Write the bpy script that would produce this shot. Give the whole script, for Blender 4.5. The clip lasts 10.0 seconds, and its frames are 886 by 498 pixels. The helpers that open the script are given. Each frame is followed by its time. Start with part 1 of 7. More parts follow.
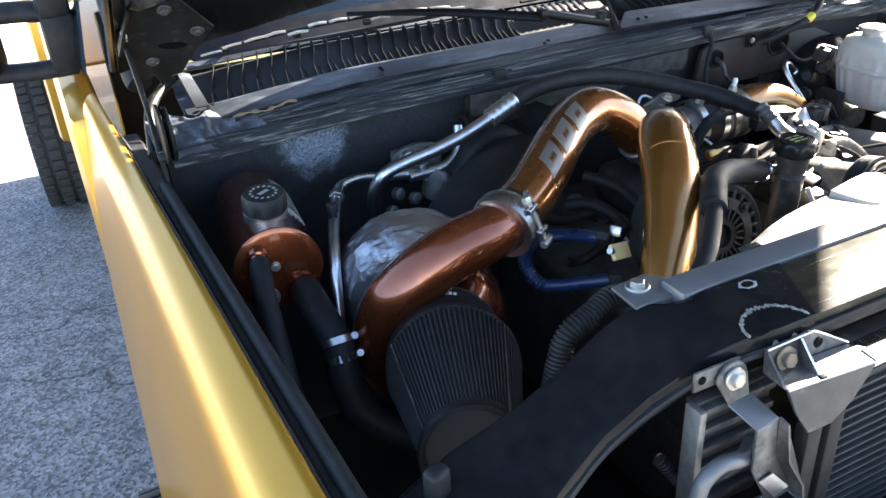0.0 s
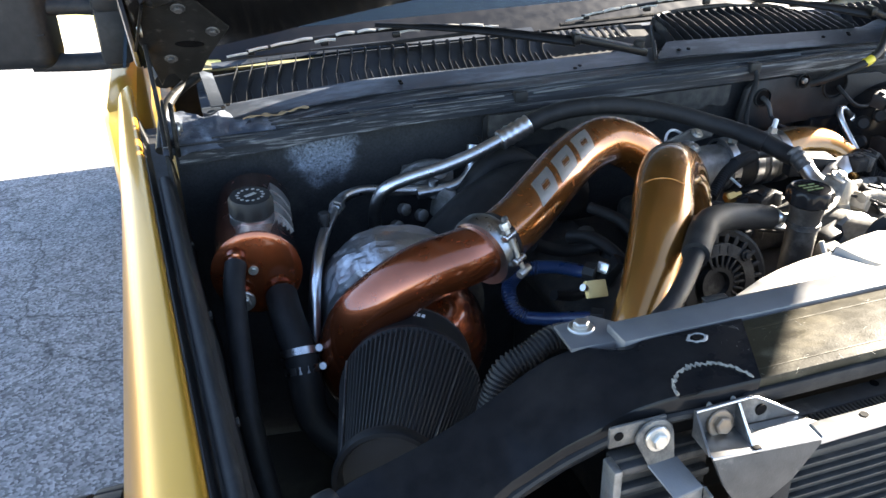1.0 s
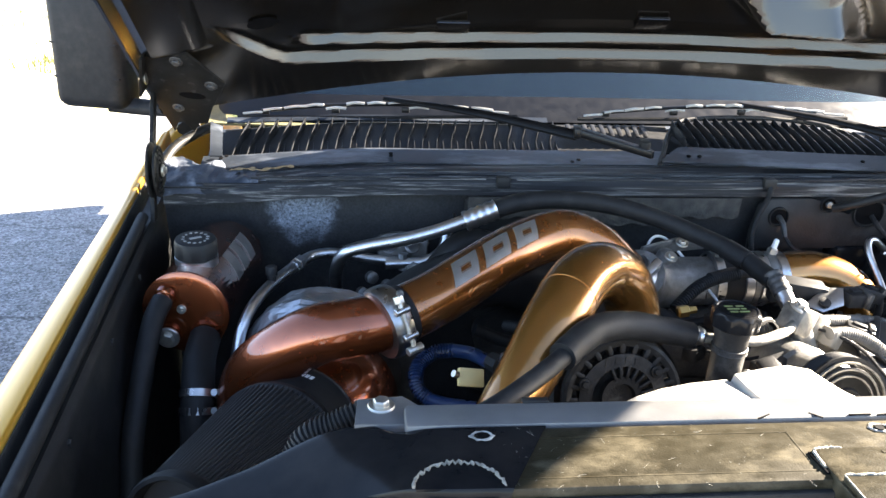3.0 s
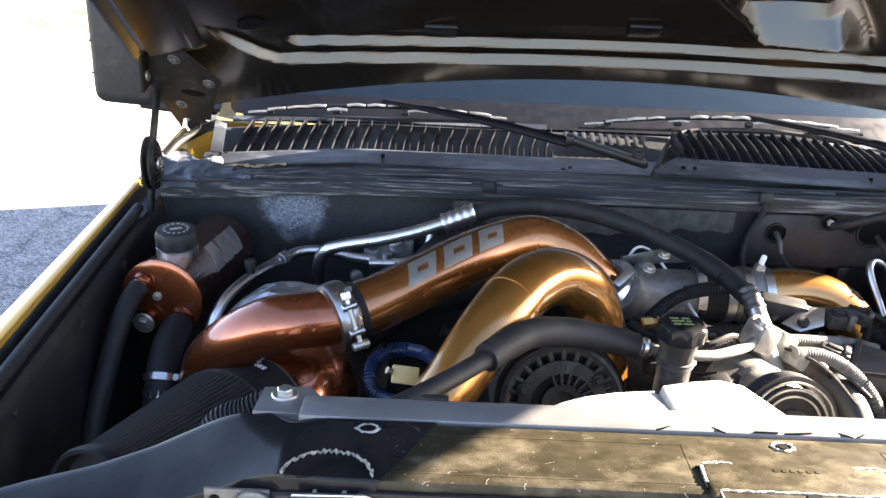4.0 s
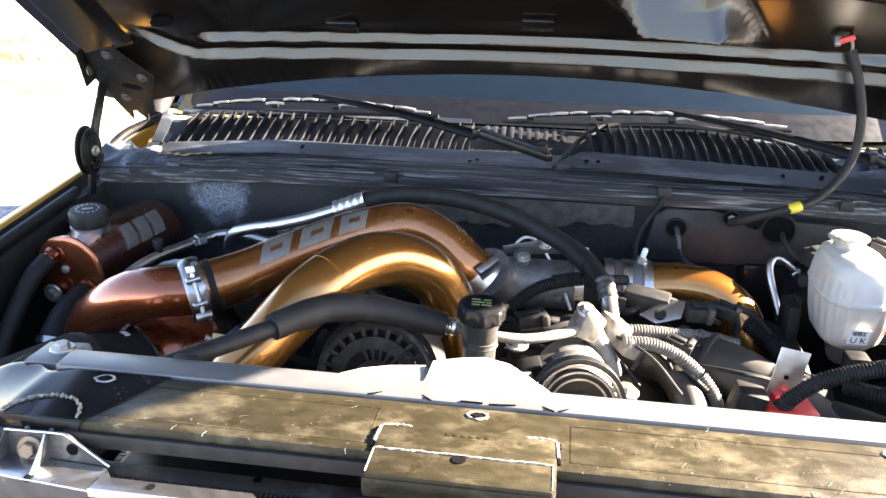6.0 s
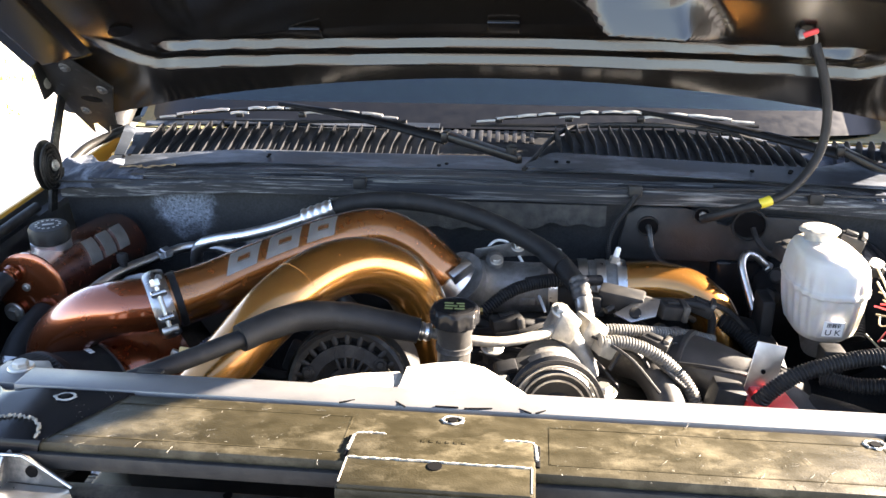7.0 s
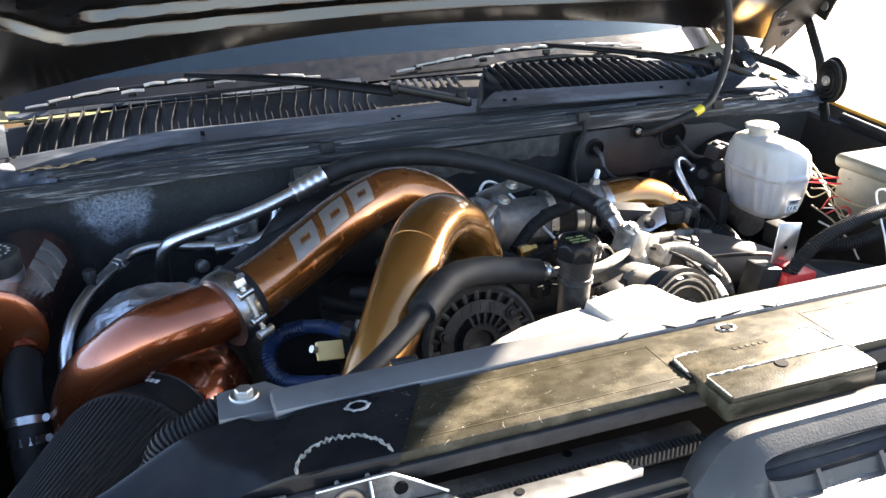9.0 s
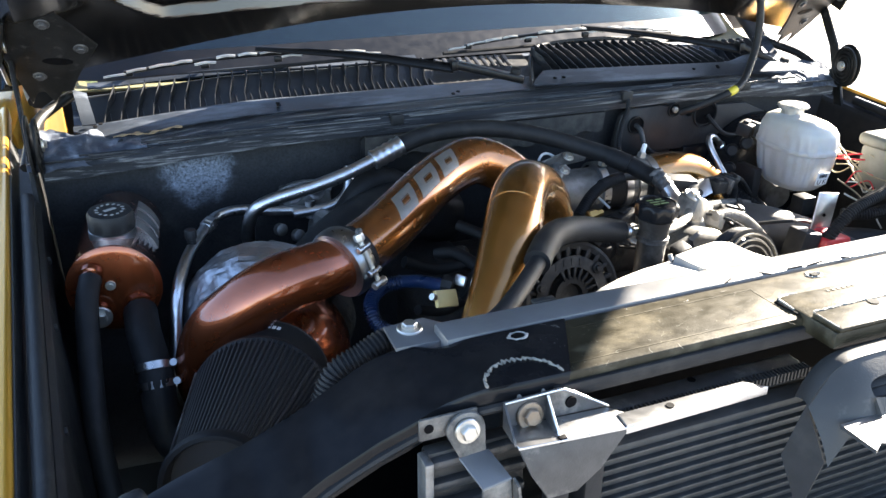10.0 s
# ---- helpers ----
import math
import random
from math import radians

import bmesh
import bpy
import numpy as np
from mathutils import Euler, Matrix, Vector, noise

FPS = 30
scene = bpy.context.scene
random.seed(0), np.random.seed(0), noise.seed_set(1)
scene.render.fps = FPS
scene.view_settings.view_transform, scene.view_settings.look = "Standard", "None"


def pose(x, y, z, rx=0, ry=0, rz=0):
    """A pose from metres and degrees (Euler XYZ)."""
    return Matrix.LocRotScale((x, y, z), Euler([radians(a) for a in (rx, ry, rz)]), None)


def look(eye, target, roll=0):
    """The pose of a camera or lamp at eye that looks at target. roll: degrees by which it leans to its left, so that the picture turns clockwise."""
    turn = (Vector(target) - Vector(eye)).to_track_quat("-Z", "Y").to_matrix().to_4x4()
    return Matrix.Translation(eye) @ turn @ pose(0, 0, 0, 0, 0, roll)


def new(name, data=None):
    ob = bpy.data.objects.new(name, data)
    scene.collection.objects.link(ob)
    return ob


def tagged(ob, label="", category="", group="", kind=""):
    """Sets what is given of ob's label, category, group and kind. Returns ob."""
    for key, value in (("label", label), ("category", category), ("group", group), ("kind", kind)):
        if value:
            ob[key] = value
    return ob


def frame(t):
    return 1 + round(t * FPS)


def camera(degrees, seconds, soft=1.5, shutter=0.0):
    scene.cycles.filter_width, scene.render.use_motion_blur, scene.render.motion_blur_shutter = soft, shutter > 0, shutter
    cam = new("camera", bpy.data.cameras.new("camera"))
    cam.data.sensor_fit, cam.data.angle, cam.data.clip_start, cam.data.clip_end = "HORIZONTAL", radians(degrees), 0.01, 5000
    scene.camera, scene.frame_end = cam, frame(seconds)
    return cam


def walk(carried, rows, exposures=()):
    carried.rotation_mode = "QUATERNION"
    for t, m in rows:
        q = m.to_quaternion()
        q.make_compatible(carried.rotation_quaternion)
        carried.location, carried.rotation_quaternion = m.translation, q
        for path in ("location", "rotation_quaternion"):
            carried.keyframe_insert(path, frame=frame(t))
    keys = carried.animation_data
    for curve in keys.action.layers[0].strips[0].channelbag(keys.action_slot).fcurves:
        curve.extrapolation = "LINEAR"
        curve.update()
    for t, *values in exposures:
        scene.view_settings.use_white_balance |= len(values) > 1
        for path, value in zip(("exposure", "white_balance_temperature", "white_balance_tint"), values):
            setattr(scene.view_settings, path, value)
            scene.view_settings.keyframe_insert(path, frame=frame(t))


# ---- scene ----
cam = camera(56.6, 10.0)
PATH = [
    (0, (-0.867, -0.467, 1.638), (-0.132, 1.123, 0.673), -3.7),
    (0.5, (-0.8, -0.487, 1.632), (-0.144, 1.152, 0.693), -2.5),
    (1, (-0.725, -0.495, 1.62), (-0.186, 1.199, 0.704), -1.6),
    (1.5, (-0.657, -0.524, 1.619), (-0.209, 1.222, 0.752), -0.3),
    (2, (-0.598, -0.547, 1.612), (-0.222, 1.246, 0.808), 0.4),
    (2.5, (-0.524, -0.545, 1.602), (-0.232, 1.288, 0.855), 1.4),
    (2.7, (-0.482, -0.547, 1.602), (-0.236, 1.298, 0.871), 1.6),
    (3.8, (-0.326, -0.577, 1.613), (-0.274, 1.286, 0.888), 2.6),
    (4, (-0.284, -0.574, 1.603), (-0.283, 1.294, 0.889), 2.4),
    (4.5, (-0.176, -0.596, 1.612), (-0.279, 1.267, 0.891), 2.5),
    (5, (-0.082, -0.61, 1.61), (-0.249, 1.247, 0.885), 2.6),
    (5.5, (0.002, -0.605, 1.607), (-0.228, 1.244, 0.881), 2.1),
    (6.8, (0.084, -0.602, 1.595), (-0.194, 1.258, 0.912), 0.2),
    (7, (0.058, -0.59, 1.591), (-0.144, 1.278, 0.904), 0.0),
    (7.5, (-0.012, -0.569, 1.579), (-0.006, 1.298, 0.861), -0.5),
    (8, (-0.152, -0.541, 1.58), (0.108, 1.3, 0.844), -0.5),
    (8.5, (-0.321, -0.523, 1.577), (0.112, 1.276, 0.817), -0.9),
    (9, (-0.45, -0.527, 1.585), (0.152, 1.207, 0.792), -1.4),
    (9.5, (-0.544, -0.536, 1.598), (0.183, 1.146, 0.795), -1.3),
    (10, (-0.641, -0.555, 1.591), (0.053, 1.13, 0.768), 0.3),
]
EXPOSURES = [(0.0, 4.26, 6850, 11), (2.7, 4.35, 7000, 12), (4.5, 4.53, 7540, 18), (7.5, 4.41, 7280, 16), (9.0, 4.35, 7130, 14), (10.0, 4.22, 6730, 11)]
walk(cam, [(t, look(eye, target, roll)) for t, eye, target, roll in PATH], EXPOSURES)

# ---- light ----
SUN_TURN, SUN_HIGH = 19.0, 22.8          # degrees behind the truck's right side, and above the horizon
world = bpy.data.worlds.new("sky")
world.use_nodes = True
scene.world = world
wn = world.node_tree
sky = wn.nodes.new("ShaderNodeTexSky")
sky.sky_type, sky.sun_disc = "NISHITA", False
sky.air_density, sky.dust_density = 0.7, 0.4
sky.sun_elevation, sky.sun_rotation = radians(SUN_HIGH), radians(90 - SUN_TURN)
wn.links.new(sky.outputs["Color"], wn.nodes["Background"].inputs["Color"])
wn.nodes["Background"].inputs["Strength"].default_value = 0.053
sun_way = Vector((math.cos(radians(SUN_TURN)) * math.cos(radians(SUN_HIGH)), math.sin(radians(SUN_TURN)) * math.cos(radians(SUN_HIGH)), math.sin(radians(SUN_HIGH))))
sun = new("sun", bpy.data.lights.new("sun", "SUN"))
sun.data.energy, sun.data.angle, sun.data.color = 4.8, radians(0.6), (1.0, 0.93, 0.82)
sun.matrix_world = look(sun_way * 30, (0, 0, 0))

# ---- materials ----
def surf(name, col, col2=None, rough=0.5, metal=0.0, scale=60.0, bump=0.08, fine=600.0, coat=0.0, rvar=0.12, stain=None, stain_scale=9.0, stain_cut=(0.5, 0.68), spec=0.5, stretch=None):
    m = bpy.data.materials.new(name)
    m.use_nodes = True
    nt = m.node_tree
    b = nt.nodes["Principled BSDF"]
    tc = nt.nodes.new("ShaderNodeTexCoord")
    n1 = nt.nodes.new("ShaderNodeTexNoise")
    n1.inputs["Scale"].default_value, n1.inputs["Detail"].default_value = scale, 6
    coords = tc.outputs["Object"]
    if stretch:
        mp = nt.nodes.new("ShaderNodeMapping")
        mp.inputs["Scale"].default_value = stretch
        nt.links.new(coords, mp.inputs["Vector"])
        coords = mp.outputs[0]
    nt.links.new(coords, n1.inputs["Vector"])
    n2 = nt.nodes.new("ShaderNodeTexNoise")
    n2.inputs["Scale"].default_value, n2.inputs["Detail"].default_value = fine, 3
    nt.links.new(tc.outputs["Object"], n2.inputs["Vector"])
    col2 = col2 or tuple(c * 0.7 for c in col)
    mix = nt.nodes.new("ShaderNodeMix")
    mix.data_type = "RGBA"
    mix.inputs[6].default_value, mix.inputs[7].default_value = (*col, 1), (*col2, 1)
    ramp = nt.nodes.new("ShaderNodeMapRange")
    ramp.inputs[1].default_value, ramp.inputs[2].default_value = 0.35, 0.7
    nt.links.new(n1.outputs["Fac"], ramp.inputs[0])
    nt.links.new(ramp.outputs[0], mix.inputs[0])
    out = mix.outputs[2]
    if stain:
        n3 = nt.nodes.new("ShaderNodeTexNoise")
        n3.inputs["Scale"].default_value, n3.inputs["Detail"].default_value, n3.inputs["Roughness"].default_value = stain_scale, 9, 0.68
        nt.links.new(coords, n3.inputs["Vector"])
        r3 = nt.nodes.new("ShaderNodeMapRange")
        r3.inputs[1].default_value, r3.inputs[2].default_value = stain_cut
        nt.links.new(n3.outputs["Fac"], r3.inputs[0])
        mx = nt.nodes.new("ShaderNodeMix")
        mx.data_type = "RGBA"
        mx.inputs[7].default_value = (*stain, 1)
        nt.links.new(out, mx.inputs[6])
        nt.links.new(r3.outputs[0], mx.inputs[0])
        out = mx.outputs[2]
    nt.links.new(out, b.inputs["Base Color"])
    rr = nt.nodes.new("ShaderNodeMapRange")
    rr.inputs[3].default_value, rr.inputs[4].default_value = max(rough - rvar, 0.02), min(rough + rvar, 1)
    nt.links.new(n1.outputs["Fac"], rr.inputs[0])
    nt.links.new(rr.outputs[0], b.inputs["Roughness"])
    b.inputs["Metallic"].default_value, b.inputs["Specular IOR Level"].default_value = metal, spec
    b.inputs["Coat Weight"].default_value, b.inputs["Coat Roughness"].default_value = coat, 0.04
    if bump:
        bp = nt.nodes.new("ShaderNodeBump")
        bp.inputs["Strength"].default_value, bp.inputs["Distance"].default_value = bump, 0.002
        nt.links.new(n2.outputs["Fac"], bp.inputs["Height"])
        nt.links.new(bp.outputs[0], b.inputs["Normal"])
    return m

def milky(m):
    b = m.node_tree.nodes["Principled BSDF"]
    b.inputs["Subsurface Weight"].default_value = 0.5
    b.inputs["Subsurface Radius"].default_value = (1.0, 0.75, 0.45)
    b.inputs["Subsurface Scale"].default_value = 0.02
    return m

# One candy paint in three tones; its shift with view angle is coloured in.
COPPER = surf("copper_candy_paint", (0.29, 0.072, 0.024), (0.24, 0.056, 0.018), rough=0.26, metal=0.85, fine=2500, bump=0.03, coat=1.0, rvar=0.05)
BRONZE = surf("bronze_candy_paint", (0.335, 0.121, 0.029), (0.285, 0.101, 0.024), rough=0.26, metal=0.85, fine=2500, bump=0.03, coat=1.0, rvar=0.05)
GOLDP = surf("gold_candy_paint", (0.385, 0.168, 0.035), (0.335, 0.145, 0.030), rough=0.25, metal=0.85, fine=2500, bump=0.03, coat=1.0, rvar=0.05)
BODYGOLD = surf("truck_gold_paint", (0.60, 0.305, 0.036), (0.56, 0.28, 0.032), rough=0.3, metal=0.6, fine=2500, bump=0.01, coat=0.35, rvar=0.03, scale=6)
BLACKPL = surf("black_plastic", (0.012, 0.0125, 0.0135), (0.02, 0.02, 0.02), rough=0.5, bump=0.15, stain=(0.04, 0.038, 0.034), stain_scale=14, stain_cut=(0.52, 0.8), spec=0.2)
BLACKGL = surf("black_gloss_plastic", (0.007, 0.0075, 0.0085), (0.011, 0.011, 0.012), rough=0.14, bump=0.02, rvar=0.05, stain=(0.02, 0.019, 0.018), stain_scale=11, stain_cut=(0.5, 0.85), spec=0.12)
BLACKPT = surf("black_body_paint", (0.004, 0.0032, 0.0024), (0.0055, 0.0045, 0.0034), rough=0.23, bump=0.008, rvar=0.03, spec=0.75, scale=12)
DUSTYBLACK = surf("dusty_black_cover", (0.0160, 0.0134, 0.0072), (0.0250, 0.0208, 0.0114), rough=0.44, rvar=0.16, bump=0.14, scale=70, stain=(0.105, 0.090, 0.060), stain_scale=24, stain_cut=(0.50, 0.80), spec=0.22, stretch=(0.8, 1.3, 1))
RUBBER = surf("black_rubber", (0.010, 0.010, 0.0105), (0.016, 0.016, 0.016), rough=0.58, bump=0.15, stain=(0.034, 0.033, 0.03), stain_scale=30, stain_cut=(0.55, 0.85), spec=0.24)
SEAL = surf("weathered_seal_rubber", (0.010, 0.0115, 0.014), (0.024, 0.0255, 0.029), rough=0.5, bump=0.3, scale=120, stain=(0.24, 0.24, 0.235), stain_scale=200, stain_cut=(0.52, 0.70), stretch=(0.022, 1, 1), spec=0.25)
COWLPL = surf("weathered_cowl_plastic", (0.012, 0.0155, 0.021), (0.026, 0.031, 0.039), rough=0.4, bump=0.12, scale=20, stain=(0.15, 0.17, 0.205), stain_scale=18, stain_cut=(0.50, 0.78), stretch=(0.3, 1, 1), spec=0.3)
VANEPL = surf("dusty_vane_plastic", (0.0125, 0.013, 0.0145), (0.021, 0.0215, 0.023), rough=0.34, bump=0.05, scale=40, spec=0.2)
BRIDGE = surf("sunlit_pale_blade_metal", (0.52, 0.50, 0.46), (0.34, 0.33, 0.31), rough=0.45, metal=0.2, scale=70)
DULLSTEEL = surf("dusty_grey_steel", (0.050, 0.050, 0.050), (0.034, 0.034, 0.034), rough=0.46, metal=0.2, bump=0.12, stain=(0.19, 0.18, 0.16), stain_scale=16)
TIEBAR = surf("grey_primed_steel", (0.105, 0.106, 0.108), (0.135, 0.135, 0.136), rough=0.36, metal=0.2, bump=0.1, scale=24, stain=(0.15, 0.146, 0.135), stain_scale=18, stain_cut=(0.55, 0.8))
ALU = surf("brushed_aluminium", (0.62, 0.63, 0.64), (0.5, 0.5, 0.51), rough=0.32, metal=1.0, bump=0.05, scale=90)
CASTALU = surf("dirty_cast_aluminium", (0.27, 0.268, 0.262), (0.17, 0.168, 0.16), rough=0.5, metal=0.75, bump=0.35, fine=420, stain=(0.13, 0.12, 0.1), stain_scale=40, stain_cut=(0.5, 0.75))
CHROME = surf("polished_steel", (0.40, 0.40, 0.40), (0.30, 0.30, 0.30), rough=0.3, metal=1.0, bump=0.04)
ZINC = surf("zinc_plated_bolt", (0.55, 0.54, 0.5), (0.42, 0.4, 0.36), rough=0.35, metal=0.9, bump=0.1)
FOIL = surf("heat_shield_foil", (0.50, 0.51, 0.53), (0.36, 0.37, 0.39), rough=0.34, metal=0.95, bump=0.9, fine=75, scale=30)
LOGO = surf("brushed_silver_decal", (0.31, 0.30, 0.28), (0.26, 0.25, 0.23), rough=0.42, metal=0.7, bump=0.05)
TANKPL = milky(surf("translucent_white_plastic", (0.44, 0.44, 0.43), (0.36, 0.355, 0.335), rough=0.42, bump=0.04, scale=14, stain=(0.36, 0.31, 0.235), stain_scale=20, stain_cut=(0.52, 0.82)))
REDPL = surf("red_plastic", (0.55, 0.025, 0.025), (0.42, 0.02, 0.02), rough=0.4, bump=0.05)
REDWIRE = surf("red_wire_insulation", (0.55, 0.02, 0.03), rough=0.4, bump=0.02)
WHITEW = surf("pale_wire_insulation", (0.62, 0.6, 0.54), rough=0.5, bump=0.03)
YELLOWT = surf("yellow_tape", (0.55, 0.44, 0.03), (0.45, 0.35, 0.02), rough=0.45, bump=0.05)
BLUEH = surf("blue_silicone_hose", (0.008, 0.022, 0.066), (0.011, 0.03, 0.088), rough=0.3, bump=0.08)
TANTAG = surf("tan_plastic_connector", (0.62, 0.47, 0.2), (0.55, 0.41, 0.17), rough=0.5, bump=0.05)
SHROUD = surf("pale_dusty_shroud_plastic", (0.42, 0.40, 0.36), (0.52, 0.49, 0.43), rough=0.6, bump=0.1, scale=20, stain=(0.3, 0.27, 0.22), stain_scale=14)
ENGINE = surf("grimy_engine_iron", (0.02, 0.019, 0.018), (0.04, 0.037, 0.032), rough=0.65, bump=0.5, fine=200, stain=(0.07, 0.06, 0.05), stain_scale=25)
FIREWALL = surf("black_firewall_paint", (0.013, 0.0132, 0.0135), (0.021, 0.0208, 0.0205), rough=0.6, bump=0.2, fine=300, stain=(0.06, 0.057, 0.052), stain_scale=8, stain_cut=(0.55, 0.85), spec=0.25)
DARKRUB = surf("dull_black_rubber", (0.005, 0.005, 0.0052), (0.008, 0.008, 0.008), rough=0.6, bump=0.1, spec=0.2)
FILTERM = surf("black_filter_media", (0.010, 0.011, 0.011), (0.016, 0.0165, 0.0165), rough=0.7, bump=0.3, fine=1500)
TYRE = surf("tyre_rubber", (0.022, 0.022, 0.022), (0.035, 0.033, 0.03), rough=0.8, bump=0.2)
PAPER = surf("white_label_paper", (0.8, 0.8, 0.78), (0.76, 0.76, 0.74), rough=0.6, bump=0.0)
INK = surf("black_ink", (0.004, 0.004, 0.0045), rough=0.7, bump=0.0, spec=0.05)
CREAM = surf("cream_cap_print", (0.16, 0.19, 0.07), (0.13, 0.15, 0.05), rough=0.5, bump=0.0)
GREYBOX = surf("grey_green_box_plastic", (0.11, 0.11, 0.085), (0.15, 0.145, 0.12), rough=0.55, bump=0.1)
CAPMETAL = surf("dusty_grey_cap_plastic", (0.36, 0.35, 0.32), (0.26, 0.25, 0.23), rough=0.35, metal=0.3, bump=0.05)
CONDFIN = surf("black_condenser_fins", (0.03, 0.03, 0.03), (0.05, 0.048, 0.045), rough=0.5, metal=0.4, bump=0.2)
HINGEM = surf("scuffed_black_hinge_steel", (0.007, 0.0068, 0.0064), (0.014, 0.0135, 0.0125), rough=0.46, bump=0.2, scale=40, stain=(0.07, 0.066, 0.058), stain_scale=55, stain_cut=(0.56, 0.80), spec=0.15)
WIPERM = surf("black_wiper_paint", (0.0045, 0.0046, 0.005), (0.007, 0.007, 0.0075), rough=0.34, bump=0.05, spec=0.25)
PEEL = surf("peeling_tan_adhesive", (0.36, 0.24, 0.12), (0.28, 0.19, 0.1), rough=0.7, bump=0.5)
DASH = surf("olive_grey_dashboard", (0.13, 0.122, 0.06), (0.09, 0.085, 0.045), rough=0.7, bump=0.2)

def ground_material():
    m = surf("worn_asphalt", (0.20, 0.20, 0.204), (0.135, 0.135, 0.139), rough=0.85, scale=9, bump=0.0)
    nt = m.node_tree
    b = nt.nodes["Principled BSDF"]
    old = b.inputs["Base Color"].links[0].from_socket
    tc = nt.nodes.new("ShaderNodeTexCoord")
    v = nt.nodes.new("ShaderNodeTexVoronoi")
    v.inputs["Scale"].default_value = 95
    nt.links.new(tc.outputs["Object"], v.inputs["Vector"])
    stones = nt.nodes.new("ShaderNodeMix")
    stones.data_type, stones.blend_type = "RGBA", "MULTIPLY"
    stones.inputs[0].default_value = 0.9
    nt.links.new(old, stones.inputs[6])
    r = nt.nodes.new("ShaderNodeMapRange")
    r.inputs[1].default_value, r.inputs[2].default_value, r.inputs[3].default_value, r.inputs[4].default_value = 0.0, 0.9, 1.75, 0.45
    sep = nt.nodes.new("ShaderNodeSeparateColor")
    nt.links.new(v.outputs["Color"], sep.inputs[0])
    nt.links.new(sep.outputs[0], r.inputs[0])
    cc = nt.nodes.new("ShaderNodeCombineColor")
    for i in range(3):
        nt.links.new(r.outputs[0], cc.inputs[i])
    nt.links.new(cc.outputs[0], stones.inputs[7])
    # thin dark cracks
    ck = nt.nodes.new("ShaderNodeTexVoronoi")
    ck.feature = "DISTANCE_TO_EDGE"
    ck.inputs["Scale"].default_value = 0.55
    wob = nt.nodes.new("ShaderNodeTexNoise")
    wob.inputs["Scale"].default_value, wob.inputs["Detail"].default_value = 3.0, 6
    nt.links.new(tc.outputs["Object"], wob.inputs["Vector"])
    bend = nt.nodes.new("ShaderNodeVectorMath")
    bend.operation = "MULTIPLY_ADD"
    bend.inputs[1].default_value = (0.5, 0.5, 0.5)
    nt.links.new(wob.outputs["Color"], bend.inputs[0])
    nt.links.new(tc.outputs["Object"], bend.inputs[2])
    nt.links.new(bend.outputs[0], ck.inputs["Vector"])
    cr = nt.nodes.new("ShaderNodeMapRange")
    cr.inputs[1].default_value, cr.inputs[2].default_value, cr.inputs[3].default_value, cr.inputs[4].default_value = 0.0015, 0.006, 0.45, 1.0
    nt.links.new(ck.outputs["Distance"], cr.inputs[0])
    shade = nt.nodes.new("ShaderNodeVectorMath")
    shade.operation = "SCALE"
    nt.links.new(stones.outputs[2], shade.inputs[0])
    nt.links.new(cr.outputs[0], shade.inputs["Scale"])
    # dry pale soil and grass past the edge of the asphalt
    n = nt.nodes.new("ShaderNodeTexNoise")
    n.inputs["Scale"].default_value, n.inputs["Detail"].default_value = 0.9, 6
    nt.links.new(tc.outputs["Object"], n.inputs["Vector"])
    xyz = nt.nodes.new("ShaderNodeSeparateXYZ")
    nt.links.new(tc.outputs["Object"], xyz.inputs[0])
    far = nt.nodes.new("ShaderNodeMath")
    far.operation = "MULTIPLY_ADD"
    far.inputs[1].default_value = 0.8
    nt.links.new(n.outputs["Fac"], far.inputs[0])
    nt.links.new(xyz.outputs[1], far.inputs[2])
    edge = nt.nodes.new("ShaderNodeMapRange")
    edge.inputs[1].default_value, edge.inputs[2].default_value = 7.6, 7.8
    nt.links.new(far.outputs[0], edge.inputs[0])
    soil = nt.nodes.new("ShaderNodeMix")
    soil.data_type = "RGBA"
    soil.inputs[6].default_value, soil.inputs[7].default_value = (0.5, 0.46, 0.36, 1), (0.34, 0.33, 0.12, 1)
    sr = nt.nodes.new("ShaderNodeMapRange")
    sr.inputs[1].default_value, sr.inputs[2].default_value = 0.5, 0.62
    nt.links.new(n.outputs["Fac"], sr.inputs[0])
    nt.links.new(sr.outputs[0], soil.inputs[0])
    both = nt.nodes.new("ShaderNodeMix")
    both.data_type = "RGBA"
    nt.links.new(edge.outputs[0], both.inputs[0])
    nt.links.new(shade.outputs[0], both.inputs[6])
    nt.links.new(soil.outputs[2], both.inputs[7])
    nt.links.new(both.outputs[2], b.inputs["Base Color"])
    bp = nt.nodes.new("ShaderNodeBump")
    bp.inputs["Strength"].default_value, bp.inputs["Distance"].default_value = 0.6, 0.004
    nt.links.new(v.outputs["Distance"], bp.inputs["Height"])
    nt.links.new(bp.outputs[0], b.inputs["Normal"])
    return m

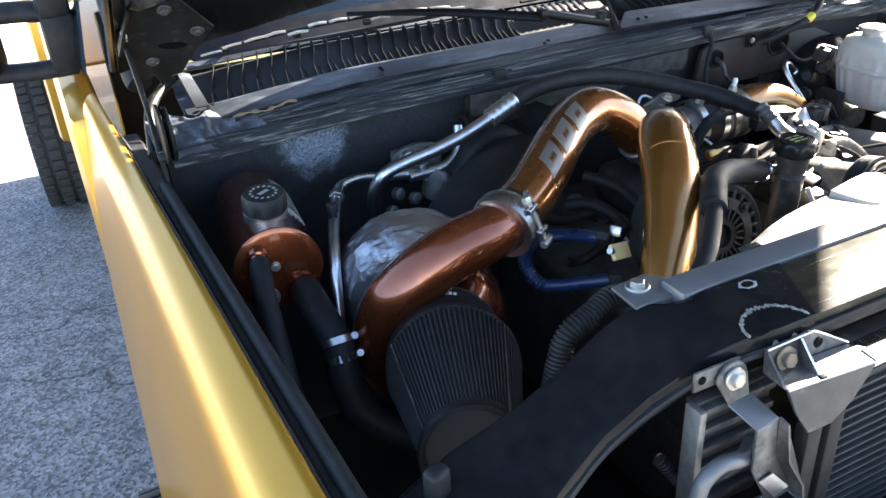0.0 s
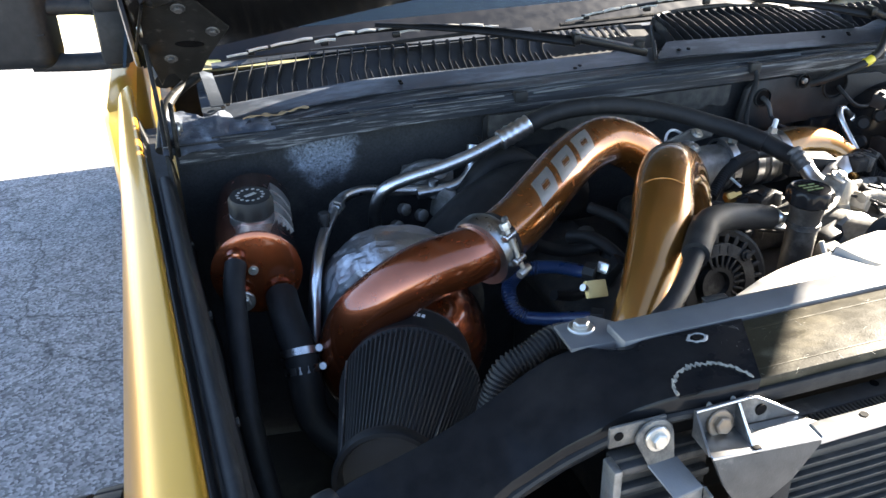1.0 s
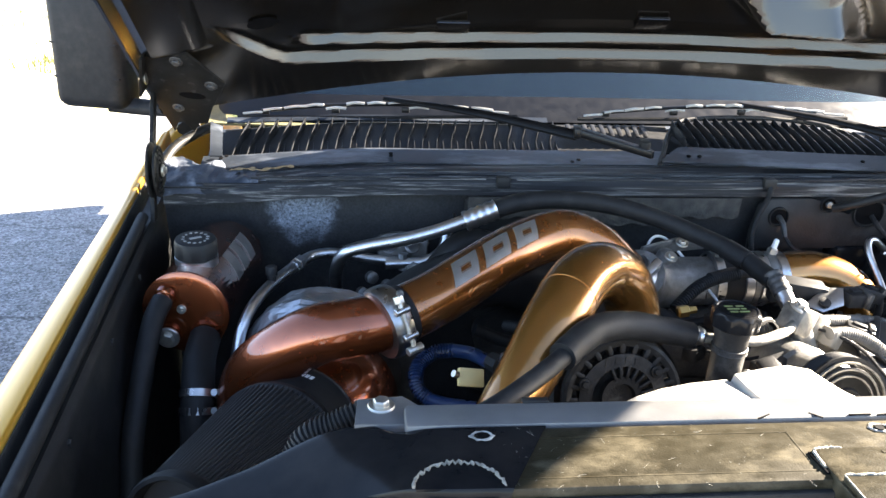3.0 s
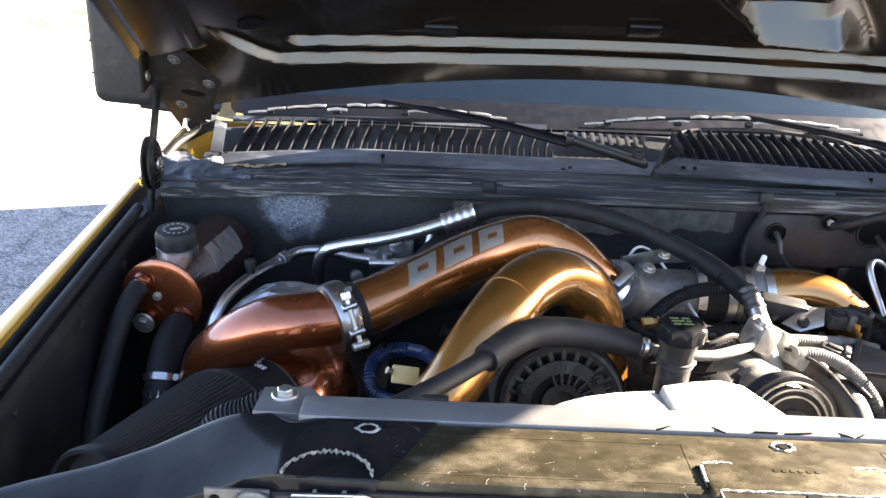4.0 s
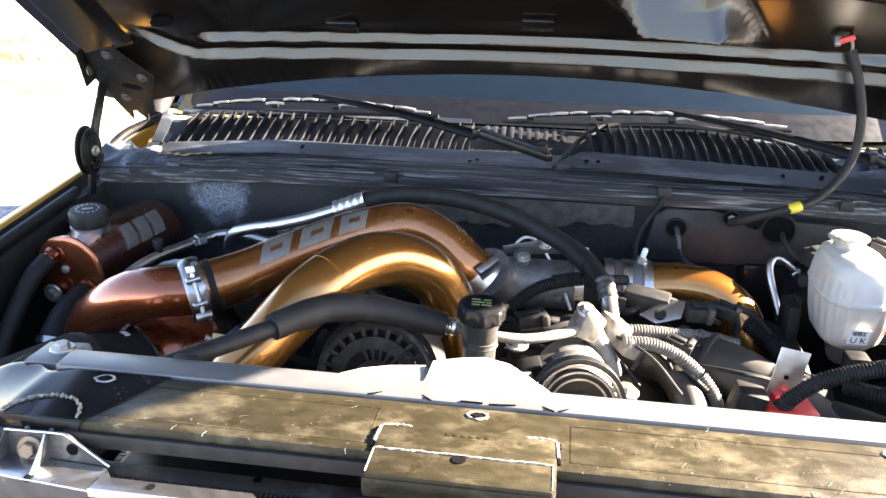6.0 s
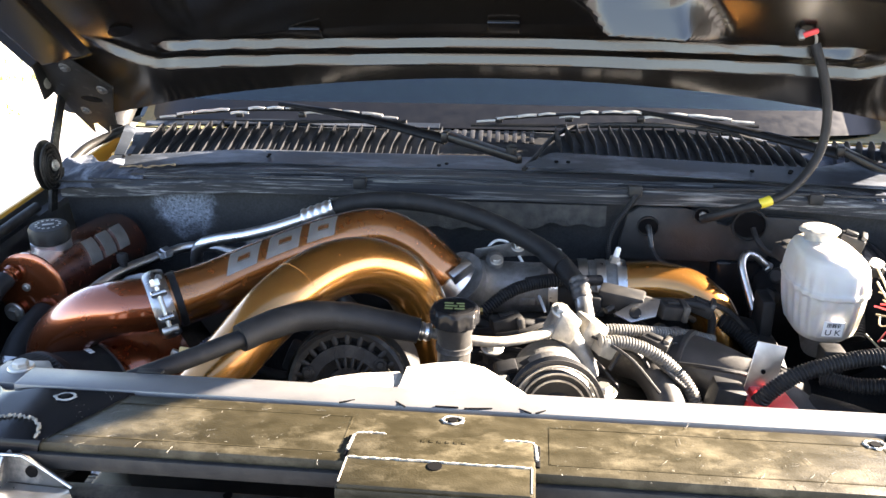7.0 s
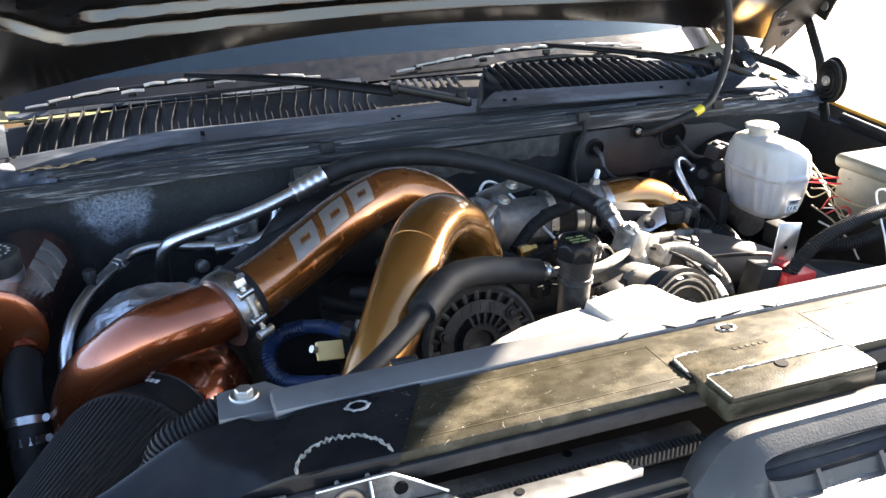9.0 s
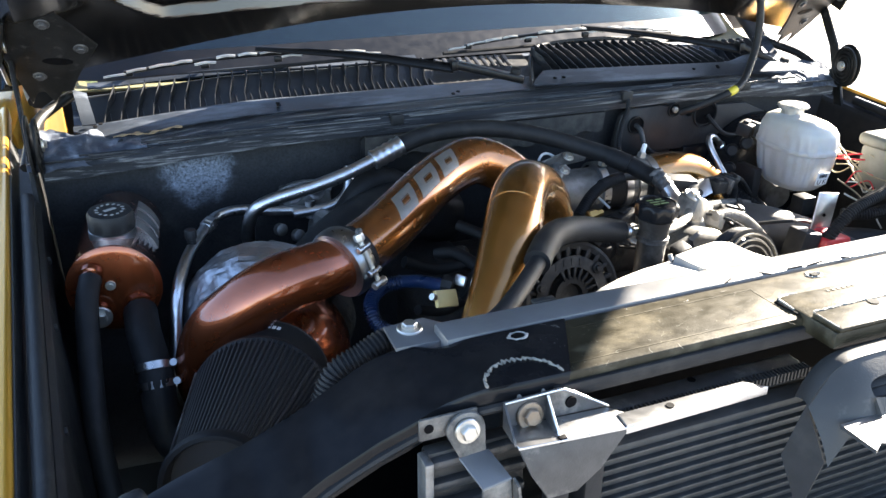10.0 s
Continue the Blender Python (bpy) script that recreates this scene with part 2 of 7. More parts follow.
def glass_material():
    m = bpy.data.materials.new("windshield_glass")
    m.use_nodes = True
    nt = m.node_tree
    nt.nodes.remove(nt.nodes["Principled BSDF"])
    t, g, mix, fr = (nt.nodes.new("ShaderNodeBsdf" + k) if k in ("Transparent", "Glossy") else nt.nodes.new(k) for k in ("Transparent", "Glossy", "ShaderNodeMixShader", "ShaderNodeFresnel"))
    t.inputs[0].default_value = (0.50, 0.60, 0.56, 1)
    dust, veil = nt.nodes.new("ShaderNodeBsdfGlossy"), nt.nodes.new("ShaderNodeMixShader")
    dust.inputs[0].default_value = (0.6, 0.62, 0.65, 1)
    dust.inputs["Roughness"].default_value = 0.45
    veil.inputs[0].default_value = 0.006
    g.inputs["Color"].default_value = (0.70, 0.83, 0.88, 1)
    g.inputs["Roughness"].default_value = 0.02
    fr.inputs[0].default_value = 1.65
    nt.links.new(fr.outputs[0], mix.inputs[0])
    nt.links.new(t.outputs[0], mix.inputs[1])
    nt.links.new(g.outputs[0], mix.inputs[2])
    nt.links.new(mix.outputs[0], veil.inputs[1])
    nt.links.new(dust.outputs[0], veil.inputs[2])
    nt.links.new(veil.outputs[0], nt.nodes["Material Output"].inputs[0])
    return m

def residue_material():
    """Firewall paint with one soft patch of dried white spray."""
    m = FIREWALL.copy()
    m.name = "sprayed_firewall_paint"
    nt = m.node_tree
    b = nt.nodes["Principled BSDF"]
    old = b.inputs["Base Color"].links[0].from_socket
    tc = nt.nodes.new("ShaderNodeTexCoord")
    mp = nt.nodes.new("ShaderNodeMapping")
    mp.inputs["Location"].default_value, mp.inputs["Scale"].default_value = (0.532 / 0.054, 0, -1.262 / 0.050), (1 / 0.054, 0, 1 / 0.050)
    nt.links.new(tc.outputs["Object"], mp.inputs["Vector"])
    rag = nt.nodes.new("ShaderNodeTexNoise")
    rag.inputs["Scale"].default_value, rag.inputs["Detail"].default_value = 28, 4
    nt.links.new(tc.outputs["Object"], rag.inputs["Vector"])
    off = nt.nodes.new("ShaderNodeVectorMath")
    off.operation = "MULTIPLY_ADD"
    off.inputs[1].default_value = (1.5, 0, 1.5)
    nt.links.new(rag.outputs["Color"], off.inputs[0])
    nt.links.new(mp.outputs[0], off.inputs[2])
    back = nt.nodes.new("ShaderNodeVectorMath")
    back.operation = "SUBTRACT"
    back.inputs[1].default_value = (0.75, 0, 0.75)
    nt.links.new(off.outputs[0], back.inputs[0])
    ln = nt.nodes.new("ShaderNodeVectorMath")
    ln.operation = "LENGTH"
    nt.links.new(back.outputs[0], ln.inputs[0])
    soft = nt.nodes.new("ShaderNodeMapRange")
    soft.interpolation_type = "SMOOTHSTEP"
    soft.inputs[1].default_value, soft.inputs[2].default_value, soft.inputs[3].default_value, soft.inputs[4].default_value = 0.45, 1.15, 0.70, 0.035
    nt.links.new(ln.outputs["Value"], soft.inputs[0])
    n = nt.nodes.new("ShaderNodeTexNoise")
    n.inputs["Scale"].default_value, n.inputs["Detail"].default_value, n.inputs["Roughness"].default_value = 240, 5, 0.8
    nt.links.new(tc.outputs["Object"], n.inputs["Vector"])
    r = nt.nodes.new("ShaderNodeMapRange")
    r.inputs[1].default_value, r.inputs[2].default_value, r.inputs[3].default_value, r.inputs[4].default_value = 0.36, 0.66, 0.1, 1.3
    nt.links.new(n.outputs["Fac"], r.inputs[0])
    fac = nt.nodes.new("ShaderNodeMath")
    fac.operation = "MULTIPLY"
    fac.use_clamp = True
    nt.links.new(soft.outputs[0], fac.inputs[0])
    nt.links.new(r.outputs[0], fac.inputs[1])
    mx = nt.nodes.new("ShaderNodeMix")
    mx.data_type = "RGBA"
    mx.inputs[7].default_value = (0.30, 0.34, 0.40, 1)
    nt.links.new(fac.outputs[0], mx.inputs[0])
    nt.links.new(old, mx.inputs[6])
    nt.links.new(mx.outputs[2], b.inputs["Base Color"])
    return m
SPRAYED = residue_material()
GROUND, GLASS = ground_material(), glass_material()

TAPE = surf("blue_white_weathered_tape", (0.035, 0.042, 0.056), (0.075, 0.085, 0.105), rough=0.45, bump=0.3, scale=40, stain=(0.20, 0.23, 0.28), stain_scale=26, stain_cut=(0.54, 0.7))
from mathutils import noise

DUSTALU = surf("dusty_pale_aluminium", (0.27, 0.25, 0.21), (0.18, 0.165, 0.14), rough=0.55, metal=0.3, bump=0.2, fine=300, stain=(0.10, 0.09, 0.075), stain_scale=30)

LATCHPL = surf("dusty_dark_moulded_plastic", (0.03, 0.031, 0.031), (0.05, 0.05, 0.048), rough=0.45, bump=0.1, scale=16, stain=(0.2, 0.19, 0.165), stain_scale=11, stain_cut=(0.54, 0.8), spec=0.25)

DUSTFELT2 = surf("grey_black_felt", (0.038, 0.037, 0.035), (0.07, 0.067, 0.06), rough=0.9, bump=0.5, fine=250, spec=0.15)

INTAKEPL = surf("dusty_dark_intake_rubber", (0.020, 0.020, 0.019), (0.034, 0.032, 0.030), rough=0.55, bump=0.15, stain=(0.085, 0.08, 0.07), stain_scale=22, stain_cut=(0.55, 0.85))
CONDUITPL = surf("pale_conduit_plastic", (0.13, 0.125, 0.112), (0.20, 0.19, 0.17), rough=0.5, bump=0.1, stain=(0.05, 0.048, 0.043), stain_scale=40)

# ---- builders ----
ORIGIN = {}

def thing(name, at, label, category, group="", kind=""):
    ob = new(name)
    ob.empty_display_size = 0.05
    ob.location = at
    ORIGIN[ob.name] = Vector(at)
    return tagged(ob, label, category, group, kind)

def part(name, bm, mat, parent=None, label="", sharp=38):
    """One mesh from a bmesh in world metres, under a thing or a part."""
    bmesh.ops.recalc_face_normals(bm, faces=bm.faces)
    if parent is None:
        lo = [min(v.co[i] for v in bm.verts) for i in range(3)]
        hi = [max(v.co[i] for v in bm.verts) for i in range(3)]
        at = Vector(((lo[0] + hi[0]) / 2, (lo[1] + hi[1]) / 2, lo[2]))
    else:
        at = ORIGIN[parent.name]
    bmesh.ops.translate(bm, verts=bm.verts, vec=-at)
    me = bpy.data.meshes.new(name)
    bm.to_mesh(me)
    bm.free()
    me.materials.append(mat)
    me.shade_smooth()
    me.set_sharp_from_angle(angle=radians(sharp))
    ob = new(name, me)
    if parent is None:
        ob.location = at
    else:
        ob.parent = parent
    ORIGIN[ob.name] = at
    if label:
        ob["label"] = label
    return ob

def single(name, bm, mat, label, category, group="", kind="", sharp=38):
    return tagged(part(name, bm, mat, None, "", sharp), label, category, group, kind)

def shared(name, me, parent, at, turn=(0, 0, 0), size=(1, 1, 1)):
    """A piece on a mesh that it shares with its like."""
    ob = new(name, me)
    ob.parent = parent
    ob.location = Vector(at) - ORIGIN[parent.name]
    ob.rotation_euler = [radians(a) for a in turn]
    ob.scale = size
    return ob

def piece_mesh(name, bm, mat, sharp=38):
    bmesh.ops.recalc_face_normals(bm, faces=bm.faces)
    me = bpy.data.meshes.new(name)
    bm.to_mesh(me)
    bm.free()
    me.materials.append(mat)
    me.shade_smooth()
    me.set_sharp_from_angle(angle=radians(sharp))
    return me

def curve_points(pts, res):
    """Catmull-Rom through the points."""
    P = [Vector(p) for p in pts]
    if len(P) == 2:
        return [P[0].lerp(P[1], i / res) for i in range(res + 1)]
    P = [P[0] * 2 - P[1]] + P + [P[-1] * 2 - P[-2]]
    out = []
    for i in range(1, len(P) - 2):
        a, b, c, d = P[i - 1:i + 3]
        for k in range(res):
            t = k / res
            out.append(0.5 * (2 * b + (c - a) * t + (2 * a - 5 * b + 4 * c - d) * t * t + (3 * b - a - 3 * c + d) * t ** 3))
    out.append(P[-2])
    return out

def tube(bm, pts, r, n=14, res=8, rib=None, caps=True, flat=1.0):
    """A swept round along points; r a number or a function of 0..1; rib: (height, pitch) of a corrugated hose."""
    c = curve_points(pts, res)
    if rib:
        fine, acc = [c[0]], 0.0
        step = rib[1] / 4
        for a, b in zip(c, c[1:]):
            l = (b - a).length
            while acc + l >= step:
                a = a + (b - a) * ((step - acc) / l)
                l = (b - a).length
                acc = 0.0
                fine.append(a.copy())
                if l < 1e-9:
                    break
            acc += l
        c = fine
    tangents = [(c[min(i + 1, len(c) - 1)] - c[max(i - 1, 0)]).normalized() for i in range(len(c))]
    side = tangents[0].orthogonal().normalized()
    rings = []
    for i, p in enumerate(c):
        side = (side - tangents[i] * side.dot(tangents[i])).normalized()
        up = tangents[i].cross(side)
        rad = r(i / (len(c) - 1)) if callable(r) else r
        if rib:
            rad += rib[0] * (0.5 if i % 4 in (1, 2) else -0.5)
        rings.append([bm.verts.new(p + (side * math.cos(k * math.tau / n) + up * math.sin(k * math.tau / n) * flat) * rad) for k in range(n)])
    for a, b in zip(rings, rings[1:]):
        for k in range(n):
            bm.faces.new((a[k], a[(k + 1) % n], b[(k + 1) % n], b[k]))
    if caps:
        bm.faces.new(rings[0])
        bm.faces.new(rings[-1])
    return bm

def frame_of(axis):
    w = Vector(axis).normalized()
    u = w.orthogonal().normalized()
    return u, w.cross(u), w

def lathe(bm, profile, at, axis, n=32, wave=None, ring=False):
    """Revolve (radius, height) pairs about an axis. wave(angle index, height share) scales the radius; ring: an open annulus."""
    u, v, w = frame_of(axis)
    at = Vector(at)
    rings = []
    for j, (r, h) in enumerate(profile):
        rings.append([bm.verts.new(at + w * h + (u * math.cos(k * math.tau / n) + v * math.sin(k * math.tau / n)) * max(r, 1e-4) * (wave(k, j) if wave else 1)) for k in range(n)])
    for a, b in zip(rings, rings[1:]):
        for k in range(n):
            bm.faces.new((a[k], a[(k + 1) % n], b[(k + 1) % n], b[k]))
    if ring:
        for k in range(n):
            bm.faces.new((rings[-1][k], rings[-1][(k + 1) % n], rings[0][(k + 1) % n], rings[0][k]))
    else:
        bm.faces.new(rings[0])
        bm.faces.new(rings[-1])
    return bm

def box(bm, at, size, bevel=0.0, turn=(0, 0, 0), seg=2):
    m = Matrix.LocRotScale(Vector(at), Euler([radians(a) for a in turn]), Vector(size))
    made = bmesh.ops.create_cube(bm, size=1.0, matrix=m)["verts"]
    if bevel:
        es = list({e for v in made for e in v.link_edges})
        bmesh.ops.bevel(bm, geom=es, offset=bevel, segments=seg, affect="EDGES", profile=0.5)
    return bm

def slab(bm, pts, normal, thick, bevel=0.0):
    """A plate: a polygon of world points, given thickness along normal."""
    n = Vector(normal).normalized() * thick
    a = [bm.verts.new(Vector(p)) for p in pts]
    b = [bm.verts.new(Vector(p) + n) for p in pts]
    k = len(a)
    faces = [bm.faces.new(a), bm.faces.new(b[::-1])] + [bm.faces.new((a[i], b[i], b[(i + 1) % k], a[(i + 1) % k])) for i in range(k)]
    if bevel:
        bmesh.ops.bevel(bm, geom=list({e for f in faces[:2] for e in f.edges}), offset=bevel, segments=2, affect="EDGES", profile=0.5)
    return bm

def sheet(bm, fn, nu, nv, thick=0.0):
    """A bent sheet fn(u, v), u and v from 0 to 1, with thickness."""
    g = [[bm.verts.new(Vector(fn(i / nu, j / nv))) for j in range(nv + 1)] for i in range(nu + 1)]
    fs = [bm.faces.new((g[i][j], g[i + 1][j], g[i + 1][j + 1], g[i][j + 1])) for i in range(nu) for j in range(nv)]
    if thick:
        bmesh.ops.recalc_face_normals(bm, faces=fs)
        bmesh.ops.solidify(bm, geom=fs, thickness=thick)
    return bm

def B():
    return bmesh.new()

def hex_bolt(parent, at, axis, r=0.009, mat=None, name="bolt", washer=True, label=""):
    bm = B()
    lathe(bm, [(r * 0.2, r * 0.95), (r * 0.85, r * 0.95), (r, r * 0.8), (r, 0)], at, axis, n=6)
    if washer:
        lathe(bm, [(r * 1.5, r * 0.28), (r * 1.62, r * 0.14), (r * 1.62, -0.001)], at, axis, n=20)
    return part(name, bm, mat or ZINC, parent, label)

def step(a, b, x):
    t = min(max((x - a) / (b - a), 0), 1)
    return t * t * (3 - 2 * t)

# ---- ground ----
GZ = -0.10
bm = B()
sheet(bm, lambda u, v: (-300 + 600 * u, -300 + 600 * v, GZ), 24, 24)
single("ground", bm, GROUND, "grey worn asphalt lot with dry grass beyond its edge", "ground", kind="structure")

def grass():
    rnd = random.Random(4)
    bm = B()
    for k in range(26):
        cx, cy = rnd.uniform(-9, -1.6), rnd.uniform(7.5, 16)
        for b in range(60):
            x, y = cx + rnd.gauss(0, 0.35), cy + rnd.gauss(0, 0.12)
            h, a = rnd.uniform(0.04, 0.16), rnd.uniform(0, math.tau)
            dx, dy = math.cos(a) * 0.012, math.sin(a) * 0.012
            bend = Vector((rnd.gauss(0, 0.03), rnd.gauss(0, 0.03), 0))
            v = [bm.verts.new((x - dx, y - dy, GZ)), bm.verts.new((x + dx, y + dy, GZ)), bm.verts.new(Vector((x, y, GZ + h)) + bend)]
            bm.faces.new(v)
    m = surf("sunlit_grass", (0.16, 0.17, 0.03), (0.24, 0.22, 0.06), rough=0.8, bump=0, scale=2)
    single("grass", bm, m, "yellow-green grass tufts at the edge of the lot", "grass", kind="stuff")
grass()

# ---- truck ----
truck = thing("truck", (0, 2.2, GZ), "gold pickup truck with its hood raised and mirrors out", "truck")

FEND = [(0.004, -0.022), (0.0, -0.003), (-0.008, 0.001), (-0.022, -0.002), (-0.037, -0.009), (-0.049, -0.021), (-0.060, -0.044), (-0.070, -0.085), (-0.088, -0.16), (-0.106, -0.27), (-0.122, -0.38), (-0.134, -0.50)]
def fender_edge(y):
    """Where the painted fender meets the black flange."""
    return -0.757 - 0.0505 * y, 1.145 + 0.068 * y

def fender(side):
    bm = B()
    fine = curve_points([(x, 0, z) for x, z in FEND], 6)
    def at(u, v):
        y = -0.30 + 1.36 * u
        p = fine[round(v * (len(fine) - 1))]
        x0, z0 = fender_edge(y)
        x = x0 + p.x * (0.857 + x0) / 0.092
        z = z0 + p.z
        if y < -0.05:
            x += (-0.05 - y) ** 2 * 0.9
            z -= (-0.05 - y) ** 2 * 0.4
        return (-side * x, y, z)
    sheet(bm, at, 60, 66, 0.0012)
    ob = part("fender", bm, BODYGOLD, truck, "glossy metallic gold fender")
    # the black flange, its rubber bulb and the inner wall
    bm = B()
    fl = [(0.001, -0.004), (0.007, -0.020), (0.010, -0.024), (0.029, -0.024), (0.034, -0.030), (0.040, -0.09), (0.046, -0.28), (0.04, -0.53)]
    def inner(u, v):
        y = -0.22 + 1.12 * u
        f = v * (len(fl) - 1)
        i = min(int(f), len(fl) - 2)
        x0, z0 = fender_edge(y)
        x = x0 + fl[i][0] + (fl[i + 1][0] - fl[i][0]) * (f - i)
        z = z0 + fl[i][1] + (fl[i + 1][1] - fl[i][1]) * (f - i)
        wob = (0.005 * math.sin(y * 23) + 0.010 * noise.noise(Vector((y * 9, z * 9, 2)))) * step(0.62, 0.8, v)
        return (-side * (x + wob), y, z)
    sheet(bm, inner, 60, 56, 0.002)
    part("inner_fender", bm, BLACKPL, truck, "dusty black inner fender wall")
    def on_flange(y, dx, dz):
        x0, z0 = fender_edge(y)
        return (-side * (x0 + dx), y, z0 + dz)
    bm = B()
    tube(bm, [on_flange(y, 0.022, -0.010) for y in (-0.2, 0.0, 0.2, 0.4, 0.55, 0.66)], 0.0085, n=10, res=8)
    part("fender_seal", bm, RUBBER, truck, "black rubber bulb seal")
    for y in (-0.02, 0.17, 0.36, 0.53):
        hex_bolt(truck, on_flange(y, 0.036, -0.045), (-side, 0, 0.1), 0.005, BLACKPL)
    return ob
fender(-1)
fender(1)

# hood: an upward-open lid, hinged at the cowl
HANG = math.atan(0.724)
def hood_back(x):
    """The rear edge reaches further back in its middle."""
    return 0.011 - 0.033 * step(0.22, 0.46, abs(x)) + 0.047 * step(0.56, 0.68, abs(x))
def hood_at(x, u, off=0.0):
    """A point of the hood, u metres from its rear edge; off: metres down towards the engine."""
    crown = 0.085 * (1 - (x / 0.77) ** 2) * (1 - 0.25 * step(0.9, 1.2, u))
    near = (hood_back(x) - 0.025) * (1 - step(0.18, 0.5, u))
    y = 0.903 + near - u * math.cos(HANG) + off * -math.sin(HANG)
    z = 1.40 - 0.15 * near + (0.74 - 0.903) * 0.724 + u * math.sin(HANG) - off * math.cos(HANG) + crown
    return Vector((x, y, z))
def hood_bend(x):
    """The ribs bow forward towards the sides and sweep up at their ends."""
    return 0.042 * (min(abs(x), 0.52) / 0.46) ** 2 + 0.125 * step(0.53, 0.67, abs(x))
def hood_relief(x, u):
    """Height of the pressed ribs of the inner panel."""
    ax = abs(x)
    w = u - hood_bend(x)
    h = 0.006
    # two ribs, each a slow rise and a steep flank towards the front
    h += 0.0157 * rise(0.066, 0.097, w) * (1 - rise(0.097, 0.106, w)) * (1 - step(0.60, 0.655, ax))
    h += 0.0135 * rise(0.126, 0.149, w) * (1 - rise(0.149, 0.157, w)) * (1 - step(0.51, 0.545, ax))
    # broad bulge between the pockets
    h += 0.055 * rise(0.178, 0.268, u) * (1 - rise(0.268, 0.30, u)) * step(0.18 - 0.9 * (u - 0.2), 0.225 - 0.9 * (u - 0.2), x) * (1 - step(0.325 - 0.8 * (u - 0.2), 0.36 - 0.8 * (u - 0.2), x))
    # sunk pockets past the ribs
    left = step(-0.50, -0.46, x) * (1 - step(0.15 - 0.9 * (u - 0.2), 0.19 - 0.9 * (u - 0.2), x))
    right = step(0.335 - 0.8 * (u - 0.2), 0.375 - 0.8 * (u - 0.2), x) * (1 - step(0.56, 0.60, x))
    pocket = rise(0.20, 0.30, u) * (1 - step(0.86, 0.9, u))
    h -= 0.022 * pocket * max(left, right)
    h += 0.012 * step(0.66, 0.675, ax) * (1 - step(0.745, 0.757, ax)) * step(0.215, 0.235, u)
    return h
def rise(a, b, x):
    return min(max((x - a) / (b - a), 0), 1)
hood = part("hood", sheet(B(), lambda u, v: hood_at(-0.785 + 1.570 * u, 0.018 + 1.182 * v, -0.040 * step(0, 0.06, v) * step(0, 0.05, u) * (1 - step(0.95, 1, u)) - 0.008), 48, 40, 0.0015), BODYGOLD, truck, "gold hood propped wide open on its hinges")
part("inner_panel", sheet(B(), lambda u, v: (lambda x, w: (lambda q: hood_at(x, q, hood_relief(x, q)))(0.021 + w + hood_bend(x) * step(0, 0.07, w) * (1 - w / 1.19)))(-0.776 + 1.552 * u, 0.26 * v / 0.75 if v < 0.75 else 0.26 + 0.93 * (v - 0.75) / 0.25), 190, 280), BLACKPT, hood, "black painted inner hood panel with pressed ribs", sharp=30)
bm = B()
for s in (-1, 1):
    tube(bm, [hood_at(s * 0.781, 0.018 + 1.182 * k / 12, -0.006) for k in range(13)], 0.007, n=8, res=2)
tube(bm, [hood_at(-0.768 + 1.536 * k / 16, 0.018, -0.006) for k in range(17)], 0.006, n=8, res=2)
tube(bm, [hood_at(-0.768 + 1.536 * k / 16, 1.2, -0.006) for k in range(17)], 0.009, n=8, res=2)
part("hem", bm, BLACKPT, hood, "black folded hood edge")
for x0 in (-0.30, 0.01):
    bm = B()
    p = hood_at(x0, 0.198, 0.010)
    box(bm, p, (0.050, 0.030, 0.006), 0.002, (-math.degrees(HANG), 0, 0))
    part("tab", bm, BLACKPT, hood)
bm = B()
a = [hood_at(x, u, -0.016) for x, u in ((-0.46, 0.24), (-0.34, 0.245), (-0.34, 0.262), (-0.29, 0.262), (-0.29, 0.245), (-0.22, 0.24))]
tube(bm, a, 0.0018, n=6, res=2)
part("crease", bm, BLACKPT, hood)

for x0 in (-0.575, 0.575):
    bm = B()
    c = [hood_at(x0 + 0.022 * math.cos(k * math.tau / 20), 0.262 + 0.014 * math.sin(k * math.tau / 20), 0.0092) for k in range(20)]
    slab(bm, c, (0, -0.586, -0.81), 0.0008)
    part("hole", bm, INK, hood, "dark oval access hole")

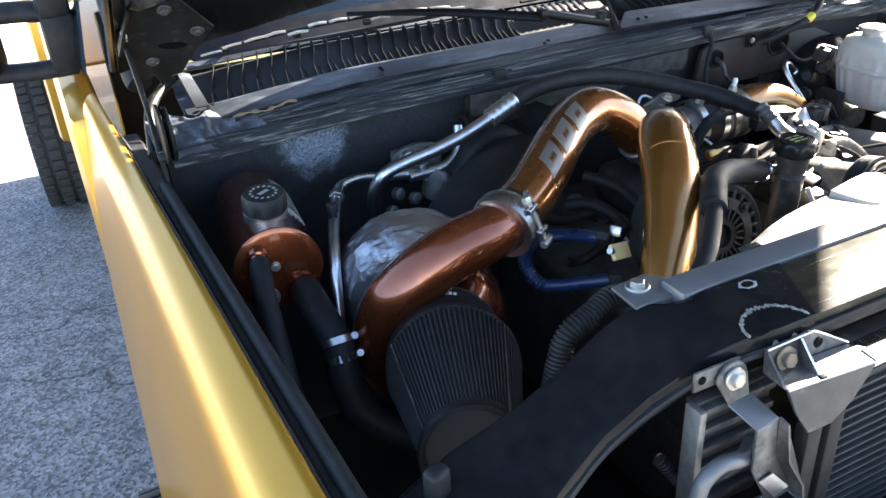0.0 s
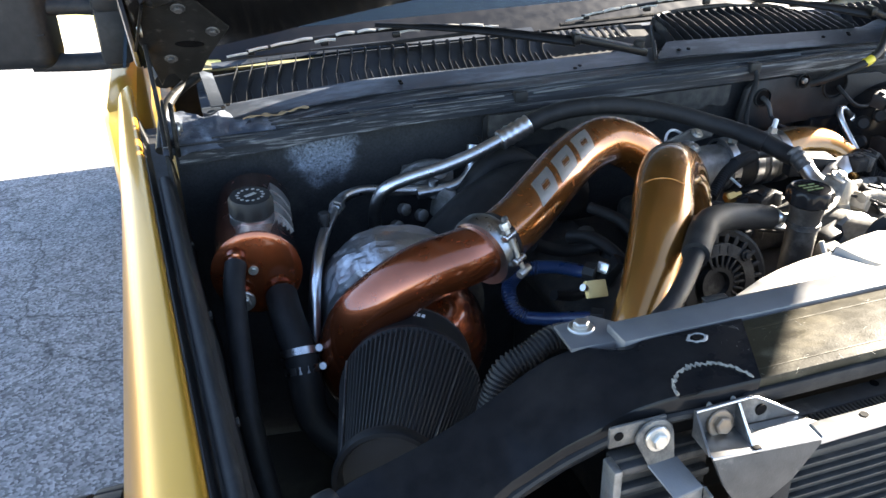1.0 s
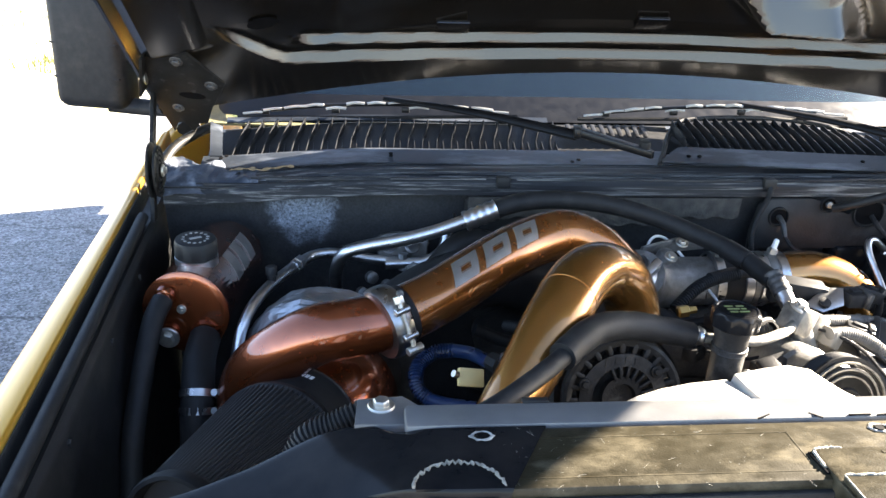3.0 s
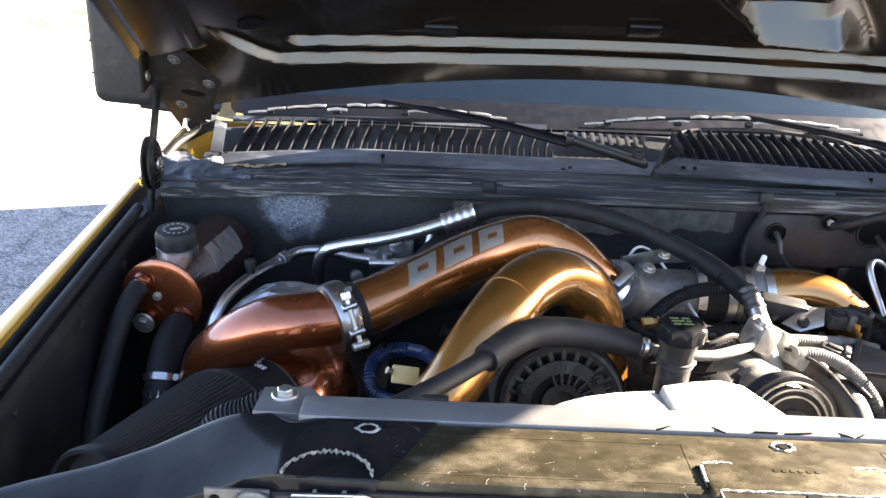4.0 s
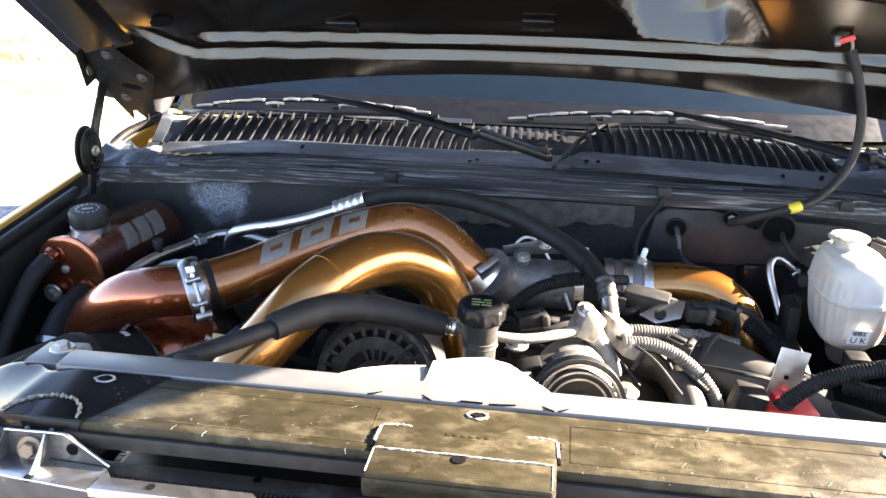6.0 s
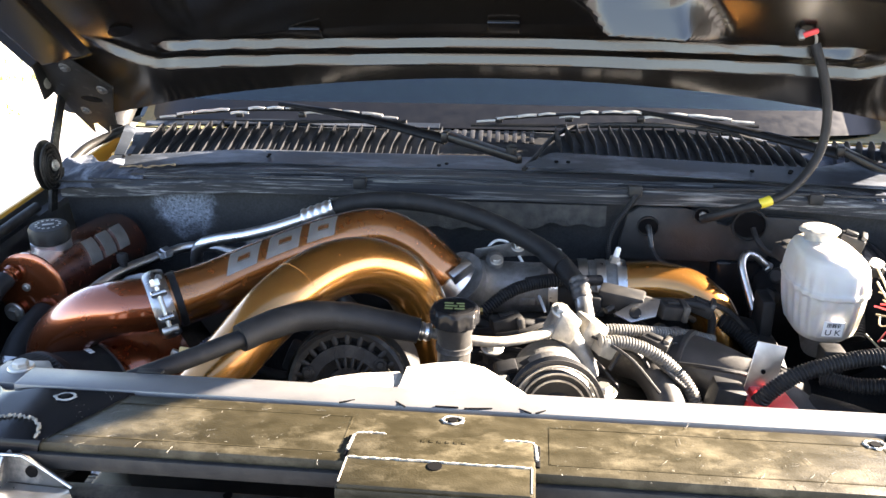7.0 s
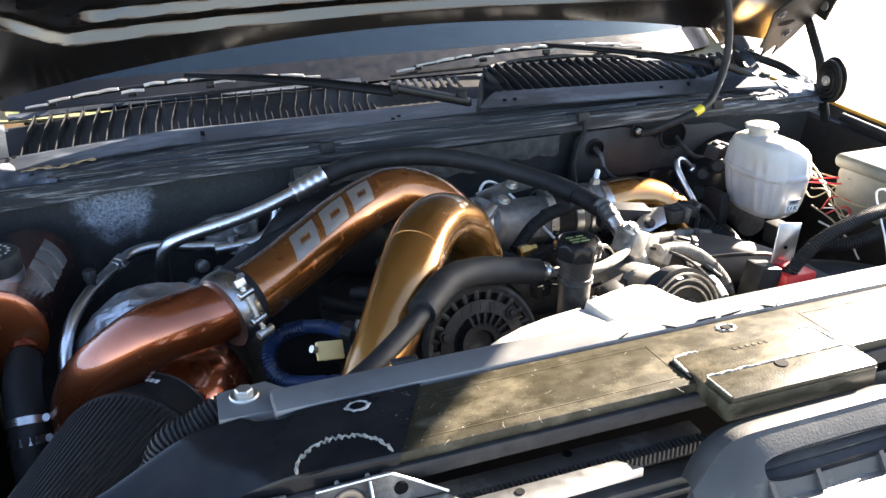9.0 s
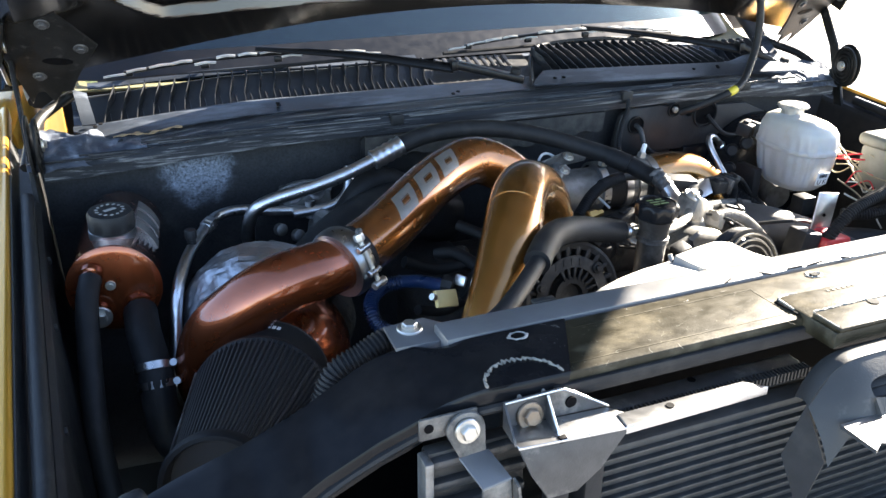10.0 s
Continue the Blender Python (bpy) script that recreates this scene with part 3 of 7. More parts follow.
def hinge(side):
    """Bracket on the hood, arm and coil spring beside the fender."""
    X = lambda p: (-side * p[0], p[1], p[2])
    nrm = X((0.119, 0.728, 0.675))
    base = part("hood_hinge", slab(B(), [X(p) for p in ((-0.755, 0.716, 1.417), (-0.692, 0.701, 1.423), (-0.645, 0.741, 1.371), (-0.676, 0.786, 1.326), (-0.690, 0.822, 1.292), (-0.706, 0.824, 1.292), (-0.718, 0.848, 1.270), (-0.729, 0.826, 1.294), (-0.741, 0.830, 1.292), (-0.752, 0.856, 1.268), (-0.760, 0.815, 1.31), (-0.772, 0.775, 1.356))], nrm, -0.004, 0.0012), HINGEM, truck, "scuffed black steel hood hinge")
    for p in ((-0.711, 0.717, 1.409), (-0.668, 0.748, 1.368), (-0.731, 0.80, 1.323)):
        hex_bolt(base, Vector(X(p)) - Vector(nrm) * 0.004, [-c for c in nrm], 0.0062, DULLSTEEL)
    bm = B()
    c = Vector(X((-0.702, 0.772, 1.348)))
    u = Vector(X((0.98, -0.1, -0.08)))
    w = Vector(nrm).cross(u).normalized()
    slab(bm, [c - Vector(nrm) * 0.0045 + (u.normalized() * math.cos(k * math.tau / 20) * 0.021 + w * math.sin(k * math.tau / 20) * 0.008) for k in range(20)], nrm, -0.0008)
    part("slot", bm, INK, base, "dark oval hole")
    bm = B()
    slab(bm, [X(p) for p in ((-0.772, 0.775, 1.356), (-0.755, 0.716, 1.417), (-0.757, 0.70, 1.41), (-0.776, 0.75, 1.345))], X((-1, 0, 0)), 0.004)
    part("flange", bm, HINGEM, base)
    bm = B()
    slab(bm, [X(p) for p in ((-0.762, 0.792, 1.345), (-0.762, 0.772, 1.350), (-0.758, 0.722, 1.28), (-0.757, 0.69, 1.19), (-0.757, 0.678, 1.16), (-0.757, 0.70, 1.155), (-0.757, 0.708, 1.19), (-0.758, 0.74, 1.275))], X((-1, 0, 0)), 0.006, 0.001)
    part("arm", bm, HINGEM, base, "flat black hinge arm")
    bm = B()
    tube(bm, [X(p) for p in ((-0.690, 0.868, 1.274), (-0.722, 0.848, 1.262), (-0.752, 0.80, 1.245), (-0.768, 0.72, 1.205))], 0.0085, n=10, res=6)
    part("link", bm, HINGEM, base, "black bent link to the fender")
    # flat coil spring, wound in its plane
    bm = B()
    pts = []
    for k in range(70):
        a, r = k * 0.36, 0.008 + 0.00036 * k
        pts.append(X((-0.744 + 0.0 * k, 0.684 + r * math.cos(a), 1.247 + r * 1.25 * math.sin(a))))
    tube(bm, pts, 0.0030, n=6, res=2)
    part("spring", bm, HINGEM, base, "rusty flat coil spring")
    bm = B()
    slab(bm, [Vector(X((-0.752, 0.684, 1.247))) + Vector((0, 0.034 * math.cos(k * math.tau / 28), 0.043 * math.sin(k * math.tau / 28))) for k in range(28)], X((-1, 0, 0)), 0.004, 0.001)
    part("spring_plate", bm, HINGEM, base)
    hex_bolt(base, X((-0.738, 0.684, 1.247)), X((1, 0, 0)), 0.006)
    hex_bolt(base, X((-0.765, 0.745, 1.375)), X((-1, 0, 0)), 0.006)
hinge(-1)
hinge(1)

# cowl: seal rail, steel lip and vaned plastic grille
def cowl_bow(x):
    """How far the cowl bends back towards its ends."""
    return 0.02 * (abs(x) / 0.7) ** 2.4
rail = part("cowl_rail", sheet(B(), lambda u, v: (lambda x: (x, (0.676, 0.676, 0.682, 0.690, 0.694, 0.706, 0.71, 0.742)[min(int(v * 7), 7)] + cowl_bow(x), (1.211, 1.228, 1.237, 1.236, 1.227, 1.228, 1.240, 1.246)[min(int(v * 7), 7)] - 0.026 * step(0.35, 0.8, abs(x))))(-0.745 + 1.49 * u), 90, 7, 0.002), SEAL, truck, "weathered cowl seal rail with dried adhesive", sharp=20)
rnd = random.Random(11)
for k in range(44):
    x = -0.66 + 0.0306 * k + rnd.uniform(-0.03, 0.03)
    l = rnd.uniform(0.05, 0.2)
    bm = B()
    box(bm, (x, 0.678 + 0.0055 * (k % 6) + cowl_bow(x), 1.2372 - (0.008 if k % 6 in (3, 4) else 0) - 0.026 * step(0.35, 0.8, abs(x))), (l * 1.5, rnd.uniform(0.0012, 0.004), 0.003), 0.0005, (0, rnd.uniform(-0.5, 0.5), rnd.uniform(-0.6, 0.6)))
    part("seal_strip", bm, SEAL, rail)
for x in (-0.215, 0.224, 0.5):
    bm = B()
    box(bm, (x, 0.679 + cowl_bow(x), 1.233 - 0.026 * step(0.35, 0.8, abs(x))), (0.022, 0.016, 0.018), 0.003)
    part("clip", bm, BLACKPL, rail, "black retaining clip")
bm = B()
sheet(bm, lambda u, v: (-0.645 + 0.10 * u, 0.722 + 0.006 * math.sin(u * 9) + 0.012 * v * (0.6 + 0.4 * math.sin(u * 23)), 1.2365 + 0.006 * u + 0.0012 * math.sin(u * 31 + v * 3)), 24, 4, 0.0008)
part("peeling_patch", bm, PEEL, rail, "peeling tan adhesive patch")
cowl = part("cowl_panel", sheet(B(), lambda u, v: (lambda x: (x, 0.735 + 0.15 * v + cowl_bow(x), 1.247 - 0.022 * step(0.4, 0.75, abs(x)) + (0.010 * min(v / 0.33, 1) + 0.022 * step(0.30, 1.0, v)) - 0.018 * step(0.36, 0.46, v) * (1 - step(0.86, 0.94, v))))(-0.70 + 1.40 * u), 80, 26, 0.002), COWLPL, truck, "weathered black plastic cowl panel")
def tape(u, v):
    x, y = -0.765 + 0.165 * u, 0.688 + 0.012 * u + (0.085 + 0.02 * math.sin(u * 11)) * v
    fold = noise.noise(Vector((x * 38, y * 30, 1.7))) + 0.6 * abs(noise.noise(Vector((x * 90, y * 45, 4.1))))
    return (x, y + 0.004 * noise.noise(Vector((x * 60, v * 3, 0))), 1.2175 + 0.022 * v * (1 - 0.3 * u) + 0.0045 * fold - 0.012 * (1 - step(0, 0.2, v)))
for s in (1, -1):
    part("torn_tape", sheet(B(), lambda u, v: (lambda p: (s * p[0], p[1], p[2]))(tape(u, v)), 60, 30, 0.0006), TAPE, cowl, "crumpled weathered tape at the cowl corner", sharp=14)
def vane_mesh(name, long, climb, sway, h0, h1, mat):
    """A thin fin that runs back and up, swaying sideways; taller in its rear half."""
    bm = B()
    n, t = 10, 0.0011
    rows = []
    for i in range(n + 1):
        f = i / n
        x, y, z = sway * step(0.3, 0.85, f), long * f, climb * f
        hh = h0 + (h1 - h0) * step(0.35, 0.6, f) * (1 - 0.7 * step(0.85, 1, f))
        rows.append([bm.verts.new((x - t, y, z - 0.012)), bm.verts.new((x - t * 0.5 + 0.25 * hh, y, z + hh)), bm.verts.new((x + t * 0.5 + 0.25 * hh, y, z + hh)), bm.verts.new((x + t, y, z - 0.012))])
    for a, b in zip(rows, rows[1:]):
        for k in range(3):
            bm.faces.new((a[k], a[k + 1], b[k + 1], b[k]))
    bm.faces.new(rows[0])
    bm.faces.new(rows[-1])
    return piece_mesh(name, bm, mat)
VANE = vane_mesh("vane", 0.078, 0.032, 0.007, 0.004, 0.0125, VANEPL)
VANE2 = vane_mesh("vane", 0.092, 0.031, -0.011, 0.0035, 0.006, VANEPL)
TOOTH = vane_mesh("tooth", 0.030, 0.010, 0.0, 0.003, 0.003, VANEPL)
bm = B()
sheet(bm, lambda u, v: (lambda x: (x, 0.790 + 0.084 * v + cowl_bow(x), 1.2450 + 0.036 * v - 0.022 * step(0.4, 0.75, abs(x))))(-0.675 + 0.785 * u), 52, 4, 0.002)
part("grille_back", bm, BLACKPL, cowl, "black trough behind the vanes")
for k in range(23):
    x = -0.656 + 0.0246 * k
    low = 1.250 - 0.022 * step(0.4, 0.75, abs(x))
    shared("vane", VANE, cowl, (x, 0.795 + cowl_bow(x), low), (0, 0, -4 - 8 * step(0.35, 0.65, abs(x))), (1, 1, 1.0 + 0.25 * step(0.4, 0.6, abs(x))))
    shared("tooth", TOOTH, cowl, (x + 0.0123, 0.795 + cowl_bow(x), low))
bm = B()
sheet(bm, lambda u, v: (-0.672 + 0.565 * u, 0.872 + 0.012 * v + cowl_bow(-0.672 + 0.565 * u), 1.286 + 0.006 * v - 0.012 * step(0.4, 0.75, abs(-0.672 + 0.565 * u))), 30, 2, 0.003)
part("grille_lip", bm, COWLPL, cowl)
# pale plate at each end of the cowl
for s in (-1, 1):
    bm = B()
    sheet(bm, lambda u, v: (s * (0.666 + 0.020 * u + 0.008 * v), 0.786 + 0.074 * v, 1.243 + 0.032 * v + 0.008 * u * v), 4, 10, 0.002)
    part("end_plate", bm, COWLPL, cowl, "pale weathered end plate")
# raised right-hand grille: a sloping plate, a sunk trough and an arched rim
RIM = [(0.049, 0.713, 1.254), (0.068, 0.752, 1.267), (0.090, 0.800, 1.283), (0.118, 0.838, 1.295), (0.155, 0.856, 1.299), (0.22, 0.864, 1.301), (0.30, 0.866, 1.300), (0.38, 0.864, 1.292), (0.44, 0.856, 1.280), (0.49, 0.830, 1.266), (0.525, 0.785, 1.256)]
def rim_at(x):
    for a, b in zip(RIM, RIM[1:]):
        if x <= b[0]:
            f = max((x - a[0]) / (b[0] - a[0]), 0)
            return a[1] + (b[1] - a[1]) * f, a[2] + (b[2] - a[2]) * f
    return RIM[-1][1], RIM[-1][2]
def plate_z(x, y):
    return 1.262 - 0.036 * max(x - 0.05, 0) + (y - 0.712) * 0.28
bm = B()
sheet(bm, lambda u, v: (lambda x: (lambda y: (x, y, plate_z(x, y)))(0.708 + (0.050 + 0.03 * step(0.5, 0.6, x)) * v * min(1, 0.1 + (x - 0.05) / 0.05)))(0.052 + 0.60 * u), 60, 6, 0.002)
part("sloping_plate", bm, COWLPL, cowl, "weathered blue-grey plate below the raised grille")
bm = B()
sheet(bm, lambda u, v: (lambda x: (lambda r: (x, 0.757 + (r[0] - 0.757) * v, plate_z(x, 0.757) - 0.012 + (r[1] - plate_z(x, 0.757) + 0.004) * v))(rim_at(x)))(0.075 + 0.445 * u), 50, 8, 0.002)
part("raised_grille", bm, BLACKPL, cowl, "black trough of the raised grille")
bm = B()
tube(bm, [(x, y, z) for x, y, z in RIM], 0.0042, n=8, res=5)
part("grille_rim", bm, BLACKPL, cowl)
for k in range(22):
    x = 0.110 + 0.0188 * k
    r = rim_at(x - 0.008)
    z0 = plate_z(x, 0.760) - 0.001
    f = (r[0] - 0.760) / 0.092
    shared("vane", VANE2, cowl, (x, 0.760, z0), (math.degrees(math.atan2(r[1] - z0, r[0] - 0.760)) - 18.6, 0, 0), (1, max(f, 0.25), 1))
for k in range(6):
    x = 0.575 + 0.021 * k
    shared("vane", VANE, cowl, (x, 0.80 + cowl_bow(x), 1.236))
# small holes beside the wiper pivot, a dark mesh strip behind it
for x, y in ((-0.39, 0.749), (-0.39, 0.757), (-0.092, 0.735), (-0.08, 0.742), (-0.668, 0.768), (-0.66, 0.775), (-0.672, 0.777)):
    bm = B()
    lathe(bm, [(0.0035, 0.0008), (0.0035, -0.0005)], (x, y + cowl_bow(x), 1.2515 + (y - 0.735) * 0.2 - 0.022 * step(0.4, 0.75, abs(x))), (0, -0.2, 1), n=10)
    part("hole", bm, INK, cowl)
for x, y in ((0.101, 0.726), (0.120, 0.727), (0.412, 0.734), (0.471, 0.735), (0.474, 0.741)):
    bm = B()
    lathe(bm, [(0.0035, 0.0010), (0.0035, -0.0005)], (x, y, plate_z(x, y) + 0.001), (0, -0.28, 1), n=10)
    part("hole", bm, INK, cowl)
for k in range(10):
    bm = B()
    box(bm, (-0.075 + 0.015 * k, 0.842, 1.279), (0.008, 0.036, 0.003), 0.001, (22, 0, 0))
    part("mesh_bar", bm, VANEPL, cowl)

# windshield, dashboard, wipers
def shield(u, v):
    x = -0.74 + 1.48 * u
    return (x, 0.893 + 0.03 * (x / 0.74) ** 2 + 0.09 * (x / 0.74) ** 6 + 0.62 * v, 1.278 - 0.012 * (x / 0.74) ** 2 + 0.42 * v)
ws = part("windshield", sheet(B(), shield, 40, 16, 0.005), GLASS, truck, "sloped windshield glass reflecting the sky")
ws.visible_shadow = False
part("frit_band", sheet(B(), lambda u, v: (lambda p: (p[0], p[1] - 0.002, p[2] + 0.003))(shield(u, 0.002 + 0.085 * v)), 40, 3, 0.001), WIPERM, truck, "black border band along the foot of the windshield")
bm = B()
sheet(bm, lambda u, v: (-0.72 + 1.44 * u, 0.905 + 0.5 * v + 0.04 * (2 * u - 1) ** 2, 1.262 + 0.075 * step(0, 0.35, v) - 0.05 * step(0.7, 1, v)), 40, 20, 0.004)
part("dashboard", bm, DASH, truck, "olive-grey dashboard under the windshield")
bm = B()
for k in range(9):
    box(bm, (-0.10 + 0.028 * k, 0.97, 1.312), (0.024, 0.014, 0.004), 0.001, (10, 0, 0))
part("defrost_vent", bm, BLACKPL, truck)

def wiper(pivot, knuckle, head, tip, end):
    base = part("wiper", tube(B(), [knuckle, tuple((Vector(knuckle) + Vector(head)) / 2 + Vector((0, 0, 0.005))), head], lambda f: 0.0105 - 0.0055 * f, n=10, res=6, flat=0.6), WIPERM, truck, "black windshield wiper parked at the glass")
    p, k = Vector(pivot), Vector(knuckle)
    bm = B()
    d = (k - p).normalized()
    s = d.cross(Vector((0, 0, 1))).normalized()
    slab(bm, [p - d * 0.012 + s * 0.011, p - d * 0.018, p - d * 0.012 - s * 0.011, k - s * 0.0125, k + d * 0.006 - s * 0.009, k + d * 0.006 + s * 0.009, k + s * 0.0125], (0, 0, 1), 0.014, 0.003)
    part("arm_base", bm, WIPERM, base)
    bm = B()
    lathe(bm, [(0.004, 0.013), (0.0085, 0.012), (0.0095, 0.008), (0.0095, 0.0)], p + Vector((0, 0, 0.013)), (0, -0.2, 1), n=12)
    part("pivot_nut", bm, RUBBER, base)
    bm = B()
    box(bm, k + Vector((0, 0, 0.006)), (0.012, 0.03, 0.018), 0.003, (0, 0, math.degrees(math.atan2(d.y, d.x))))
    part("knuckle", bm, WIPERM, base)
    t, e, h = Vector(tip), Vector(end), Vector(head)
    up = lambda f, h: t.lerp(e, f) + Vector((0, 0, h * (1 - (2 * f - 1) ** 2)))
    bm = B()
    tube(bm, [up(f, 0.016) for f in (0.12, 0.3, 0.5, 0.7, 0.88)], 0.0036, n=8, res=4)
    part("blade_spine", bm, WIPERM, base)
    rnd = random.Random(int(abs(t.x) * 1000))
    # Pale claws with dark gaps paint broken sunlight along the black blade.
    for k in range(13):
        f0 = 0.02 + 0.074 * k
        f1 = f0 + rnd.uniform(0.058, 0.078)
        h = 0.018 if k % 4 else 0.010
        bm = B()
        tube(bm, [up(f0, h) + Vector((0, -0.003, 0)), up((f0 + f1) / 2, h + 0.002) + Vector((0, -0.003, 0)), up(f1, h) + Vector((0, -0.003, 0))], rnd.uniform(0.0017, 0.0029), n=6, res=3)
        part("blade_claw", bm, BRIDGE, base, "blade claw painted pale as if sunlit")
    for k in range(4):
        f = 0.1 + 0.25 * k
        bm = B()
        box(bm, up(f, 0.004) + Vector((0, 0, 0.002)), (0.014, 0.008, 0.010), 0.002)
        part("blade_clip", bm, WIPERM, base)
    bm = B()
    tube(bm, [t + Vector((0, 0, -0.006)), t.lerp(e, 0.5) + Vector((0, 0, -0.007)), e + Vector((0, 0, -0.006))], 0.0035, n=6, res=10)
    part("blade", bm, RUBBER, base, "black rubber blade")
wiper((0.028, 0.738, 1.262), (-0.082, 0.759, 1.290), (-0.40, 0.868, 1.326), (-0.655, 0.905, 1.288), (-0.165, 0.862, 1.304))
wiper((0.658, 0.757, 1.232), (0.559, 0.783, 1.276), (0.24, 0.875, 1.324), (-0.05, 0.885, 1.296), (0.448, 0.865, 1.308))

for s in (-1, 1):
    bm = B()
    tube(bm, [(s * 0.745, 0.925, 1.255), (s * 0.750, 0.965, 1.285), (s * 0.748, 1.2, 1.445), (s * 0.74, 1.54, 1.68)], 0.021, n=12, res=6)
    part("windshield_trim", bm, BLACKPL, truck, "black rubber windshield edge")
# cab shell: pillars, roof, doors, back wall, bed
bm = B()
for s in (-1, 1):
    tube(bm, [(s * 0.795, 1.25, 1.35), (s * 0.775, 1.34, 1.44), (s * 0.74, 1.48, 1.57), (s * 0.70, 1.62, 1.69)], 0.018, n=24, res=10, flat=0.7)
box(bm, (0, 2.35, 1.72), (1.44, 1.65, 0.07), 0.03)
box(bm, (0, 3.12, 1.4), (1.40, 0.05, 0.65), 0.02)
part("cab", bm, BODYGOLD, truck, "gold cab roof and pillars")
for s in (-1, 1):
    bm = B()
    box(bm, (s * 0.835, 2.14, 0.77), (0.07, 2.15, 0.82), 0.03)
    part("door", bm, BODYGOLD, truck, "gold cab door")
    bm = B()
    slab(bm, [(s * 0.82, 1.10, 1.24), (s * 0.82, 3.05, 1.24), (s * 0.74, 3.05, 1.68), (s * 0.72, 1.62, 1.68)], (-s, 0, 0), 0.006)
    w = part("door_glass", bm, GLASS, truck, "side window glass")
    bm = B()
    box(bm, (s * 0.86, 4.08, 0.80), (0.10, 1.81, 0.72), 0.03)
    part("bed_side", bm, BODYGOLD, truck, "gold bed side")
part("floor_pan", box(B(), (0, 1.95, 0.62), (1.62, 2.3, 0.3), 0.02), BLACKPL, truck)
part("bed_floor", box(B(), (0, 4.08, 0.70), (1.62, 1.78, 0.12), 0.02), BLACKPL, truck)
part("bulkhead", box(B(), (0, 1.60, 0.95), (1.5, 0.04, 0.6), 0.01), BLACKPL, truck)

def wheel(x, y):
    base = part("wheel", lathe(B(), [(0.10, 0.02), (0.197, 0.0), (0.20, -0.08), (0.20, -0.17), (0.17, -0.2)], (x + (0.1 if x > 0 else -0.1), y, GZ + 0.335), (1 if x > 0 else -1, 0, 0), n=40), DULLSTEEL, truck, "grey wheel rim")
    s = 1 if x > 0 else -1
    K = 0.33 / 0.393
    prof = [(r * K, h) for r, h in ((0.24, -0.125), (0.30, -0.135), (0.365, -0.125), (0.388, -0.105), (0.392, -0.06), (0.393, 0.0), (0.392, 0.06), (0.388, 0.105), (0.365, 0.125), (0.30, 0.135), (0.24, 0.125))]
    tyre = part("tyre", lathe(B(), prof, (x, y, GZ + 0.335), (s, 0, 0), n=72), TYRE, base, "chunky black all-terrain tyre")
    bm = B()
    box(bm, (0, 0, 0), (0.052, 0.040, 0.016), 0.003)
    bmesh.ops.translate(bm, verts=bm.verts, vec=(0, 0, 0.335))
    me = piece_mesh("tread_block", bm, TYRE)
    for k in range(40):
        for j, off in ((-2, 0), (-0.68, 0.5), (0.68, 0), (2, 0.5)):
            ob = shared("tread_block", me, base, (x + j * 0.052, y, GZ + 0.335), ((k + off) * 9, 0, 0), (1, 1, 1 if abs(j) < 1.5 else 0.985))
for x, y in ((-0.92, 3.95), (0.92, 3.95), (-0.94, 0.64), (0.94, 0.64)):
    wheel(x, y)

def mirror(side):
    X = lambda x: -side * x
    base = part("side_mirror", box(B(), (X(-1.028), 1.362, 1.335), (0.172, 0.09, 0.268), 0.028, (0, 0, side * 16), seg=4), BLACKPL, truck, "black towing mirror on two arms")
    bm = B()
    tube(bm, [(X(-0.97), 1.34, 1.322), (X(-0.9), 1.33, 1.322), (X(-0.82), 1.31, 1.315)], 0.022, n=12, res=5, flat=0.8)
    part("upper_arm", bm, BLACKPL, base)
    bm = B()
    tube(bm, [(X(-1.0), 1.34, 1.212), (X(-0.9), 1.33, 1.206), (X(-0.82), 1.31, 1.21)], 0.02, n=12, res=5, flat=0.75)
    part("lower_arm", bm, BLACKPL, base)
    bm = B()
    box(bm, (X(-0.834), 1.30, 1.265), (0.062, 0.07, 0.12), 0.015)
    part("mount", bm, BLACKPL, base)
    bm = B()
    box(bm, (X(-0.836), 1.29, 1.335), (0.06, 0.06, 0.05), 0.014)
    part("pod", bm, BLACKPL, base)
    for z in (1.272, 1.345):
        bm = B()
        box(bm, (X(-1.028), 1.360, z), (0.158, 0.084, 0.004), 0.0015, (0, 0, side * 16))
        part("seam", bm, RUBBER, base)
mirror(-1)
mirror(1)

# firewall and bay floor
fw = part("firewall", sheet(B(), lambda u, v: (-0.75 + 1.5 * u, 0.705 + cowl_bow(-0.75 + 1.5 * u) + 0.02 * step(0.05, 0.25, v) - 0.015 * step(0.55, 0.6, v) + 0.003 * math.sin(u * 40), 1.215 - 0.62 * v), 60, 24, 0.003), SPRAYED, truck, "black firewall with grommets and a patch of white residue")
bm = B()
sheet(bm, lambda u, v: (-0.268 + 0.45 * u, 0.684 + 0.004 * v, 1.208 - 0.035 * v - 0.012 * step(0.25, 0.35, u) * (1 - step(0.7, 0.8, u)) * v - 0.003 * math.sin(u * 60) * v), 40, 5, 0.006)
part("insulation_pad", bm, DUSTFELT2, fw, "frayed grey insulation pad")
bm = B()
pts = [(0.205, 1.15), (0.215, 1.196), (0.232, 1.208), (0.30, 1.208), (0.345, 1.202), (0.352, 1.182), (0.372, 1.178), (0.385, 1.20), (0.50, 1.196), (0.56, 1.17), (0.56, 1.12), (0.205, 1.12)]
slab(bm, [(x, 0.676, z) for x, z in pts], (0, 1, 0), 0.012, 0.003)
part("insulation_panel", bm, FIREWALL, fw, "black moulded insulation panel")
bm = B()
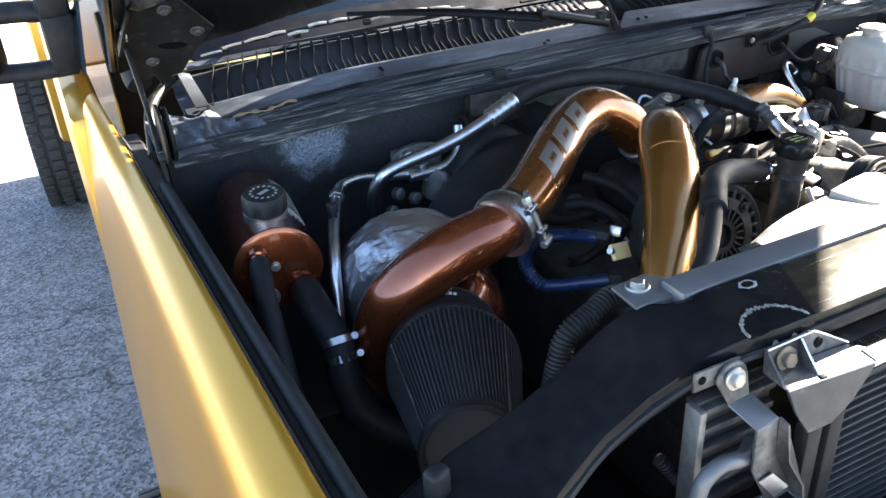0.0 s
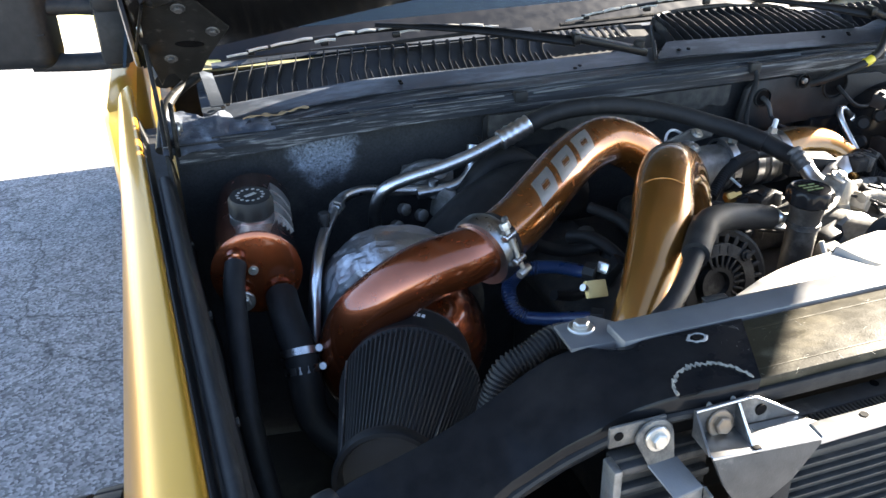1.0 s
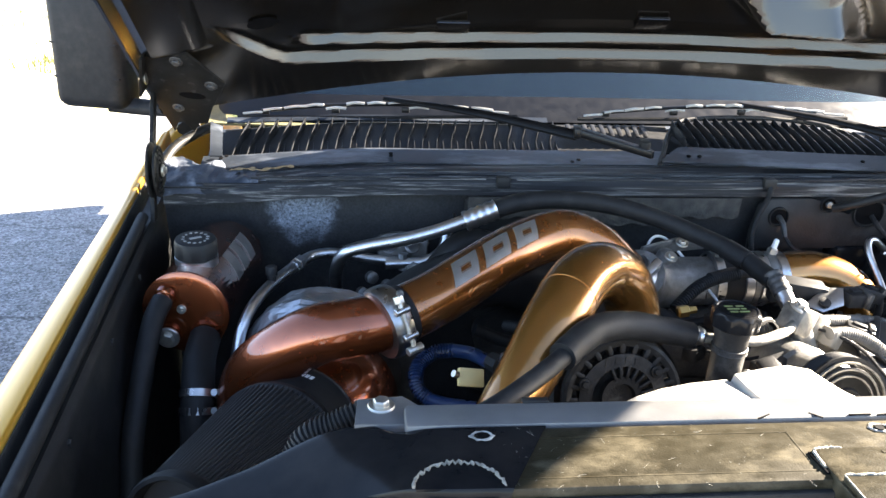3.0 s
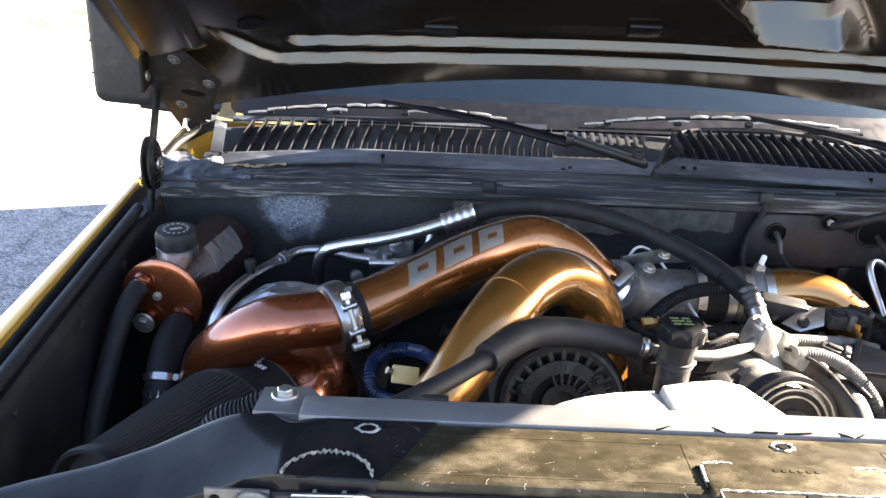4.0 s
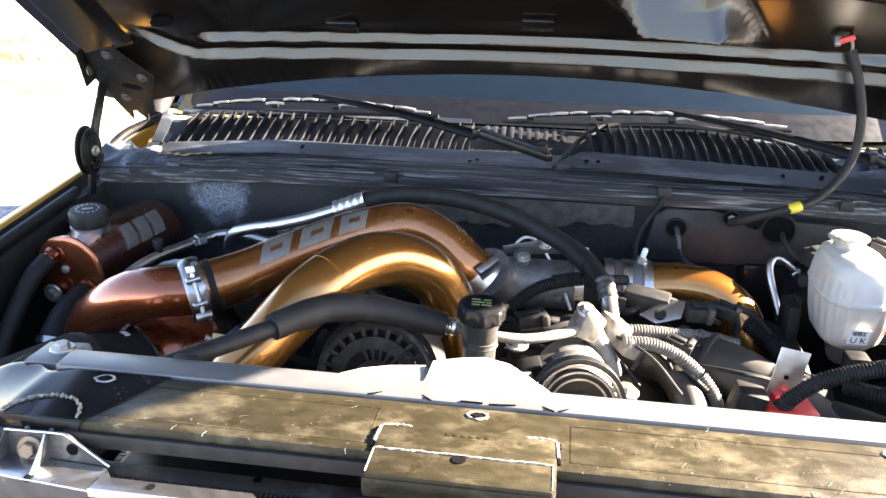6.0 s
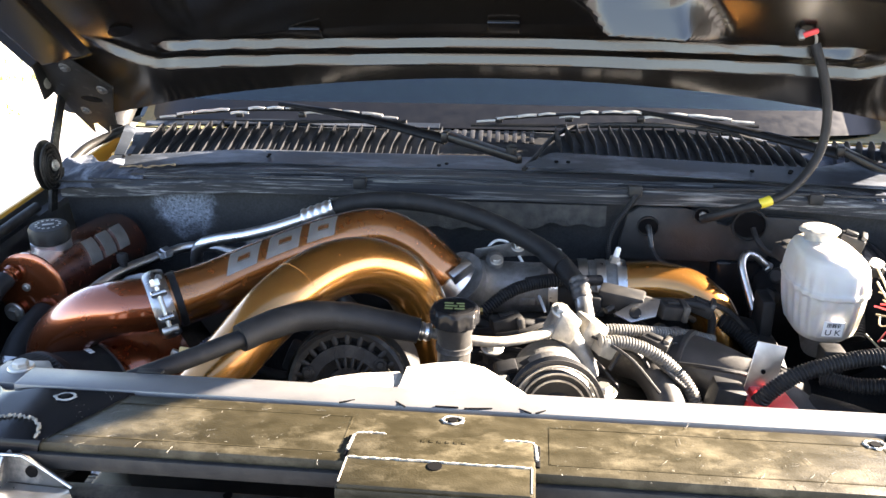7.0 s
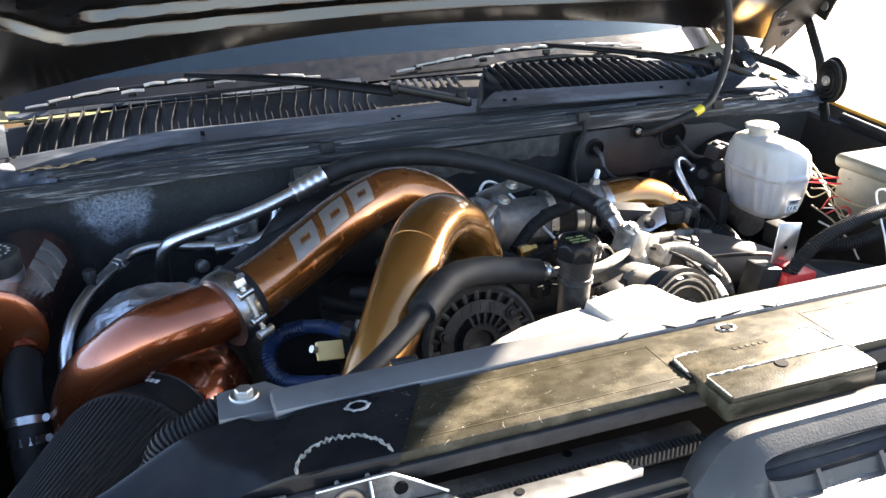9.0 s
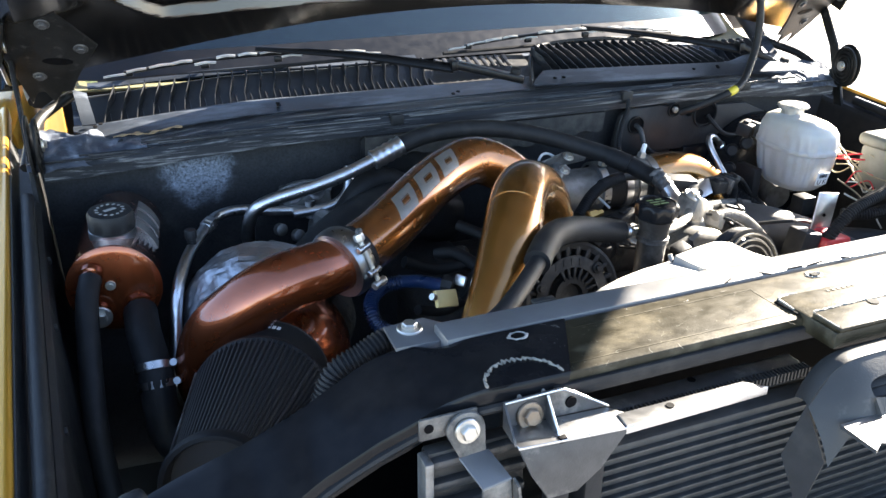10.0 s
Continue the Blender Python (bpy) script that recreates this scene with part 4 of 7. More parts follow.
slab(bm, [(x, 0.697, z) for x, z in ((-0.272, 1.14), (-0.272, 1.198), (-0.262, 1.207), (-0.16, 1.207), (-0.15, 1.14))], (0, 1, 0), 0.006, 0.002)
part("cover_plate", bm, FIREWALL, fw)
for x, z, r in ((0.248, 1.177, 0.015), (0.403, 1.184, 0.024), (0.330, 1.198, 0.012)):
    bm = B()
    lathe(bm, [(r, 0.001), (r * 1.02, -0.004), (r * 1.12, -0.004), (r * 1.14, 0.001)], (x, 0.675, z), (0, 1, 0), n=28, ring=True)
    part("grommet", bm, RUBBER, fw)
    bm = B()
    slab(bm, [(x + r * math.cos(k * math.tau / 24), 0.6745, z + r * 0.85 * math.sin(k * math.tau / 24)) for k in range(24)], (0, 1, 0), 0.0008)
    part("hole", bm, INK, fw, "dark firewall hole")
bm = B()
lathe(bm, [(0.004, -0.006), (0.006, -0.005), (0.006, 0.0)], (0.330, 0.6735, 1.199), (0, 1, 0), n=6)
part("stud", bm, CASTALU, fw)
bm = B()
box(bm, (0, 0.3, 0.62), (1.5, 0.95, 0.04), 0.01)
box(bm, (0, -0.16, 0.55), (1.5, 0.05, 0.9), 0.02)
part("splash_shield", bm, BLACKPL, truck)

# ---- front end ----
core = part("core_cover", box(B(), (0.0, -0.022, 1.210), (0.70, 0.080, 0.020), 0.004), DUSTYBLACK, truck, "dusty scratched black radiator cover")
for s in (-1, 1):
    bm = B()
    for dx, dy, w, d in ((0, 0.026, 0.262, 0.0012), (0, -0.026, 0.262, 0.0012), (-0.131, 0, 0.0012, 0.0532), (0.131, 0, 0.0012, 0.0532)):
        box(bm, (s * 0.213 + dx, -0.0245 + dy, 1.2200), (w, d, 0.0006))
    part("moulded_outline", bm, DUSTYBLACK, core)
bm = B()
box(bm, (0, -0.0640, 1.2045), (0.68, 0.006, 0.014), 0.002)
part("front_lip", bm, BLACKPL, core)
def ragged_hole(x, y, r, parent, lift=0.0):
    rnd = random.Random(int((x + 2) * 1000))
    bm = B()
    n = 22
    ring = []
    for k in range(n):
        a = k * math.tau / n
        ro, ri = r * rnd.uniform(0.95, 1.3), r * rnd.uniform(0.70, 0.82)
        ring.append([bm.verts.new((x + math.cos(a) * q * 1.15, y + math.sin(a) * q * 0.8, 1.2206 + lift + h)) for q, h in ((ro, 0), ((ro + ri) / 2, 0.0008), (ri, 0.0002))])
    for a, b in zip(ring, ring[1:] + ring[:1]):
        for k in range(2):
            bm.faces.new((a[k], a[k + 1], b[k + 1], b[k]))
    part("burr", bm, surf("scuffed_pale_plastic", (0.16, 0.158, 0.15), (0.34, 0.335, 0.32), rough=0.7, bump=0.3, scale=200), parent, "pale scuffed ring round a fastener hole")
    bm = B()
    lathe(bm, [(r * 0.5, 0.0004), (r * 0.5, -0.004)], (x, y, 1.2210 + lift), (0, 0, 1), n=14)
    part("hole", bm, INK, parent)
for x in (-0.339, 0.002, 0.339):
    ragged_hole(x, 0.004, 0.0078, core, 0.0014 if x < -0.3 else 0.0)
SCUFF_AND_GLINT = surf("white_scuff_and_glint", (0.24, 0.23, 0.2), (0.12, 0.115, 0.10), rough=0.75, bump=0.4, scale=150)
for s in (-1, 1):
    rnd = random.Random(21 + s)
    bm = B()
    pts = [(s * 0.364 + 0.034 * math.cos(a) + rnd.gauss(0, 0.0006), -0.060 + 0.030 * math.sin(a) + rnd.gauss(0, 0.0009), 1.2230 if s < 0 else 1.2215) for a in [math.pi * (0.02 + 0.96 * k / 44) for k in range(45)]]
    tube(bm, [(p[0] * 1.0, p[1] + (0.0013 if k % 2 else -0.0013), p[2] - 0.0012) for k, p in enumerate(pts)], lambda f: 0.0007 + 0.0011 * abs(math.sin(f * 37) * math.sin(f * 71)), n=5, res=2)
    part("saw_cut", bm, SCUFF_AND_GLINT, core, "ragged saw-cut arc with pale edges")
    bm = B()
    slab(bm, [(s * 0.364 + 0.032 * math.cos(a), -0.060 + 0.028 * math.sin(a), 1.2180) for a in [math.pi * k / 24 for k in range(25)]], (0, 0, 1), 0.0022)
    part("knockout", bm, BLACKGL, core)
# fine scratches in the cover
rnd = random.Random(77)
bm = B()
for k in range(260):
    x, y, a = rnd.uniform(-0.33, 0.33), rnd.uniform(-0.068, 0.015), rnd.gauss(0.9, 0.8)
    if abs(x) < 0.085:
        continue
    l = rnd.choice((0.0008, 0.001, 0.0015, 0.002, 0.003, 0.008))
    c = rnd.uniform(-0.12, 0.12) * l
    tube(bm, [(x, y, 1.2212), (x + l / 2 * math.cos(a) - c * math.sin(a), y + l / 2 * math.sin(a) + c * math.cos(a), 1.2212), (x + l * math.cos(a), y + l * math.sin(a), 1.2212)], rnd.uniform(0.00006, 0.00014), n=4, res=2)
part("scratches", bm, SCUFF_AND_GLINT, core, "fine pale scratches")["kind"] = "stuff"
# plate over the latch
latch = part("latch_plate", box(B(), (-0.002, -0.063, 1.2145), (0.146, 0.076, 0.018), 0.003), DUSTYBLACK, truck, "black latch plate with chipped pale edges")
bm = B()
box(bm, (-0.002, -0.085, 1.2255), (0.142, 0.034, 0.006), 0.0025)
part("raised_step", bm, DUSTYBLACK, latch)
bm = B()
rnd = random.Random(3)
tube(bm, [(-0.072 + 0.14 * k / 24, -0.0685 + rnd.gauss(0, 0.0005), 1.2285) for k in range(25)], lambda f: 0.0007 + 0.0006 * abs(math.sin(f * 51)), n=6, res=2)
tube(bm, [(-0.072, -0.069 - 0.03 * k / 6, 1.2283) for k in range(7)], 0.0007, n=6, res=2)
tube(bm, [(0.068, -0.069 - 0.03 * k / 6, 1.2283) for k in range(7)], 0.0007, n=6, res=2)
part("chipped_edge", bm, SCUFF_AND_GLINT, latch)
for s, x0 in ((-1, -0.075), (1, 0.071)):
    bm = B()
    tube(bm, [(x0 - s * 0.026, -0.0262, 1.2222), (x0 - s * 0.014, -0.025, 1.2222), (x0 - s * 0.002, -0.0275, 1.2222), (x0, -0.036, 1.2222), (x0 + s * 0.001, -0.05, 1.2222)], lambda f: 0.0009 + 0.0009 * abs(math.sin(f * 29)), n=6, res=6)
    part("saw_cut", bm, SCUFF_AND_GLINT, latch, "ragged saw-cut edge")
for s, x0 in ((-1, -0.0765), (1, 0.0725)):
    bm = B()
    box(bm, (x0, -0.042, 1.2205), (0.004, 0.028, 0.0024), 0.0008, (0, 0, rnd.uniform(-4, 4)))
    part("gap", bm, INK, latch)
bm = B()
lathe(bm, [(0.0055, 0.0006), (0.0055, -0.003)], (-0.004, -0.074, 1.2287), (0, 0, 1), n=16)
part("hole", bm, INK, latch)
bm = B()
for k in range(6):
    box(bm, (-0.018 + 0.0065 * k, -0.034, 1.2237), (0.0028, 0.0032, 0.0005))
part("stamp", bm, DUSTYBLACK, latch, "unreadable embossed stamp")
# steel tie bar behind the cover
tie = part("tie_bar", box(B(), (0.0, 0.037, 1.208), (0.80, 0.034, 0.028), 0.004), TIEBAR, truck, "grey steel radiator tie bar, sunlit at one end")
for s in (-1, 1):
    bm = B()
    slab(bm, [(s * 0.385, 0.034, 1.2140), (s * 0.442, 0.036, 1.2140), (s * 0.440, 0.076, 1.2140), (s * 0.400, 0.080, 1.2140), (s * 0.378, 0.055, 1.2140)], (0, 0, -1), 0.004, 0.001)
    slab(bm, [(s * 0.385, 0.034, 1.2130), (s * 0.442, 0.036, 1.2130), (s * 0.440, 0.033, 1.198), (s * 0.388, 0.031, 1.198)], (0, 1, 0), 0.003)
    part("end_tab", bm, TIEBAR, tie)
    hex_bolt(tie, (s * 0.419, 0.0635, 1.2140), (0, 0, 1), 0.0075, ZINC, label="zinc flange bolt")
for x, l, a in ((-0.092, 0.014, 25), (-0.045, 0.012, -40), (-0.005, 0.02, 0), (0.022, 0.024, 6), (0.062, 0.012, -30), (0.075, 0.01, 30)):
    bm = B()
    box(bm, (x, 0.0225, 1.2218), (l, 0.0011, 0.0012), 0, (0, 0, a))
    part("slot", bm, INK, tie)
bm = B()
box(bm, (-0.285, 0.056, 1.2215), (0.024, 0.008, 0.003), 0.001)
part("clip", bm, BLACKPL, tie)
# glossy black wings that sweep down beside the cover; the left one also blackens its shaded end
WING = [(-0.329, -0.0640, 0.0185, 1.2204), (-0.365, -0.0635, 0.0185, 1.2204), (-0.398, -0.059, 0.020, 1.2185), (-0.43, -0.048, 0.048, 1.206), (-0.48, -0.040, 0.048, 1.183), (-0.53, -0.041, 0.040, 1.160), (-0.58, -0.057, 0.036, 1.142), (-0.64, -0.085, 0.034, 1.126), (-0.70, -0.11, 0.02, 1.112), (-0.76, -0.135, 0.0, 1.10)]
def wing(side):
    rows = WING if side < 0 else [(-0.352, -0.061, 0.0185, 1.2195)] + WING[2:]
    # Left inner end slants along the shadow edge, black standing in for shade.
    slant = 0.046 if side < 0 else 0.0
    def at(u, v):
        f = u * (len(rows) - 1)
        i = min(int(f), len(rows) - 2)
        t = f - i
        x, y0, y1, z = (rows[i][k] * (1 - t) + rows[i + 1][k] * t for k in range(4))
        x += slant * v * max(1 - f, 0)
        dip = 0.012 * step(0.9, 1, v) * step(0.38, 0.45, abs(x))
        roll = -0.030 * (1 - step(0, 0.12, v)) if v < 0.12 else 0.0
        return (-side * x, y0 + (y1 - y0) * max((v - 0.1) / 0.9, 0) , z + roll * 0.6 + (0.0005 + 0.0025 * step(0.38, 0.45, abs(x))) * math.sin(math.pi * v) - dip + 0.027 * (v - 0.35) * step(0.40, 0.47, abs(x)))
    w = part("radiator_wing", sheet(B(), at, 40, 24, 0.003), BLACKGL, truck, "glossy black air-dam wing")
    bm = B()
    tube(bm, [(-side * x, y0 - 0.001, z - 0.018) for x, y0, y1, z in rows], 0.004, n=8, res=6)
    part("wing_rim", bm, BLACKPL, w)
wing(-1)
wing(1)
# top rail of the radiator pack, condenser below it
for s in (-1, 1):
    hx = s * 0.205
    head = part("radiator_header", box(B(), (hx, -0.048, 1.160), (0.29, 0.020, 0.012), 0.003), DULLSTEEL, truck, "blue-grey radiator header rail")
    bm = B()
    lathe(bm, [(0.004, 0.0004), (0.004, -0.003)], (s * 0.18, -0.044, 1.1664), (0, 0, 1), n=12)
    part("hole", bm, INK, head)
    bm = B()
    box(bm, (hx, -0.062, 1.158), (0.29, 0.004, 0.016), 0.001)
    part("flange", bm, DULLSTEEL, head)
    tooth = B()
    box(tooth, (0, 0, 0), (0.0017, 0.010, 0.010))
    tm = piece_mesh("fin_tooth", tooth, CONDFIN)
    for k in range(67):
        shared("fin_tooth", tm, head, (hx - 0.139 + k * 0.0042, -0.069, 1.166))
bm = B()
box(bm, (0.0, -0.074, 1.05), (0.64, 0.022, 0.20), 0.004)
CONDTUBE = surf("grey_condenser_tube", (0.06, 0.06, 0.059), (0.035, 0.035, 0.034), rough=0.45, metal=0.3)
BRASSY = surf("dull_brassy_zinc", (0.17, 0.125, 0.085), (0.24, 0.19, 0.14), rough=0.42, metal=0.6, bump=0.1)
cond = part("condenser", bm, CONDFIN, truck, "black condenser with thin horizontal tubes")
tm = B()
box(tm, (0, 0, 0), (0.60, 0.006, 0.0016), 0.0005)
tm = piece_mesh("condenser_tube", tm, CONDTUBE)
for k in range(17):
    shared("condenser_tube", tm, cond, (0.0, -0.0875, 1.142 - 0.0112 * k))
for s in (-1, 1):
    bm = B()
    box(bm, (s * 0.315, -0.085, 1.05), (0.018, 0.028, 0.21), 0.003)
    part("end_tank", bm, BLACKPL, cond)
for s in (-1, 1):
    bar = part("support_bar", slab(B(), [(s * 0.294, -0.091, 1.190), (s * 0.165, -0.091, 1.190), (s * 0.150, -0.106, 1.190), (s * 0.296, -0.108, 1.190)], (0, 0, -1), 0.009, 0.001), ALU, truck, "pale sunlit aluminium support bar with a hole")
    bm = B()
    lathe(bm, [(0.0036, 0.0004), (0.0036, -0.003)], (s * 0.247, -0.098, 1.1904), (0, 0, 1), n=14)
    part("hole", bm, INK, bar)
    # gusset bracket: shelf, tapering front plate, webs and the washer bolt
    g = part("gusset_bracket", slab(B(), [(s * 0.389, -0.099, 1.187), (s * 0.292, -0.108, 1.187), (s * 0.318, -0.110, 1.155), (s * 0.338, -0.109, 1.138), (s * 0.364, -0.107, 1.136), (s * 0.378, -0.103, 1.160)], (0, 1, 0), 0.003, 0.001), DULLSTEEL, truck, "grey stamped gusset bracket")
    # Sunlight on the steel shelf is put into a brighter metal.
    bm = B()
    slab(bm, [(s * 0.389, -0.100, 1.1885), (s * 0.288, -0.109, 1.1885), (s * 0.286, -0.090, 1.1885), (s * 0.296, -0.078, 1.1885), (s * 0.387, -0.072, 1.1885)], (0, 0, -1), 0.0025, 0.0006)
    part("shelf", bm, ALU, g, "shelf brightened as if sunlit")
    bm = B()
    box(bm, (s * 0.351, -0.1005, 1.1872), (0.007, 0.005, 0.005), 0.0008)
    part("notch", bm, INK, g)
    for x0, x1 in ((0.387, 0.389), (0.349, 0.352)):
        bm = B()
        slab(bm, [(s * x0, -0.071, 1.2115), (s * x1, -0.097, 1.188), (s * x0, -0.071, 1.188)], (s, 0, 0), 0.002)
        part("side_web", bm, DULLSTEEL, g)
    bm = B()
    slab(bm, [(s * 0.388, -0.0700, 1.2110), (s * 0.338, -0.0700, 1.2120), (s * 0.331, -0.0705, 1.2100), (s * 0.294, -0.076, 1.1885), (s * 0.388, -0.072, 1.1880)], (0, 1, 0), 0.002)
    part("back_web", bm, DULLSTEEL, g)
    # Bright edge lines paint the sun on the web tops.
    bm = B()
    tube(bm, [(s * 0.388, -0.0715, 1.2112), (s * 0.362, -0.0715, 1.2118), (s * 0.338, -0.0715, 1.2122), (s * 0.331, -0.072, 1.2102), (s * 0.312, -0.0745, 1.1995), (s * 0.294, -0.077, 1.1890)], 0.0011, n=8, res=4)
    tube(bm, [(s * 0.3505, -0.0735, 1.2112), (s * 0.351, -0.085, 1.1995), (s * 0.352, -0.0975, 1.1886)], 0.0010, n=8, res=3)
    part("rolled_edge", bm, ALU, g, "rolled edge brightened as if sunlit")
    hex_bolt(g, (s * 0.366, -0.0735, 1.1955), (0, -1, 0.25), 0.0074, BRASSY, label="dull brown washer bolt")
    bm = B()
    lathe(bm, [(0.0052, 0.0008), (0.0052, -0.002)], (s * 0.328, -0.0728, 1.1985), (0, -1, 0), n=16)
    part("hole", bm, INK, g)
    # Pale ribs: sun on two ridges of the lip is put into their colour.
    for x0 in (0.350, 0.372):
        bm = B()
        box(bm, (s * x0, -0.0655, 1.2055), (0.0035, 0.006, 0.012), 0.0015, (10, 0, 0))
        part("cover_rib", bm, SCUFF_AND_GLINT, core)
    # strap bracket further out: round head, bent shelf, channel leg that jogs inward
    st = part("strap_bracket", slab(B(), [(s * (0.419 + 0.017 * math.cos(a)), -0.066, 1.190 + 0.017 * math.sin(a)) for a in [math.pi * k / 12 for k in range(13)]] + [(s * 0.404, -0.074, 1.172), (s * 0.427, -0.074, 1.170)], (0, 1, 0.1), 0.003, 0.001), DULLSTEEL, truck, "grey strap bracket with a flange bolt")
    # Paler bend and bright step paint sunlight on the dark strap.
    part("shelf", slab(B(), [(s * 0.428, -0.073, 1.1715), (s * 0.402, -0.073, 1.1735), (s * 0.393, -0.098, 1.1605), (s * 0.419, -0.100, 1.1585)], (0, -0.3, -1), 0.0025, 0.0006), TIEBAR, st, "bend in paler grey, as if sunlit")
    part("leg", slab(B(), [(s * 0.419, -0.100, 1.158), (s * 0.393, -0.098, 1.160), (s * 0.391, -0.099, 1.118), (s * 0.370, -0.101, 1.082), (s * 0.366, -0.102, 1.066), (s * 0.394, -0.103, 1.064), (s * 0.418, -0.101, 1.112)], (0, 1, 0), 0.003, 0.0008), DULLSTEEL, st)
    part("side_flange", slab(B(), [(s * 0.3925, -0.098, 1.160), (s * 0.3905, -0.099, 1.118), (s * 0.3695, -0.101, 1.082), (s * 0.3655, -0.102, 1.066), (s * 0.3655, -0.116, 1.066), (s * 0.3695, -0.116, 1.084), (s * 0.3905, -0.114, 1.120), (s * 0.3925, -0.108, 1.158)], (-s, 0, 0), 0.0022), DULLSTEEL, st)
    part("step_face", slab(B(), [(s * 0.412, -0.1045, 1.100), (s * 0.396, -0.1045, 1.103), (s * 0.374, -0.1055, 1.078), (s * 0.390, -0.1055, 1.072)], (0, 1, 0), 0.0015), ALU, st, "step brightened as if sunlit")
    hex_bolt(st, (s * 0.419, -0.069, 1.192), (0, -1, 0.1), 0.0068, ZINC, label="pale zinc flange bolt")
    bm = B()
    box(bm, (s * 0.432, -0.060, 1.196), (0.050, 0.003, 0.020), 0.001)
    part("ear", bm, DULLSTEEL, st)
    part("ear_hole", lathe(B(), [(0.004, 0.0006), (0.004, -0.001)], (s * 0.449, -0.0618, 1.197), (0, -1, 0), n=12), INK, st)
    # small finned cooler between the brackets
    c = part("oil_cooler", box(B(), (s * 0.405, -0.052, 1.10), (0.09, 0.014, 0.14), 0.003), CONDFIN, truck, "small dusty finned oil cooler")
    bm2 = B()
    box(bm2, (0, 0, 0), (0.085, 0.012, 0.009), 0.003)
    cm = piece_mesh("cooler_tube", bm2, DULLSTEEL)
    for k in range(6):
        shared("cooler_tube", cm, c, (s * 0.405, -0.061, 1.162 - 0.022 * k))
    bm = B()
    box(bm, (s * 0.452, -0.062, 1.11), (0.008, 0.02, 0.12), 0.002)
    part("cooler_side", bm, CASTALU, c)
    bm = B()
    tube(bm, [(s * 0.470, -0.090, 1.06), (s * 0.467, -0.090, 1.100), (s * 0.459, -0.090, 1.117), (s * 0.443, -0.090, 1.124), (s * 0.416, -0.088, 1.118), (s * 0.395, -0.075, 1.115)], 0.0075, n=12, res=6)
    part("cooler_line", bm, TIEBAR, c, "bent grey aluminium line")
    bm = B()
    box(bm, (s * 0.40, -0.115, 1.045), (0.075, 0.05, 0.035), 0.004)
    ctb = part("cross_tube", bm, BLACKPL, truck)
    bm = B()
    q = [(s * (0.40 + dx), -0.115 + dy, 1.0632) for dx, dy in ((-0.035, -0.022), (0.035, -0.022), (0.035, 0.022), (-0.035, 0.022), (-0.035, -0.022))]
    for a_, b_ in zip(q, q[1:]):
        tube(bm, [a_, b_], 0.0016, n=8, res=2)
    part("cut_edge", bm, ALU, ctb, "bright cut edge")
    part("post", box(B(), (s * 0.352, -0.098, 1.08), (0.018, 0.016, 0.115), 0.003), BLACKPL, g, "dark upright below the gusset")
# moulded latch support with a hand hole, in front of the plate
def support(u, v):
    x = -0.118 + 0.236 * u
    drop = 0.040 * (abs(x) / 0.118) ** 8
    return (x, -0.123 - 0.033 * v - 0.004 * math.sin(v * math.pi), 1.212 - drop - 0.042 * v)
bm = B()
rings = []
for k in range(72):
    a = k * math.tau / 72
    c, d = math.cos(a), math.sin(a)
    q = max(abs(c), abs(d))
    r = (abs(c) ** 4 + abs(d) ** 4) ** -0.25
    inner, outer = (0.5 + 0.30 * c * r, 0.52 + 0.20 * d * r), (0.5 + 0.5 * c / q, 0.5 + 0.5 * d / q)
    row = [bm.verts.new((lambda p: (p[0], p[1] + 0.008, p[2] - 0.004))(support(*inner)))]
    for f in (0.0, 0.06, 0.35, 0.7, 1.0):
        row.append(bm.verts.new(support(inner[0] + (outer[0] - inner[0]) * f, inner[1] + (outer[1] - inner[1]) * f)))
    rings.append(row)
for p, q in zip(rings, rings[1:] + rings[:1]):
    for j in range(5):
        bm.faces.new((p[j], p[j + 1], q[j + 1], q[j])).smooth = True
bmesh.ops.recalc_face_normals(bm, faces=bm.faces)
sup = part("latch_support", bm, LATCHPL, truck, "dusty grey moulded latch support with a hand hole")
part("cap", sheet(B(), lambda u, v: (lambda p: (p[0] * (1 - 0.03 * v), p[1] - 0.001 + 0.020 * v, p[2] + 0.003 * math.sin(v * math.pi) - 0.003 * v))(support(u, 0)), 48, 8, 0.006), LATCHPL, sup, "dusty rounded top of the support")
for s in (-1, 1):
    part("flank", sheet(B(), lambda u, v: (s * (0.116 + 0.018 * v), -0.120 - 0.030 * u, 1.172 - 0.042 * u - 0.05 * v), 8, 8, 0.005), BLACKPL, sup)
for z, y in ((1.1935, -0.128), (1.187, -0.132), (1.180, -0.137)):
    part("slat", box(B(), (0, y, z), (0.150, 0.010, 0.0025), 0.0008, (35, 0, 0)), BLACKPL, sup)
bm = B()
rnd = random.Random(8)
edge = [(0.112 - 0.016 * k, -0.186 + rnd.uniform(-0.006, 0.006) + (0.016 if k in (4, 5, 9, 10) else 0), 1.172) for k in range(15)]
slab(bm, [(-0.112, -0.154, 1.172), (0.112, -0.154, 1.172)] + edge, (0, 0, -1), 0.004)
part("shelf", bm, ALU, sup, "torn bright aluminium shelf")
for x in (-0.072, -0.03, 0.03, 0.072):
    bm = B()
    slab(bm, [(x, -0.150, 1.186), (x, -0.160, 1.174), (x, -0.150, 1.168)], (1, 0, 0), 0.004)
    part("rib", bm, LATCHPL, sup)
# small post and brackets by the filter
post = single("plastic_post", box(B(), (-0.672, -0.004, 1.135), (0.022, 0.018, 0.045), 0.006, (0, 0, 20), 3), BLACKPL, "stubby black plastic post on the wing", "bracket")

# ---- engine bay things ----
# fan shroud
sh = thing("fan_shroud", (0.02, 0.1, 1.0), "pale dusty fan shroud in bright sun", "fan shroud")
